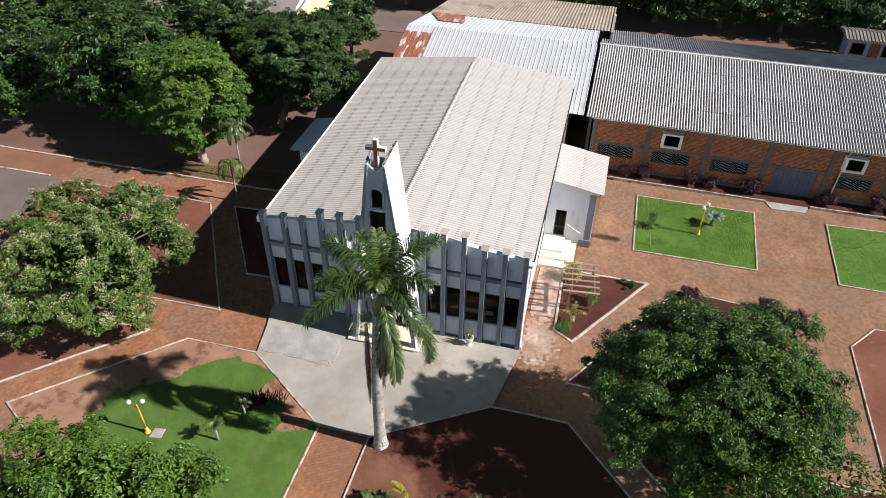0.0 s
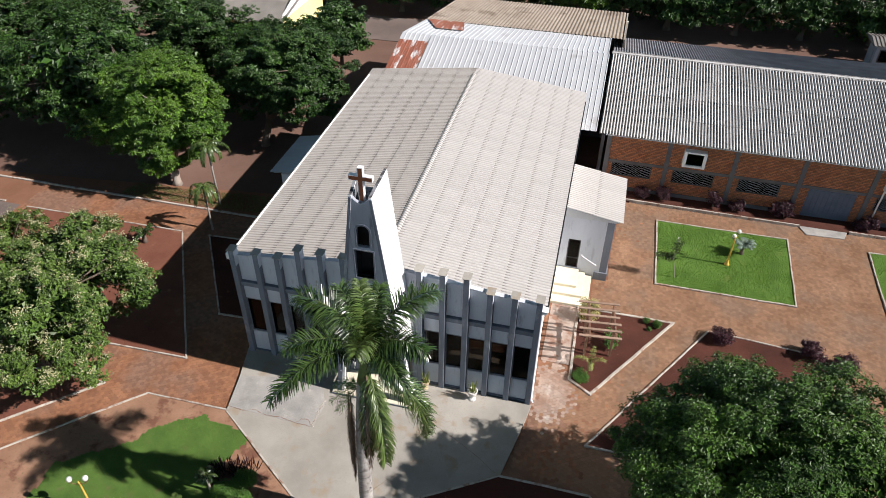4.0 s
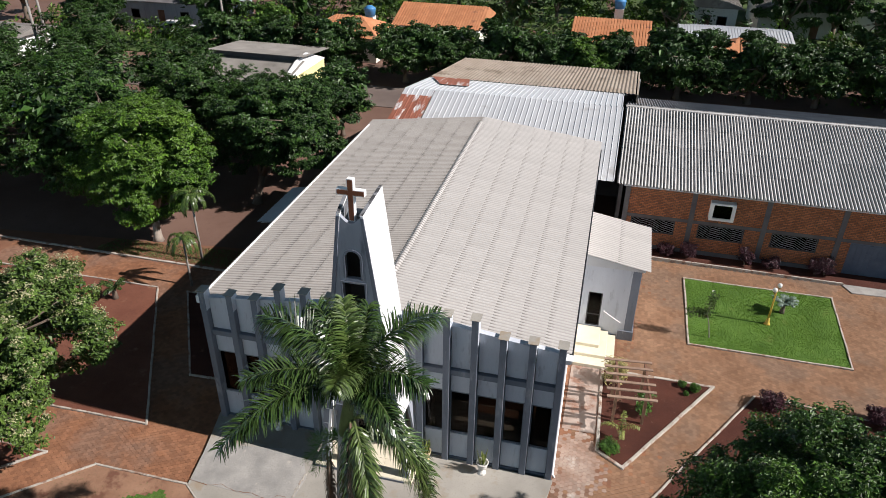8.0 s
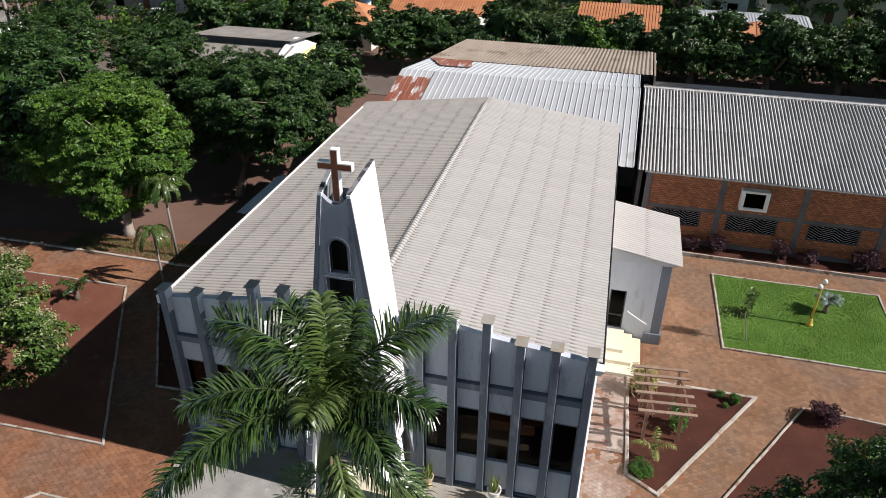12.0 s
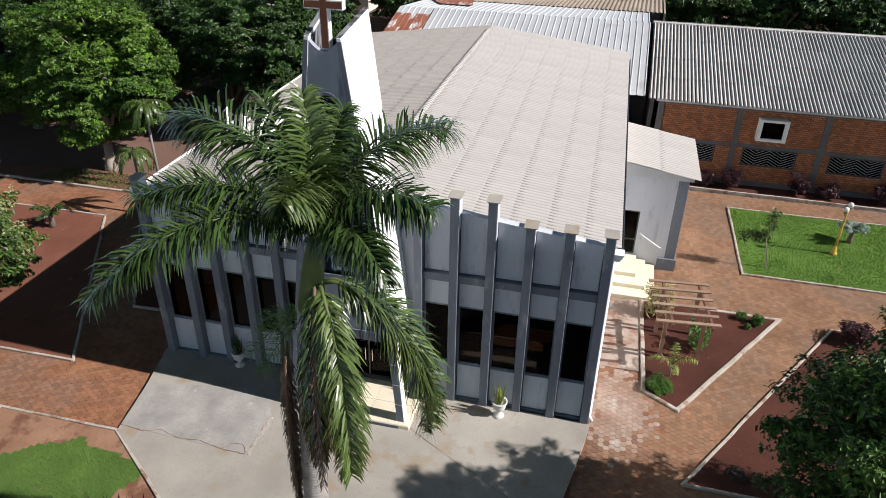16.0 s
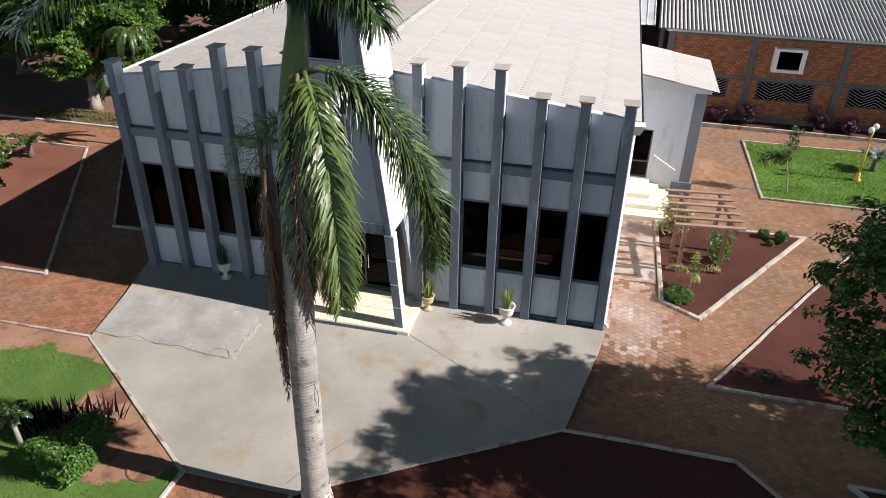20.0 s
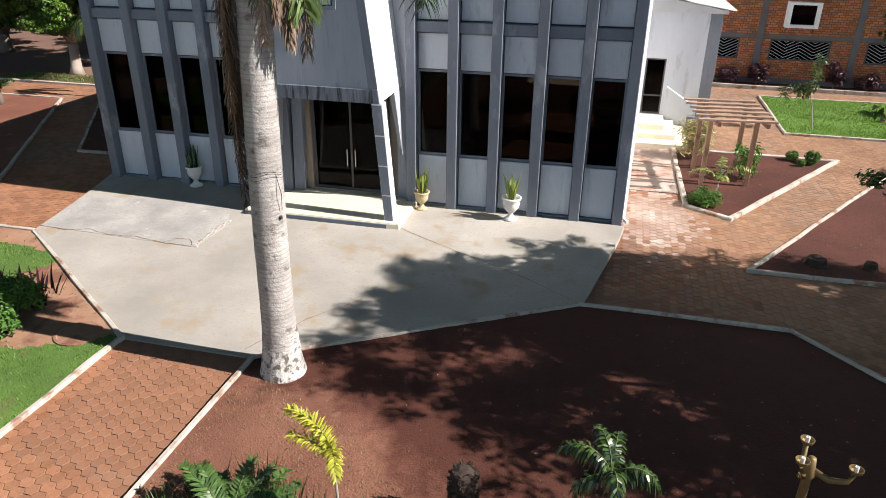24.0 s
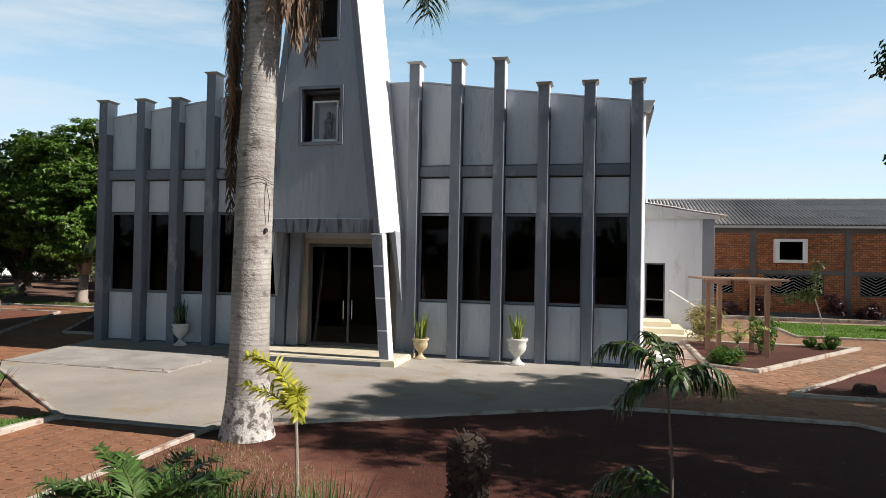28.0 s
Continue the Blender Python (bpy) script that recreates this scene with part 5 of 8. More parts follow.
fascia.hexa([(6.70, 9.192, 3.85), (9.48, 9.192, 3.85), (9.48, 9.2, 3.85), (6.70, 9.2, 3.85)], [(6.70, 9.192, 4.41), (9.48, 9.192, 3.94), (9.48, 9.2, 3.94), (6.70, 9.2, 4.41)])
part("fascia", fascia, ZINC, annex, "ribbed zinc fascia")
sd = Geo()
for a, b, c, d in ((7.15, 7.20, 0.5, 2.36), (7.75, 7.80, 0.5, 2.36), (7.20, 7.75, 2.31, 2.36), (7.20, 7.75, 0.5, 0.56), (7.20, 7.75, 1.1, 1.15)):
    sd.box(a, b, 9.38, 9.44, c, d)
side_door = part("side_door", sd, METAL, annex, "dark glazed side door")
part("pane", Geo().box(7.20, 7.75, 9.40, 9.41, 0.56, 2.31), PANE, side_door)
part("handrail", Geo().tube([(7.95, 9.25, 1.45), (8.75, 9.25, 0.95)], [0.022, 0.022]).tube([(7.95, 9.25, 1.45), (7.95, 9.352, 1.45)], [0.015, 0.015]).tube([(8.75, 9.25, 0.95), (8.75, 9.352, 0.95)], [0.015, 0.015]), WHITE, annex, "white slanting handrail")
steps = thing("side_steps", "three cream tiled steps up to the annex door", "steps")
for x1, y0, z0, z1 in ((8.64, 6.78, 0.0, 0.17), (8.27, 7.32, 0.17, 0.335), (7.92, 7.86, 0.335, 0.50)):
    part("step", Geo().box(6.64, x1, y0, 9.28, z0, z1), CREAM, steps, bevel=0.012)
# left lean-to
shed = thing("west_annex", "low white annex with a bluish corrugated roof on the shaded side", "building")
part("wall", Geo().box(-9.5, -6.66, 10.4, 13.4, 0, 2.95), WHITE, shed)
lean2 = part("lean_to_roof", Geo().hexa([(-9.8, 10.1, 3.12), (-6.66, 10.1, 3.74), (-6.66, 13.7, 3.74), (-9.8, 13.7, 3.12)], [(-9.8, 10.1, 3.16), (-6.66, 10.1, 3.78), (-6.66, 13.7, 3.78), (-9.8, 13.7, 3.16)]), ZINC, shed)
slope(lean2, (-6.66, 3.81), (-9.88, 3.18), 10.05, 13.7, 2, 5, 0.172, 0.035, ZINC, flip=-1)

# ---- the hall behind and the brick wing ----
hall = thing("hall", "long hall with pale zinc and brown corrugated roofs", "building")
part("wall_south", Geo().box(-6.4, 6.6, 18.6, 18.8, 0, 4.3), WHITE, hall)
# dark walls, shadow_wall too, added in place of the open passage's deep shade
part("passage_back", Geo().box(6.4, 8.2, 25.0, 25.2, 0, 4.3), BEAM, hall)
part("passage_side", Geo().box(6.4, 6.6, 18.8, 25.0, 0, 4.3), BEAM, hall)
part("wall_west", Geo().hexa([(-6.6, 18.6, 0), (-6.4, 18.6, 0), (-4.2, 32.4, 0), (-4.4, 32.4, 0)], [(-6.6, 18.6, 4.3), (-6.4, 18.6, 4.3), (-4.2, 32.4, 5.7), (-4.4, 32.4, 5.7)]), WHITE, hall)
part("wall_north", Geo().box(-4.4, 8.6, 32.4, 32.6, 0, 5.8), WHITE, hall)
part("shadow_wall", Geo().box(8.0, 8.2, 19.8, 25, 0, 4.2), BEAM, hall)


STEPS = (0.0, 0.80, 0.86, 0.94)


def ribbed(x0, x1, profile, pitch, height, material, parent, label, name="roof", left=None, seam=False):
    """A ribbed sheet roof whose ribs run over a profile of (y, z)."""
    n = int((x1 - x0) / pitch)
    v, f = [], []
    m = len(profile)
    for i in range(n * 4 + 1):
        x = x0 + (i // 4 + (STEPS[i % 4] if seam else i % 4 / 4)) * pitch
        up = height * ((0, 0, 1, 1) if seam else (0, 0.55, 1, 0.55))[i % 4]
        for y, z in profile:
            xx = x if left is None else x1 - (x1 - x) * (x1 - left(y)) / (x1 - x0)
            v.append((xx, y, z + up))
    for i in range(n * 4):
        for k in range(m - 1):
            f.append((i * m + k, (i + 1) * m + k, (i + 1) * m + k + 1, i * m + k + 1))
    return raw(name, v, f, material, parent, label)


SL = lambda y: 4.25 + (y - 17.8) * (6.02 - 4.25) / 7.6
ribbed(-4.6, 7.8, [(17.8, 4.25), (21.4, SL(21.4)), (25.4, 6.02)], 0.34, 0.035, ZINC, hall, "pale ribbed zinc roof", seam=True)
ribbed(-6.7, -4.6, [(17.8, 4.25), (20.5, SL(20.5))], 0.34, 0.035, ZINC, hall, "pale ribbed zinc roof", seam=True)
ribbed(-6.7, -4.6, [(20.5, SL(20.5)), (24.6, SL(24.6))], 0.34, 0.035, RUST, hall, "rusted red corner of the zinc roof", seam=True)
ribbed(-6.7, -4.6, [(24.6, SL(24.6)), (25.4, 6.02)], 0.34, 0.035, ZINC, hall, "pale ribbed zinc roof", seam=True)
ribbed(-6.7, 7.8, [(25.4, 6.02), (28.3, 5.98)], 0.34, 0.035, ZINC, hall, "pale ribbed zinc roof", seam=True, left=lambda y: -6.7 + (y - 25.4) * 0.30)
ribbed(-6.0, 8.5, [(28.3, 6.0), (33.1, 6.2)], 0.26, 0.055, BROWNFIBRE, hall, "brown stained corrugated roof", left=lambda y: -5.85 + (y - 28.3) * 0.30)
part("rust_patch", Geo().hexa([(-4.6, 26.6, 6.09), (-2.6, 26.6, 6.09), (-2.9, 28.2, 6.08), (-5.6, 28.2, 6.08)], [(-4.6, 26.6, 6.10), (-2.6, 26.6, 6.10), (-2.9, 28.2, 6.09), (-5.6, 28.2, 6.09)]), RUST, hall, "faded red rust stain")
part("gable_end", Geo().hexa([(8.4, 28.3, 4.2), (8.5, 28.3, 4.2), (8.5, 33.1, 4.2), (8.4, 33.1, 4.2)], [(8.4, 28.3, 6.0), (8.5, 28.3, 6.0), (8.5, 33.1, 6.2), (8.4, 33.1, 6.2)]), BROWNFIBRE, hall)

wing = thing("brick_wing", "long low red brick classroom wing with a grey corrugated roof", "building")
PIERS = [8.35, 11.95, 15.80, 19.60, 23.45, 27.15, 31.0, 34.8]
WY = 18.5
bays = list(zip(PIERS, PIERS[1:]))
for k, (a, b) in enumerate(bays):
    part("pier", Geo().box(a, a + 0.27, WY - 0.06, WY + 0.25, 0, 4.05), BEAM, wing, "dark concrete pier", bevel=0.008)
    a, b = a + 0.27, b
    part("belt", Geo().box(a, b, WY - 0.03, WY + 0.2, 1.98, 2.16), BEAM, wing, "dark concrete belt")
    part("top_beam", Geo().box(a, b, WY - 0.03, WY + 0.2, 3.80, 4.05), BEAM, wing, "dark concrete belt")
    part("brick_upper", Geo().box(a, b, WY, WY + 0.2, 2.16, 3.80), BRICK, wing)
    if k == 3:
        part("brick_panel", Geo().box(a, a + 0.5, WY, WY + 0.2, 0, 1.98), BRICK, wing)
        part("brick_panel", Geo().box(b - 0.42, b, WY, WY + 0.2, 0, 1.98), BRICK, wing)
        d = part("door", Geo().box(a + 0.5, b - 0.42, WY + 0.02, WY + 0.10, 0, 1.98), DOORBLUE, wing, "wide grey-blue steel door", bevel=0.01)
        for i in range(9):
            x = a + 0.58 + i * (b - 0.42 - a - 0.66) / 9
            part("door_panel", Geo().box(x, x + 0.24, WY + 0.0, WY + 0.018, 0.1, 1.9), DOORBLUE, d)
        continue
    w0, w1 = a + 0.33, b - 0.80
    if k == 0:
        w0, w1 = a + 0.25, b - 0.65
    for c, e, zt in ((a, w0, 1.98), (w1, b, 1.98), (w0, w1, 1.08)):
        part("brick_panel", Geo().box(c, e, WY, WY + 0.2, 0.3, zt), BRICK, wing)
    part("footing", Geo().box(a, b, WY - 0.05, WY + 0.2, 0.0, 0.30), BEAM, wing)
    g = Geo()
    for c, e, z0, z1 in ((w0, w0 + 0.06, 1.08, 1.98), (w1 - 0.06, w1, 1.08, 1.98), (w0 + 0.06, w1 - 0.06, 1.08, 1.13), (w0 + 0.06, w1 - 0.06, 1.90, 1.98)):
        g.box(c, e, WY + 0.0, WY + 0.1, z0, z1)
    window = part("window", g, METAL, wing, "low dark window behind a grille of zigzag bars")
    part("pane", Geo().box(w0 + 0.06, w1 - 0.06, WY + 0.08, WY + 0.09, 1.13, 1.90), PANE, window)
    z = Geo()
    cells = 4
    cw = (w1 - w0 - 0.12) / cells
    for i in range(cells):
        x = w0 + 0.06 + i * cw
        up = 0.30 if i % 2 else -0.30
        for j in range(-1, 8):
            # each slanting bar is trimmed to the opening
            za, zb = 1.08 + j * 0.13 - up / 2, 1.08 + j * 0.13 + up / 2
            t0, t1 = sorted(((1.14 - za) / up, (1.89 - za) / up))
            t0, t1 = max(0, t0), min(1, t1)
            if t1 - t0 > 0.1:
                z.bar((x + cw * t0, WY + 0.04, za + up * t0), (x + cw * t1, WY + 0.04, za + up * t1), 0.016, 0.022)
    part("grille", z, TOWER, window, "grey grille of slanting bars in chevrons")
part("rear_wall", Geo().box(8.35, 35, 32.3, 32.5, 0, 4.2), WHITE, wing)
part("side_wall", Geo().box(34.9, 35.1, 18.7, 32.3, 0, 4.2), WHITE, wing)
part("soffit", Geo().box(8.0, 35.3, 18.11, 33.4, 4.06, 4.09), BEAM, wing)
part("eave_gutter", Geo().box(8.2, 35.3, 17.97, 18.09, 4.02, 4.13), ZINC, wing, "thin pale eave edge")
wr = part("roof", Geo().hexa([(7.8, 18.05, 4.09), (35.3, 18.05, 4.09), (35.3, 26.0, 5.87), (7.8, 26.0, 5.87)], [(7.8, 18.05, 4.11), (35.3, 18.05, 4.11), (35.3, 26.0, 5.89), (7.8, 26.0, 5.89)]), INSIDE, wing, "grey streaked corrugated roof")
turn = Matrix.Rotation(-math.pi / 2, 4, "Z")
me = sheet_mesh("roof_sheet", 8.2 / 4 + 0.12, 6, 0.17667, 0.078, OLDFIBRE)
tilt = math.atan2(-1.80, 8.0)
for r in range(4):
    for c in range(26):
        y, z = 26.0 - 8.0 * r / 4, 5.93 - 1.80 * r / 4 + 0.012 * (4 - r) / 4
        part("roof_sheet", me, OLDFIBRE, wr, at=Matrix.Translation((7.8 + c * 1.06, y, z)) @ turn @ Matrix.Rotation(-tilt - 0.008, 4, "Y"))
ribbed(7.8, 35.3, [(26.0, 5.91), (33.5, 4.15)], 0.1767, 0.07, DARKFIBRE, wing, "blackened rear roof slope", "rear_roof")
part("ridge_capping", Geo().hexa([(7.8, 25.75, 5.94), (35.3, 25.75, 5.94), (35.3, 26.25, 5.94), (7.8, 26.25, 5.94)], [(7.8, 25.97, 6.04), (35.3, 25.97, 6.04), (35.3, 26.03, 6.04), (7.8, 26.03, 6.04)]), OLDFIBRE, wing)
part("downpipe", Geo().tube([(24.3, 18.05, 4.03), (24.25, 18.35, 3.6), (24.2, 18.4, 0.1)], [0.05] * 3, 8), WHITE, wing, "white downpipe", smooth=True)
for x, zb in ((12.93, 2.49), (24.15, 2.53)):
    box = thing("window_box", "white projecting window box on metal brackets", "window", pose(x, WY, zb) @ Matrix.Diagonal((0.88, 1, 0.86, 1)), group="white window boxes")
    g = Geo()
    for a, b, z0, z1 in ((0, 0.2, 0.0, 1.22), (1.28, 1.48, 0.0, 1.22), (0.2, 1.28, 0.0, 0.16), (0.2, 1.28, 1.08, 1.22)):
        g.box(a, b, -0.42, -0.005, z0, z1)
    part("casing", g, WHITE, box, bevel=0.012)
    part("pane", Geo().box(0.2, 1.28, -0.30, -0.29, 0.16, 1.08), PANE, box)
    part("back", Geo().box(0.2, 1.28, -0.05, -0.01, 0.16, 1.08), BEAM, box)
    for s in (0.12, 1.34):
        part("bracket", Geo().bar((s, -0.02, -0.25), (s, -0.36, 0.0), 0.03, 0.03).bar((s, -0.02, -0.25), (s, -0.02, 0.0), 0.03, 0.03), METAL, box)

# ---- trees ----


def leaves(rng, centres, radii, each, long, wide, flat=0.48, middle=None, droop=0.35):
    """Small folded leaves scattered in clumps; they lie outwards and a little down."""
    n = len(centres) * each
    c, r = np.repeat(centres, each, axis=0), np.repeat(radii, each)[:, None]
    d = rng.normal(size=(n, 3))
    d /= np.linalg.norm(d, axis=1)[:, None]
    p = c + d * r * (rng.random((n, 1)) ** 0.55) * np.array([1, 1, flat])
    out = p - (np.mean(centres, axis=0) if middle is None else np.asarray(middle))
    out /= np.linalg.norm(out, axis=1)[:, None] + 1e-6
    normal = np.array([0, 0, 1.0]) * 0.62 + out * 0.45 + d * 0.38 + rng.normal(size=(n, 3)) * 0.34
    normal /= np.linalg.norm(normal, axis=1)[:, None]
    axis = rng.normal(size=(n, 3)) + out * 0.7 - np.array([0, 0, droop])
    axis -= normal * np.sum(axis * normal, axis=1)[:, None]
    axis /= np.linalg.norm(axis, axis=1)[:, None] + 1e-6
    side = np.cross(normal, axis)
    s = (0.65 + 0.7 * rng.random((n, 1)))
    a, b = axis * long * s, side * wide * s
    lift = normal * wide * 0.25 * s
    verts = np.stack([p - a * 0.5, p - a * 0.05 + b * 0.5 + lift, p + a * 0.5 - normal * wide * 0.3, p - a * 0.05 - b * 0.5 + lift], axis=1).reshape(-1, 3)
    return verts, np.arange(n * 4).reshape(-1, 4)


def tree(label, base, crown, size, material, seed, clumps=150, each=150, long=0.26, wide=0.12, bark=BARK, girth=0.28, forks=5, power=2.6, blossom=0, hollow=0.55, name="tree", clump=0.75, group="", core=24, heart_=80, gap=None):
    """A tree at base, with a crown of leaf clumps about a middle, of half-size (x, y, z). gap: (y, share): south of y only that share of its boughs stands."""
    rng = np.random.default_rng(seed)
    ob = thing(name, label, "tree", pose(*base), group)
    mid, half = np.array(crown, float) - np.array(base, float), np.array(size, float)
    # boughs first, each a shallow dome of leaf clumps with gaps between them
    each_bough = 9
    spread = 1.6 * clump
    reach = half - np.array([0.5, 0.5, 0.3]) * spread
    pts, tries = [], 0
    while len(pts) < clumps // each_bough and tries < 9000:
        tries += 1
        q = rng.uniform(-1, 1, 3)
        if q[2] < -0.8 or (gap and q[1] < gap[0] + 0.25 * noise.noise((q[0] * 3, q[2] * 3, seed)) and rng.random() > gap[1]):
            continue
        rad = np.sum(np.abs(q) ** power) ** (1 / power)
        wob = 0.95 + 0.22 * noise.noise(tuple(q * 1.7 + seed))
        if rad < wob and (rad > hollow * wob or rng.random() < 0.08) and all(np.sum(((q - p) * reach) ** 2) > (spread * max(0.3, 0.72 - tries * 0.0001)) ** 2 for p in pts):
            pts.append(q)
    boughs = mid + np.array(pts) * reach
    a_, r_ = rng.uniform(0, 2 * math.pi, (len(pts), each_bough)), np.sqrt(rng.random((len(pts), each_bough)))
    wide_ = spread * rng.uniform(0.7, 1.15, (len(pts), 1))
    dome = np.stack([np.cos(a_) * r_ * wide_, np.sin(a_) * r_ * wide_, wide_ * (0.38 - 0.62 * r_ ** 2) + rng.normal(0, 0.10, r_.shape)], axis=2)
    centres = (boughs[:, None, :] + dome).reshape(-1, 3)
    radii = clump * 0.60 * (0.65 + 0.7 * rng.random(len(centres)))
    # trunk and limbs
    wood = Geo()
    crotch = Vector((mid[0] * 0.25, mid[1] * 0.25, max(0.8, (mid[2] - half[2]) * 0.9 + 0.3)))
    wood.tube([(0, 0, -0.1), (0.02, 0, 0.25), crotch * 0.55, crotch], [girth * 1.5, girth * 1.05, girth * 0.9, girth * 0.85], 9)
    picks = centres[rng.permutation(len(centres))[:forks * 5]]
    for k in range(forks):
        a = 2 * math.pi * (k + rng.random() * 0.6) / forks
        tip = Vector(mid) + Vector((math.cos(a) * half[0] * 0.5, math.sin(a) * half[1] * 0.5, half[2] * 0.1))
        bend = crotch.lerp(tip, 0.5) + Vector((0, 0, 0.25)) + Vector(rng.normal(size=3) * 0.15)
        wood.tube([crotch - Vector((0, 0, 0.1)), bend, tip], [girth * 0.6, girth * 0.42, girth * 0.2], 7)
        for q in picks[k * 5:k * 5 + 5]:
            q = Vector(q)
            start = bend.lerp(tip, 0.6)
            wood.tube([start, start.lerp(q, 0.5) + Vector(rng.normal(size=3) * 0.15), q], [girth * 0.24, girth * 0.14, girth * 0.05], 5)
    part("trunk", wood, bark, ob, smooth=True)
    v, f = leaves(rng, centres, radii, each, long, wide, 0.36, middle=mid - np.array([0, 0, half[2] * 0.5]))
    # larger leaves added deep inside each bough to make it opaque
    v2, f2 = leaves(rng, boughs - np.array([0, 0, 0.2 * spread]), np.full(len(boughs), spread * 0.80), core * 5, long * 1.5, wide * 2.0, 0.35, middle=mid)
    # oversized unseen leaves added in the heart of the crown to block light
    d = rng.normal(size=(max(6, clumps // 12), 3))
    d /= np.linalg.norm(d, axis=1)[:, None]
    d = d * rng.uniform(0.12, 0.56, (len(d), 1))
    if gap:
        d = d[d[:, 1] > gap[0] + 0.2]
    heart = mid + d * half
    v3, f3 = leaves(rng, heart, np.full(len(d), 0.26 * float(np.mean(half))), heart_, long * 2.4, wide * 3.1, 0.8, middle=mid)
    raw("crown", np.concatenate([v, v2, v3]), np.concatenate([f, f2 + len(v), f3 + len(v) + len(v2)]), material, ob)
    if blossom:
        keep = centres[rng.permutation(len(centres))[:blossom]]
        v, f = leaves(rng, keep + np.array([0, 0, 0.25]), radii[:len(keep)], 22, 0.085, 0.05, middle=mid - np.array([0, 0, half[2]]))
        raw("blossom", v, f, BLOSSOM, ob, "fading cream blossom")
    return ob


tree("broad spreading tree with dark leaves and fading cream blossom", (-14.6, -2.7, 0), (-14.9, -2.7, 3.75), (4.8, 5.3, 2.8), LEAFFLOWER, 11, 1250, 62, 0.125, 0.06, blossom=560, girth=0.26, clump=0.46)
tree("low spreading tree with fine bright green leaves", (-6.3, -16.8, 0), (-6.2, -16.6, 4.4), (5.6, 4.6, 2.2), LEAFBRIGHT, 12, 1100, 46, 0.13, 0.06, girth=0.24, clump=0.48)
tree("wide umbrella-shaped tree with dense fine green leaves", (15.2, -4.6, 0), (15.1, -5.2, 4.8), (5.5, 4.3, 4.2), LEAFDEEP, 13, 2100, 64, 0.105, 0.052, girth=0.26, power=2.05, core=22, clump=0.46, heart_=150, gap=(-0.26, 0.45))
tree("spreading tree with fine yellowish green leaves", (18.6, -10.4, 0), (18.6, -10.7, 5.0), (5.7, 5.0, 3.1), LEAFBRIGHT, 14, 620, 56, 0.13, 0.065, core=7, girth=0.26, clump=0.50, heart_=30)
tree("round bright green shade tree on a pale trunk", (-17.7, 11.8, 0), (-17.9, 12.5, 4.85), (4.05, 3.9, 3.75), LEAFBRIGHT, 15, 1700, 46, 0.13, 0.062, bark=PALEBARK, girth=0.24, hollow=0.70, clump=0.40, power=2.2, core=20, heart_=150)
tree("dense dark green shade tree by the church", (-14.5, 17.9, 0), (-13.3, 19.8, 4.9), (5.2, 4.7, 3.3), LEAF, 16, 1250, 44, 0.16, 0.08, girth=0.25, clump=0.46, core=18, heart_=140)
proto = tree("large dark green shade tree in the yard", (-25.5, 16.0, 0), (-25.5, 16.0, 4.9), (5.7, 5.3, 4.3), LEAF, 17, 900, 22, 0.225, 0.105, girth=0.3, core=8, clump=0.52, group="shade trees of the yard")
for k, (x, y, s, a) in enumerate(((-34.5, 13.5, 0.9, 40), (-31.5, 22.5, 0.80, 130), (-22.0, 25.5, 0.78, 250), (-39.5, 22.5, 0.85, 310), (-38.0, 31.0, 0.72, 75), (-46.5, 19.0, 0.9, 200), (-46.0, 30.0, 0.75, 20), (-28.2, 30.6, 0.72, 160), (-42.5, 38.5, 0.8, 95), (-16.0, 26.0, 0.62, 35))):
    copy_thing(proto, pose(x, y, 0, 0, 0, a) @ Matrix.Diagonal((s, s, s, 1)))
tree("slender dark tree beside the yard", (-13.6, 30.5, 0), (-13.6, 30.5, 3.6), (2.7, 2.7, 2.4), LEAF, 18, 260, 40, 0.24, 0.11, girth=0.18, clump=0.6)
street = tree("dense dark street tree with a low round crown", (-13.1, 45.7, 0), (-13.1, 45.7, 3.3), (3.9, 3.7, 2.5), LEAF, 19, 330, 24, 0.32, 0.15, girth=0.25, core=8, clump=0.62, group="street trees")
for k, (x, y, s, a) in enumerate(((-9.8, 46.7, 0.92, 60), (-20.5, 46.0, 1.0, 200), (-26.5, 46.5, 0.95, 300), (-4.2, 47.2, 1.08, 110), (1.6, 47.5, 0.95, 20), (6.6, 47.8, 0.98, 250), (12.4, 48.0, 1.15, 170), (18.6, 48.4, 1.1, 80), (24.4, 48.8, 1.0, 340), (30.5, 49.2, 1.12, 140), (36.8, 49.6, 1.1, 30), (43.0, 50.0, 1.1, 210), (-33.0, 45.5, 1.0, 120), (49.0, 50.5, 1.15, 300))):
    copy_thing(street, pose(x, y, 0, 0, 0, a) @ Matrix.Diagonal((s, s, s, 1)))
bright = tree("lighter green tree along the street", (4.0, 46.0, 0), (4.0, 46.0, 3.4), (2.7, 2.5, 2.1), LEAFBRIGHT, 20, 130, 60, 0.36, 0.17, girth=0.18, group="lighter street trees")
copy_thing(bright, pose(-30.0, 52.0, 0, 0, 0, 90))
copy_thing(bright, pose(41.0, 46.5, 0, 0, 0, 190))
far = tree("tall tree among the houses", (-52.0, 52.0, 0), (-52.0, 52.0, 5.6), (5.0, 4.6, 4.2), LEAF, 21, 130, 26, 0.52, 0.25, girth=0.3, core=7, group="trees among the houses")
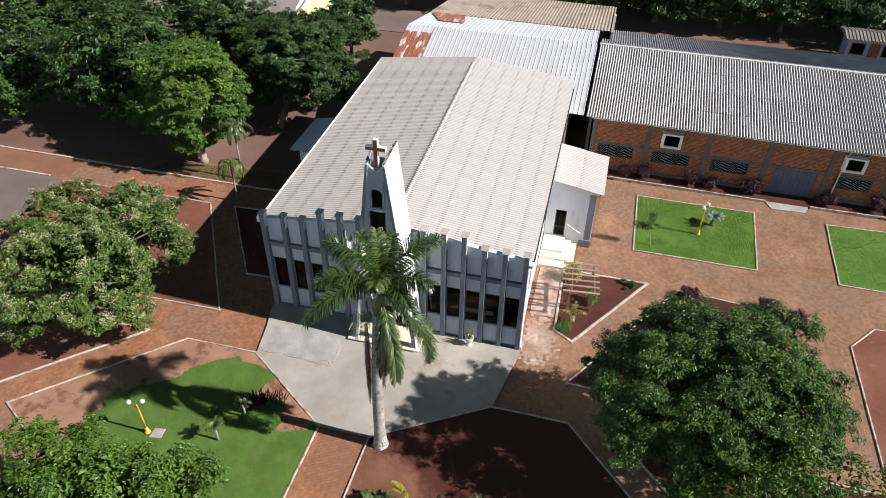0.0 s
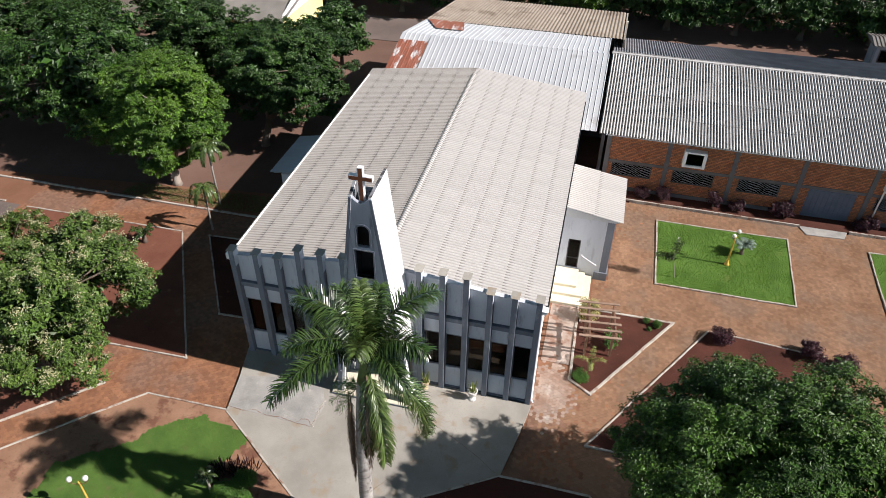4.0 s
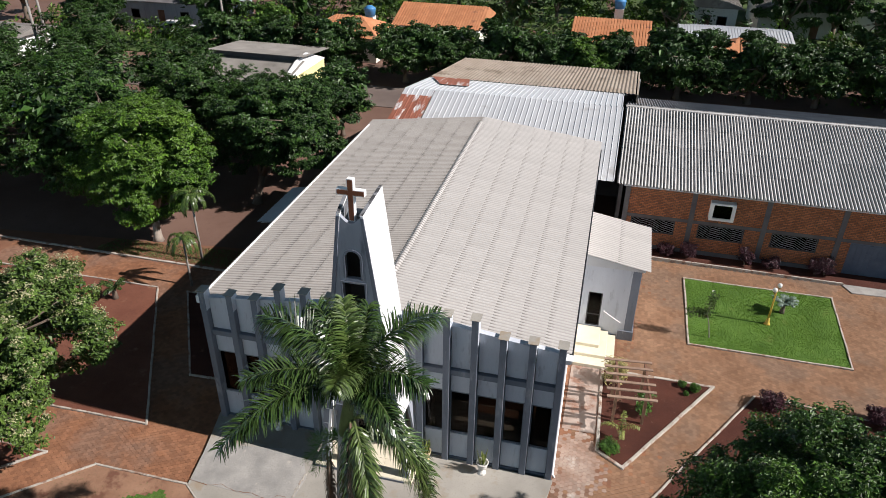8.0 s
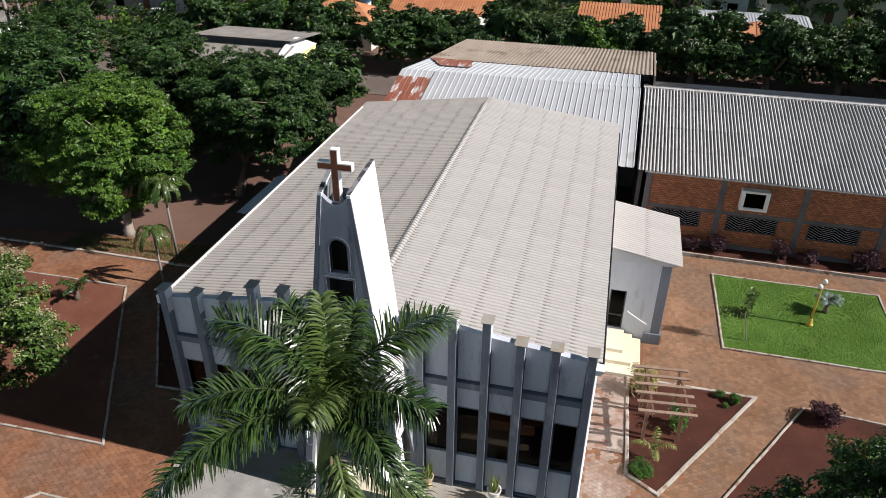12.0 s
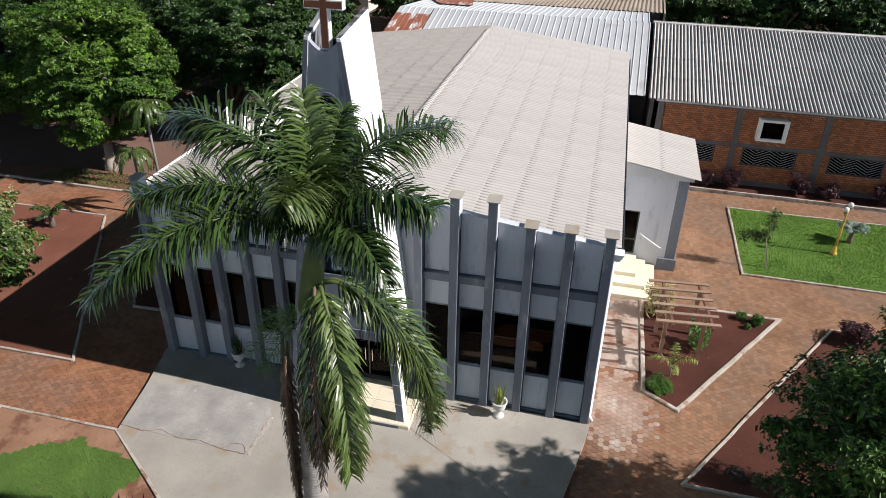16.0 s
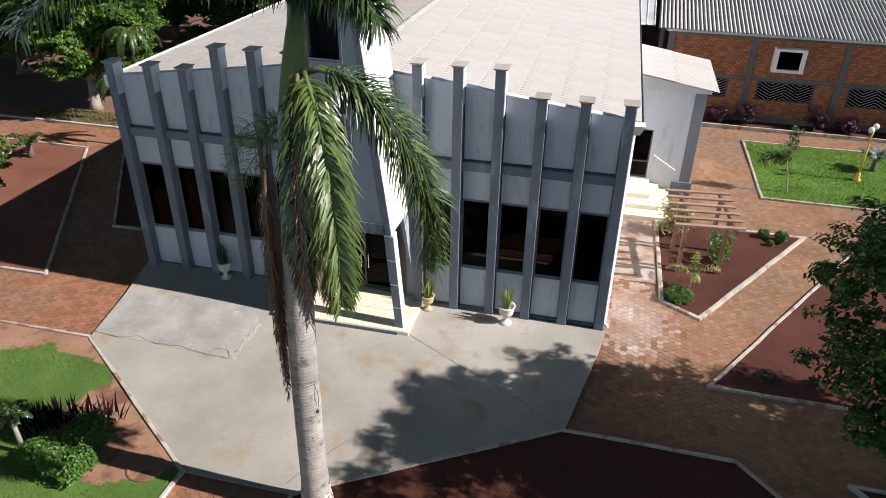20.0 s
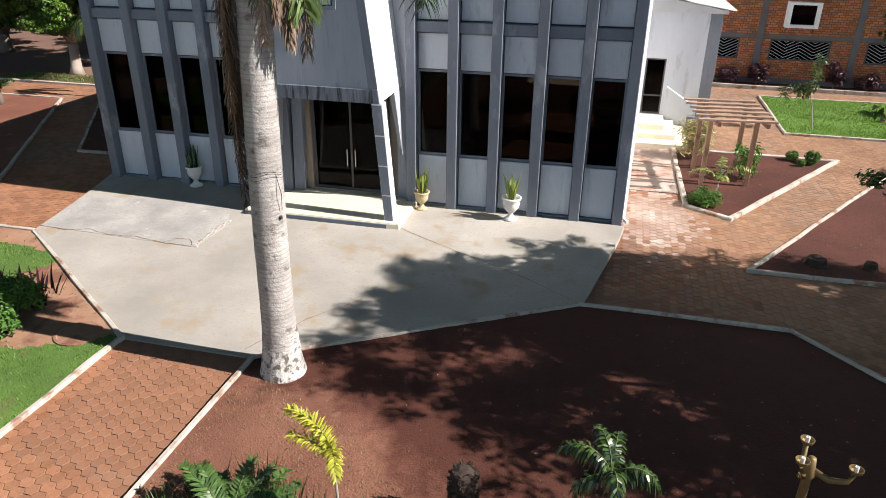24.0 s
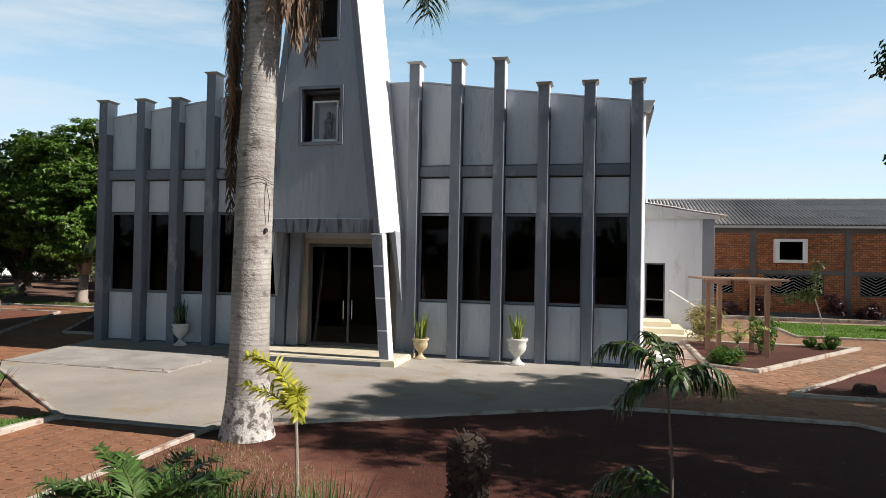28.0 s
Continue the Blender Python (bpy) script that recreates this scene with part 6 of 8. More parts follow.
for x, y, s, a in ((-60, 40, 1.1, 30), (-44, 62, 0.9, 100), (-33, 66, 0.9, 180), (-26, 72, 1.0, 220), (-2, 76, 0.9, 60), (-16, 80, 1.0, 150), (12.5, 76, 1.04, 250), (34, 66, 0.8, 10), (44, 60, 0.9, 75), (52, 68, 1.0, 305), (-68, 58, 1.2, 330), (-58, 70, 1.1, 200), (6, 84, 0.9, 20), (26, 88, 1.0, 140), (-36, 90, 1.1, 15), (60, 54, 1.0, 260), (-72, 30, 1.2, 70), (-70, 12, 1.1, 190), (-64, -4, 1.1, 110), (-58, 22, 1.1, 290), (66, 30, 1.1, 45), (-6, 68, 0.75, 40), (12, 68, 0.7, 120), (25, 74, 1.0, 220), (31, 76, 1.0, 310), (-30, 58, 0.75, 70), (-38, 56, 0.8, 10), (20, 94, 0.9, 50), (40, 84, 1.0, 95), (70, 8, 1.1, 215), (58, 42, 1.0, 170)):
    copy_thing(far, pose(x, y, 0, 0, 0, a) @ Matrix.Diagonal((s, s, s, 1)))
# a far belt of woods that closes the horizon
rng = np.random.default_rng(40)
ang = rng.uniform(0, 2 * math.pi, 520)
dist = rng.uniform(120, 210, 520)
centres = np.stack([np.cos(ang) * dist, np.sin(ang) * dist + 20, rng.uniform(1.5, 6.0, 520)], axis=1)
v, f = leaves(rng, centres, rng.uniform(4, 6.5, 520), 50, 2.6, 1.5, 0.7)
tagged(raw("far_woods", v, f, LEAF), "dark green far belt of trees along the horizon", "woods", kind="stuff")

# ---- palms ----


def frond(azimuth, up, down, length, leaf, pairs, seed, base=(0, 0, 0), width=0.036, curl=0.0, plume=0.5, rib=0.03, bow=1.25, hang=1.0):
    """A feathered palm leaf: rib and leaflets. up and down: the rib's slope at its foot and its tip, in degrees."""
    rng = np.random.default_rng(seed)
    p, pts = Vector(base), []
    steps = 26
    for k in range(steps + 1):
        t = k / steps
        e = radians(up + (down - up) * t ** bow)
        a = radians(azimuth + curl * t * t)
        d = Vector((math.cos(a) * math.cos(e), math.sin(a) * math.cos(e), math.sin(e)))
        pts.append((p.copy(), d))
        p = p + d * length / steps
    stem = Geo().tube([q for q, _ in pts[::2]], [rib * (1 - 0.85 * k / (steps // 2)) for k in range(steps // 2 + 1)], 5)
    v, f = [], []
    for k in range(pairs):
        t = 0.10 + 0.90 * (k + rng.uniform(-0.2, 0.2)) / pairs
        i = min(int(t * steps), steps - 1)
        q, d = pts[i]
        q = q.lerp(pts[i + 1][0], t * steps - i)
        side0 = d.cross(Vector((0, 0, 1)))
        side0 = side0.normalized() if side0.length > 0.05 else Vector((math.sin(radians(azimuth)), -math.cos(radians(azimuth)), 0))
        upv = side0.cross(d)
        size = leaf * (0.35 + 0.65 * math.sin(math.pi * min(1, 0.12 + t * 0.80))) * rng.uniform(0.8, 1.12)
        for s in (1, -1):
            fan = rng.uniform(-plume, plume) + 0.15
            w = (d * rng.uniform(0.45, 0.75) + side0 * s * math.cos(fan) + upv * math.sin(fan)).normalized()
            wide = width * rng.uniform(0.75, 1.15)
            flat = w.cross(upv).normalized() * wide * 0.5 if w.cross(upv).length > 0.1 else d * wide * 0.5
            c, k0 = Vector(q), len(v)
            fall = rng.uniform(0.45, 0.9) * hang
            for j, (wd) in enumerate((0.5, 1.0, 0.8, 0.12)):
                v += [tuple(c - flat * wd), tuple(c + flat * wd)]
                w = (w + Vector((0, 0, -fall * (0.3 + 0.45 * j)))).normalized()
                c = c + w * size / 3
            f += [(k0 + 2 * j, k0 + 2 * j + 1, k0 + 2 * j + 3, k0 + 2 * j + 2) for j in range(3)]
    return stem, v, f


def palm_leaf(parent, material, rib_material=RACHIS, name="frond", label="", **kw):
    stem, v, f = frond(**kw)
    ob = part(name, stem, rib_material, parent, label, smooth=True)
    raw("leaf_blade", v, f, material, ob)
    return ob


royal = thing("royal_palm", "tall royal palm with a ringed grey trunk and drooping green fronds", "palm", pose(1.77, -7.30, 0))
rings, radii_ = [], []
lean = lambda z: 0.00048 * z ** 3
back = lambda z: 0.0027 * max(0.0, z - 0.4) ** 2
for k in range(300):
    z = -0.05 + 8.0 * k / 299
    r = 0.222 + 0.135 * math.exp(-z / 0.5) + 0.016 * math.exp(-((z - 2.0) / 1.6) ** 2) + (0.006 if k % 2 == 0 else 0) * (0.6 + 0.8 * noise.noise((5, 0, z * 4))) + 0.003 * noise.noise((0, 0, z * 3))
    rings.append((lean(z), back(z), z))
    radii_.append(r)
part("trunk", Geo().tube(rings, radii_, 22), PALMTRUNK, royal, "grey trunk with close rings", smooth=True)
flare = Geo().tube([(0, 0, -0.02), (0, 0, 0.2), (0.003, 0, 0.55), (0.008, 0, 0.8)], [0.372, 0.318, 0.276, 0.252], 22, cap=False)
for i in range(len(flare.v)):
    x, y, z = flare.v[i]
    k = 1.0 + 0.03 * noise.noise((x * 9, y * 9, z * 5))
    flare.v[i] = (x * k, y * k, z + (0.1 * noise.noise((x * 7, y * 7, 2)) if z > 0.7 else 0))
part("limewash_band", flare, LIME, royal, "flaking white limewash round the foot", smooth=True)
wire = Geo()
for z in (3.22, 3.27, 3.30):
    wire.tube([(lean(z) + 0.232 * math.cos(a), back(z) + 0.232 * math.sin(a), z + 0.03 * math.sin(3 * a + z * 9)) for a in np.linspace(0, 2 * math.pi, 20)], [0.005] * 20, 5, cap=False)
wire.tube([(lean(3) + 0.21, -0.08, 3.28), (lean(3) + 0.28, -0.10, 3.0), (lean(3) + 0.25, -0.07, 2.75)], [0.005] * 3, 5)
part("wire", wire, METAL, royal, "loose wire tied round the trunk")
part("bracket", Geo().lathe([(0.0, 0), (0.025, 0.01), (0.025, 0.05), (0.01, 0.06)], 10, (lean(2.6) + 0.232, -0.08, 2.62)), METAL, royal)
part("crownshaft", Geo().tube([(lean(z), back(z), z) for z in (7.85, 8.1, 8.5, 8.95, 9.35)], [0.225, 0.215, 0.185, 0.14, 0.07], 14), RACHIS, royal, "smooth green crownshaft", smooth=True)
UPPER, LOWER = (lean(9.2) + 0.05, back(9.2), 9.2), (lean(8.4) + 0.08, back(8.4), 8.42)
for foot, az, up, down, length, leaf, seed, mat_, curl, bow, hang in (
        (UPPER, -127, 50, -46, 3.6, 0.62, 1, FROND, 0, 1.0, 0.75), (UPPER, -145, 64, -18, 2.8, 0.62, 2, FROND, 0, 1.0, 0.6), (UPPER, 176, 84, -10, 3.0, 0.90, 3, FROND, 0, 1.0, 0.8),
        (UPPER, 113, 86, 34, 2.3, 0.62, 4, FRONDLIGHT, 10, 1.0, 0.8), (UPPER, 145, 84, 24, 2.3, 0.66, 5, FROND, 0, 1.0, 0.8), (UPPER, 80, 84, 20, 2.2, 0.62, 6, FROND, 20, 1.0, 0.8),
        (UPPER, 50, 74, -24, 3.1, 0.80, 7, FROND, 0, 1.0, 0.7), (UPPER, -10, 74, -26, 2.4, 0.75, 9, FROND, 0, 1.0, 0.9),
        (UPPER, -88, 86, 0, 1.9, 0.62, 13, FRONDLIGHT, 8, 1.0, 0.9), (UPPER, -40, 66, -60, 2.2, 0.66, 17, FROND, 10, 1.0, 1.0),
        (LOWER, 10, 40, -97, 4.05, 0.74, 10, FROND, 0, 0.37, 0.8), (LOWER, 3, 34, -97, 3.8, 0.70, 19, FRONDLIGHT, 4, 0.40, 0.8), (LOWER, -52, 48, -97, 3.65, 0.62, 11, FRONDLIGHT, 0, 0.26, 0.9), (LOWER, -75, 44, -97, 3.3, 0.50, 12, FROND, 0, 0.22, 1.2)):
    palm_leaf(royal, mat_, azimuth=az, up=up, down=down, length=length, leaf=leaf, pairs=230, seed=seed, base=foot, curl=curl, plume=0.95, width=0.034, rib=0.042, bow=bow, hang=hang)
for az, up, length, seed in ((176, 12, 1.15, 77), (200, -10, 1.25, 78), (158, -4, 0.95, 79), (215, -35, 1.2, 76)):
    palm_leaf(royal, SHRUB, RACHIS, "flower_stalk", "feathery green flower stalk", azimuth=az, up=up, down=-62, length=length, leaf=0.34, pairs=64, seed=seed, base=(lean(7.75) - 0.12, back(7.75), 7.75), plume=1.3, width=0.012, rib=0.016, bow=0.8, hang=0.5)
palm_leaf(royal, HUSK, HUSK, "dead_frond", "brown withered frond behind the green one", azimuth=-74, up=48, down=-97, length=3.9, leaf=0.34, pairs=120, seed=90, base=LOWER, plume=1.2, width=0.018, rib=0.03, bow=0.2, hang=2.0)
# withered fronds hanging close to the trunk
for az, z, up, length, leaf_, seed in ((-4, 7.6, -68, 2.75, 0.42, 81), (-26, 7.3, -70, 2.3, 0.40, 82), (14, 7.7, -66, 2.4, 0.42, 83), (-48, 7.5, -72, 2.2, 0.36, 89), (184, 6.9, -86, 4.2, 0.30, 84), (205, 6.6, -86, 3.4, 0.34, 85), (168, 7.2, -86, 3.3, 0.36, 86), (195, 7.5, -84, 2.6, 0.40, 88), (222, 7.1, -84, 3.0, 0.36, 91), (190, 6.2, -87, 3.0, 0.34, 92)):
    c, s_ = math.cos(radians(az)), math.sin(radians(az))
    palm_leaf(royal, HUSK, HUSK, "dead_frond", "brown withered frond hanging down the trunk", azimuth=az, up=up, down=-91 if c > 0 else -90, length=length, leaf=leaf_, pairs=150, seed=seed, base=(lean(z) + 0.23 * c, back(z) + 0.23 * s_, z) if c > 0 else (0.02 + 0.27 * c, 0.06 + 0.27 * s_, z), plume=1.3, width=0.026, rib=0.03, bow=0.4, hang=3.0)


def small_palm(label, base, height, reach, count, seed, material=FROND, girth=0.06, leaf=0.4, drop=-70, rise=50, pairs=34, name="small_palm", bark=WOODPOLE, lean_=(0, 0), crown_rib=0.02, width=0.03, hang=1.0, bow=1.25):
    rng_ = random.Random(seed)
    ob = thing(name, label, "palm", pose(*base))
    part("trunk", Geo().tube([(0, 0, -0.05), (lean_[0] * 0.4, lean_[1] * 0.4, height * 0.5), (*lean_, height)], [girth * 1.3, girth, girth * 0.8], 9), bark, ob, smooth=True)
    for k in range(count):
        palm_leaf(ob, material, azimuth=360 * k / count + rng_.uniform(-15, 15), up=rise + rng_.uniform(-15, 20), down=drop + rng_.uniform(-12, 18), length=reach * rng_.uniform(0.8, 1.1), leaf=leaf, pairs=pairs, seed=seed * 50 + k, base=(*lean_, height), width=width, rib=crown_rib, hang=hang, bow=bow)
    return ob


small_palm("slim young palm with a pale trunk and drooping light fronds", (-13.1, 7.95, 0), 2.85, 1.45, 8, 3, FRONDLIGHT, 0.055, 0.30, -108, 76, 60, width=0.032, hang=1.6, bow=0.62)
small_palm("slim taller palm with a pale trunk and drooping light fronds", (-14.0, 10.45, 0), 4.05, 1.75, 8, 4, FRONDLIGHT, 0.06, 0.34, -108, 76, 66, width=0.032, hang=1.6, bow=0.62)
small_palm("small dark sago palm in the red bed", (-16.15, 5.85, 0), 0.55, 0.85, 14, 5, FROND, 0.13, 0.2, -25, 55, 30, "sago_palm", BARK)
gold = thing("palm_sapling", "bright yellow-green palm sapling with one arching plume on a thin stem", "palm", pose(3.72, -9.9, 0))
part("trunk", Geo().tube([(0, 0, -0.02), (0.01, 0, 0.4), (-0.01, 0, 0.85), (-0.02, 0, 1.0)], [0.02, 0.016, 0.014, 0.011], 7), PALEBARK, gold)
palm_leaf(gold, YELLOWLEAF, azimuth=172, up=82, down=-14, length=0.82, leaf=0.14, pairs=84, seed=610, base=(-0.02, 0, 0.96), width=0.026, rib=0.013, plume=1.0, hang=0.35)
palm_leaf(gold, YELLOWLEAF, azimuth=190, up=48, down=0, length=0.56, leaf=0.14, pairs=44, seed=611, base=(-0.02, 0, 0.97), width=0.022, rib=0.009, plume=1.0, hang=0.4)
palm_leaf(gold, YELLOWLEAF, azimuth=-62, up=74, down=-78, length=0.66, leaf=0.15, pairs=54, seed=612, base=(-0.02, 0, 0.97), width=0.026, rib=0.009, plume=1.2, hang=0.5)
dark = thing("palm_sapling", "dark young palm with arching shaded leaves in the red bed", "palm", pose(6.74, -9.95, 0) @ Matrix.Diagonal((0.9, 0.9, 1.07, 1)))
part("trunk", Geo().tube([(0, 0, -0.02), (0, 0, 0.8), (-0.05, 0, 1.40)], [0.018, 0.013, 0.011], 7), BARK, dark)
for az, up, down, ln, seed in ((174, 66, -60, 0.78, 1), (-5, 50, -70, 0.62, 2), (85, 72, -40, 0.6, 3), (-80, 66, -80, 0.5, 4), (20, 34, -60, 0.55, 5), (200, 20, -80, 0.5, 6), (120, 80, -20, 0.6, 7)):
    palm_leaf(dark, FROND, azimuth=az, up=up, down=down, length=ln, leaf=0.22, pairs=26, seed=700 + seed, base=(-0.05, 0, 1.34), width=0.03, rib=0.012, hang=1.7)
for az, up, z_, ln, seed in ((176, 34, 0.62, 0.80, 790), (186, 22, 0.60, 0.66, 791)):
    palm_leaf(dark, FROND, azimuth=az, up=up, down=-80, length=ln, leaf=0.22, pairs=26, seed=seed, base=(-0.02, 0, z_), width=0.03, rib=0.012, hang=1.2)
cycad = small_palm("low green cycad with stiff feathered leaves", (2.62, -10.45, 0), 0.16, 0.86, 26, 8, CYCAD, 0.16, 0.15, -2, 38, 44, "cycad", BARK, width=0.026, hang=0.15)


def tuft(label, base, count, height, spread, material, seed, name="grass_tuft", width=0.02, category="plant", group=""):
    """A clump of stiff upright blades, each a tapering folded strip."""
    rng_ = np.random.default_rng(seed)
    v, f = [], []
    for k in range(count):
        a, tilt = rng_.uniform(0, 2 * math.pi), rng_.uniform(0.03, 0.5) * spread
        q = Vector((math.cos(a), math.sin(a), 0)) * rng_.uniform(0, 0.35 * spread)
        h = height * rng_.uniform(0.6, 1.1)
        s = Vector((-math.sin(a), math.cos(a), 0)) * width
        d = Vector((math.cos(a) * tilt, math.sin(a) * tilt, 1)).normalized()
        k0 = len(v)
        for j, w in enumerate((0.8, 1.0, 0.75, 0.08)):
            c = q + d * h * j / 3 + Vector((math.cos(a), math.sin(a), 0)) * tilt * 0.35 * h * (j / 3) ** 2
            v += [tuple(c - s * w), tuple(c + s * w)]
        f += [(k0 + 2 * j, k0 + 2 * j + 1, k0 + 2 * j + 3, k0 + 2 * j + 2) for j in range(3)]
    ob = raw(name, v, f, material)
    ob.matrix_basis = pose(*base)
    return tagged(ob, label, category, group)


for k, (x, y, n_, h) in enumerate(((1.75, -10.4, 60, 0.42), (2.1, -10.1, 70, 0.46), (2.75, -9.95, 110, 0.58), (3.1, -10.1, 110, 0.56), (3.45, -10.2, 90, 0.46), (3.85, -10.35, 100, 0.50), (4.15, -10.3, 110, 0.62), (3.3, -10.6, 90, 0.5), (2.0, -10.7, 70, 0.4))):
    tuft("spiky dark green clump of stiff blades beside the path", (x, y, 0.02), n_, h, 0.8, CYCAD if k % 3 == 0 else FROND, 300 + k, "spiky_clump", 0.006, group="spiky clumps")
stub = Geo()
rng = np.random.default_rng(9)
stub.lathe([(0.14, 0), (0.155, 0.15), (0.14, 0.33), (0.155, 0.51), (0.17, 0.66), (0.14, 0.79), (0.05, 0.84)], 14)
for k in range(560):
    a, z = rng.uniform(0, 2 * math.pi), rng.uniform(0.04, 0.84)
    r0 = 0.14 if z < 0.74 else 0.09
    stub.bar((r0 * math.cos(a), r0 * math.sin(a), z), ((r0 + 0.045) * math.cos(a + rng.normal() * 0.15), (r0 + 0.045) * math.sin(a), z + rng.uniform(-0.05, 0.07)), 0.012, 0.007)
tagged(part("palm_stump", stub, STUMP, at=pose(5.14, -9.6, 0.02)), "short shaggy dark palm stump in the red bed", "stump")

# ---- small things outside ----


def urn(label, at, material, leaf_material, seed, height=0.52):
    ob = thing("flower_urn", label, "plant pot", pose(*at), group="urns along the church front")
    k = height / 0.52
    part("urn", Geo().lathe([(r * k, z * k) for r, z in ((0.15, 0), (0.15, 0.03), (0.10, 0.06), (0.055, 0.12), (0.05, 0.16), (0.09, 0.20), (0.16, 0.28), (0.185, 0.38), (0.17, 0.44), (0.21, 0.48), (0.215, 0.52), (0.18, 0.52), (0.16, 0.47))], 20), material, ob, smooth=True)
    rng_ = np.random.default_rng(seed)
    for i in range(22):
        a, t = rng_.uniform(0, 2 * math.pi), rng_.uniform(0.02, 0.34)
        q = Vector((math.cos(a), math.sin(a), 0)) * rng_.uniform(0.01, 0.11)
        d = Vector((math.cos(a) * t, math.sin(a) * t, 1)).normalized()
        s = Vector((-math.sin(a + 0.5), math.cos(a + 0.5), 0)) * 0.026
        h = rng_.uniform(0.34, 0.68)
        g = Geo()
        for j, w in enumerate((0.7, 1.0, 0.9, 0.1)):
            c = q + d * h * j / 3 + Vector((0, 0, 0.46 * k))
            nn = d.cross(s).normalized() * 0.008
            g.v += [tuple(c - s * w), tuple(c + nn), tuple(c + s * w)]
        for j in range(3):
            g.f += [(j * 3, j * 3 + 1, j * 3 + 4, j * 3 + 3), (j * 3 + 1, j * 3 + 2, j * 3 + 5, j * 3 + 4)]
        part("leaf", g, leaf_material, ob)


urn("white stone urn with upright sword-shaped leaves by the wall", (4.24, -0.52, 0.125), POT, STRIPED, 1, 0.56)
urn("white stone urn with dark upright leaves in the shade", (-4.0, -0.42, 0.125), POT, FROND, 2, 0.54)
urn("small sand-coloured urn with striped sword leaves beside the door", (2.08, -0.45, 0.125), POTOLD, STRIPED, 3, 0.46)

pergola = thing("pergola", "small weathered timber pergola with open slats over the bed", "pergola", pose(8.46, 2.98, 0, 0, 0, 6))
PZ = 1.84
for x, y in ((0.38, 0.55), (1.55, 0.60), (0.42, 1.95), (1.58, 2.0)):
    part("post", Geo().box(x - 0.055, x + 0.055, y - 0.055, y + 0.055, -0.05, PZ), TIMBERPOST, pergola, bevel=0.006)
for x in (0.40, 1.565):
    part("beam", Geo().box(x - 0.04, x + 0.04, -0.30, 2.22, PZ, PZ + 0.12), TIMBERDARK, pergola, bevel=0.006)
for i in range(6):
    y = -0.24 + i * 0.455
    part("slat", Geo().box(-0.10 + 0.02 * (i % 2), 1.80 + 0.015 * (i % 3), y, y + 0.13, PZ + 0.121, PZ + 0.17), TIMBER, pergola, bevel=0.006)


def shrub(label, at, size, material, seed, count=14, each=90, long=0.10, wide=0.05, name="shrub", clump=0.3, stems=0, group="", category="shrub", flat=0.8, ball=False):
    """A low bush: leaf clumps over a few short stems."""
    rng_ = np.random.default_rng(seed)
    ob = thing(name, label, category, pose(*at), group)
    q = rng_.uniform(-1, 1, (count, 3)) * 0.75
    if ball:
        q = rng_.normal(size=(count, 3))
        q *= 0.85 / np.linalg.norm(q, axis=1)[:, None]
    q[:, 2] = q[:, 2] + 0.7 if ball else np.abs(q[:, 2])
    centres = q * np.array(size) + np.array([0, 0, size[2] * 0.35])
    v, f = leaves(rng_, centres, np.full(count, clump) * (0.7 + 0.6 * rng_.random(count)), each, long, wide, flat, middle=(0, 0, -0.1))
    raw("foliage", v, f, material, ob)
    g = Geo()
    for c in centres[:max(3, stems)]:
        g.tube([(0, 0, 0), tuple(c * np.array([0.5, 0.5, 0.6])), tuple(c)], [0.02, 0.014, 0.006], 5)
    part("stem", g, BARK, ob)
    return ob


shrub("clipped round box bush in the pergola bed", (11.6, 6.55, 0.02), (0.16, 0.16, 0.16), SHRUB, 1, 60, 60, 0.03, 0.02, "box_bush", 0.06, ball=True)
shrub("larger clipped round box bush in the pergola bed", (12.12, 6.35, 0.02), (0.21, 0.21, 0.20), SHRUB, 2, 80, 60, 0.03, 0.02, "box_bush", 0.07, ball=True)
shrub("smallest clipped box bush in the pergola bed", (11.75, 6.0, 0.02), (0.10, 0.10, 0.10), SHRUB, 3, 36, 50, 0.03, 0.02, "box_bush", 0.045, ball=True)
shrub("bushy green shrub at the tip of the pergola bed", (8.72, 1.95, 0.02), (0.36, 0.36, 0.28), SHRUB, 4, 26, 90, 0.07, 0.035, clump=0.2)
shrub("leafy climber with large leaves under the pergola", (9.9, 4.4, 0.02), (0.40, 0.35, 0.75), SHRUB, 5, 14, 26, 0.15, 0.08, "climber", 0.22)
shrub("pale variegated shrub beside the steps", (8.75, 6.1, 0.02), (0.42, 0.42, 0.95), PALELEAF, 6, 26, 60, 0.20, 0.035, "variegated_shrub")
small_palm("thin young palm with dry arching leaves", (9.1, 2.7, 0), 0.45, 1.0, 4, 21, STRIPED, 0.02, 0.22, -40, 65, 18, "palm_sapling", WOODPOLE)
for k, (x, y, s) in enumerate(((15.15, 6.15, 0.5), (19.3, 6.2, 0.55), (20.6, 5.7, 0.5))):
    shrub("round purple-leaved bush along the kerb", (x, y, 0.02), (s, s, s * 1.1), PURPLE, 30 + k, 26, 70, 0.12, 0.06, "purple_bush", 0.24, group="purple bushes")
for k, x in enumerate((11.0, 12.2, 15.3, 16.6, 18.9, 19.4, 23.6, 24.2, 26.9, 28.5, 30.3)):
    shrub("dark red-leaved shrub against the brick wall", (x, 17.95, 0.05), (0.42, 0.32, 0.55 + 0.2 * (k % 3)), PURPLE, 50 + k, 18, 60, 0.13, 0.06, "border_shrub", 0.22, group="border shrubs")
shrub("dense clipped green shrub in the garden bed", (-3.45, -6.98, 0.03), (0.42, 0.40, 0.60), SHRUB, 70, 44, 90, 0.075, 0.045, clump=0.2)
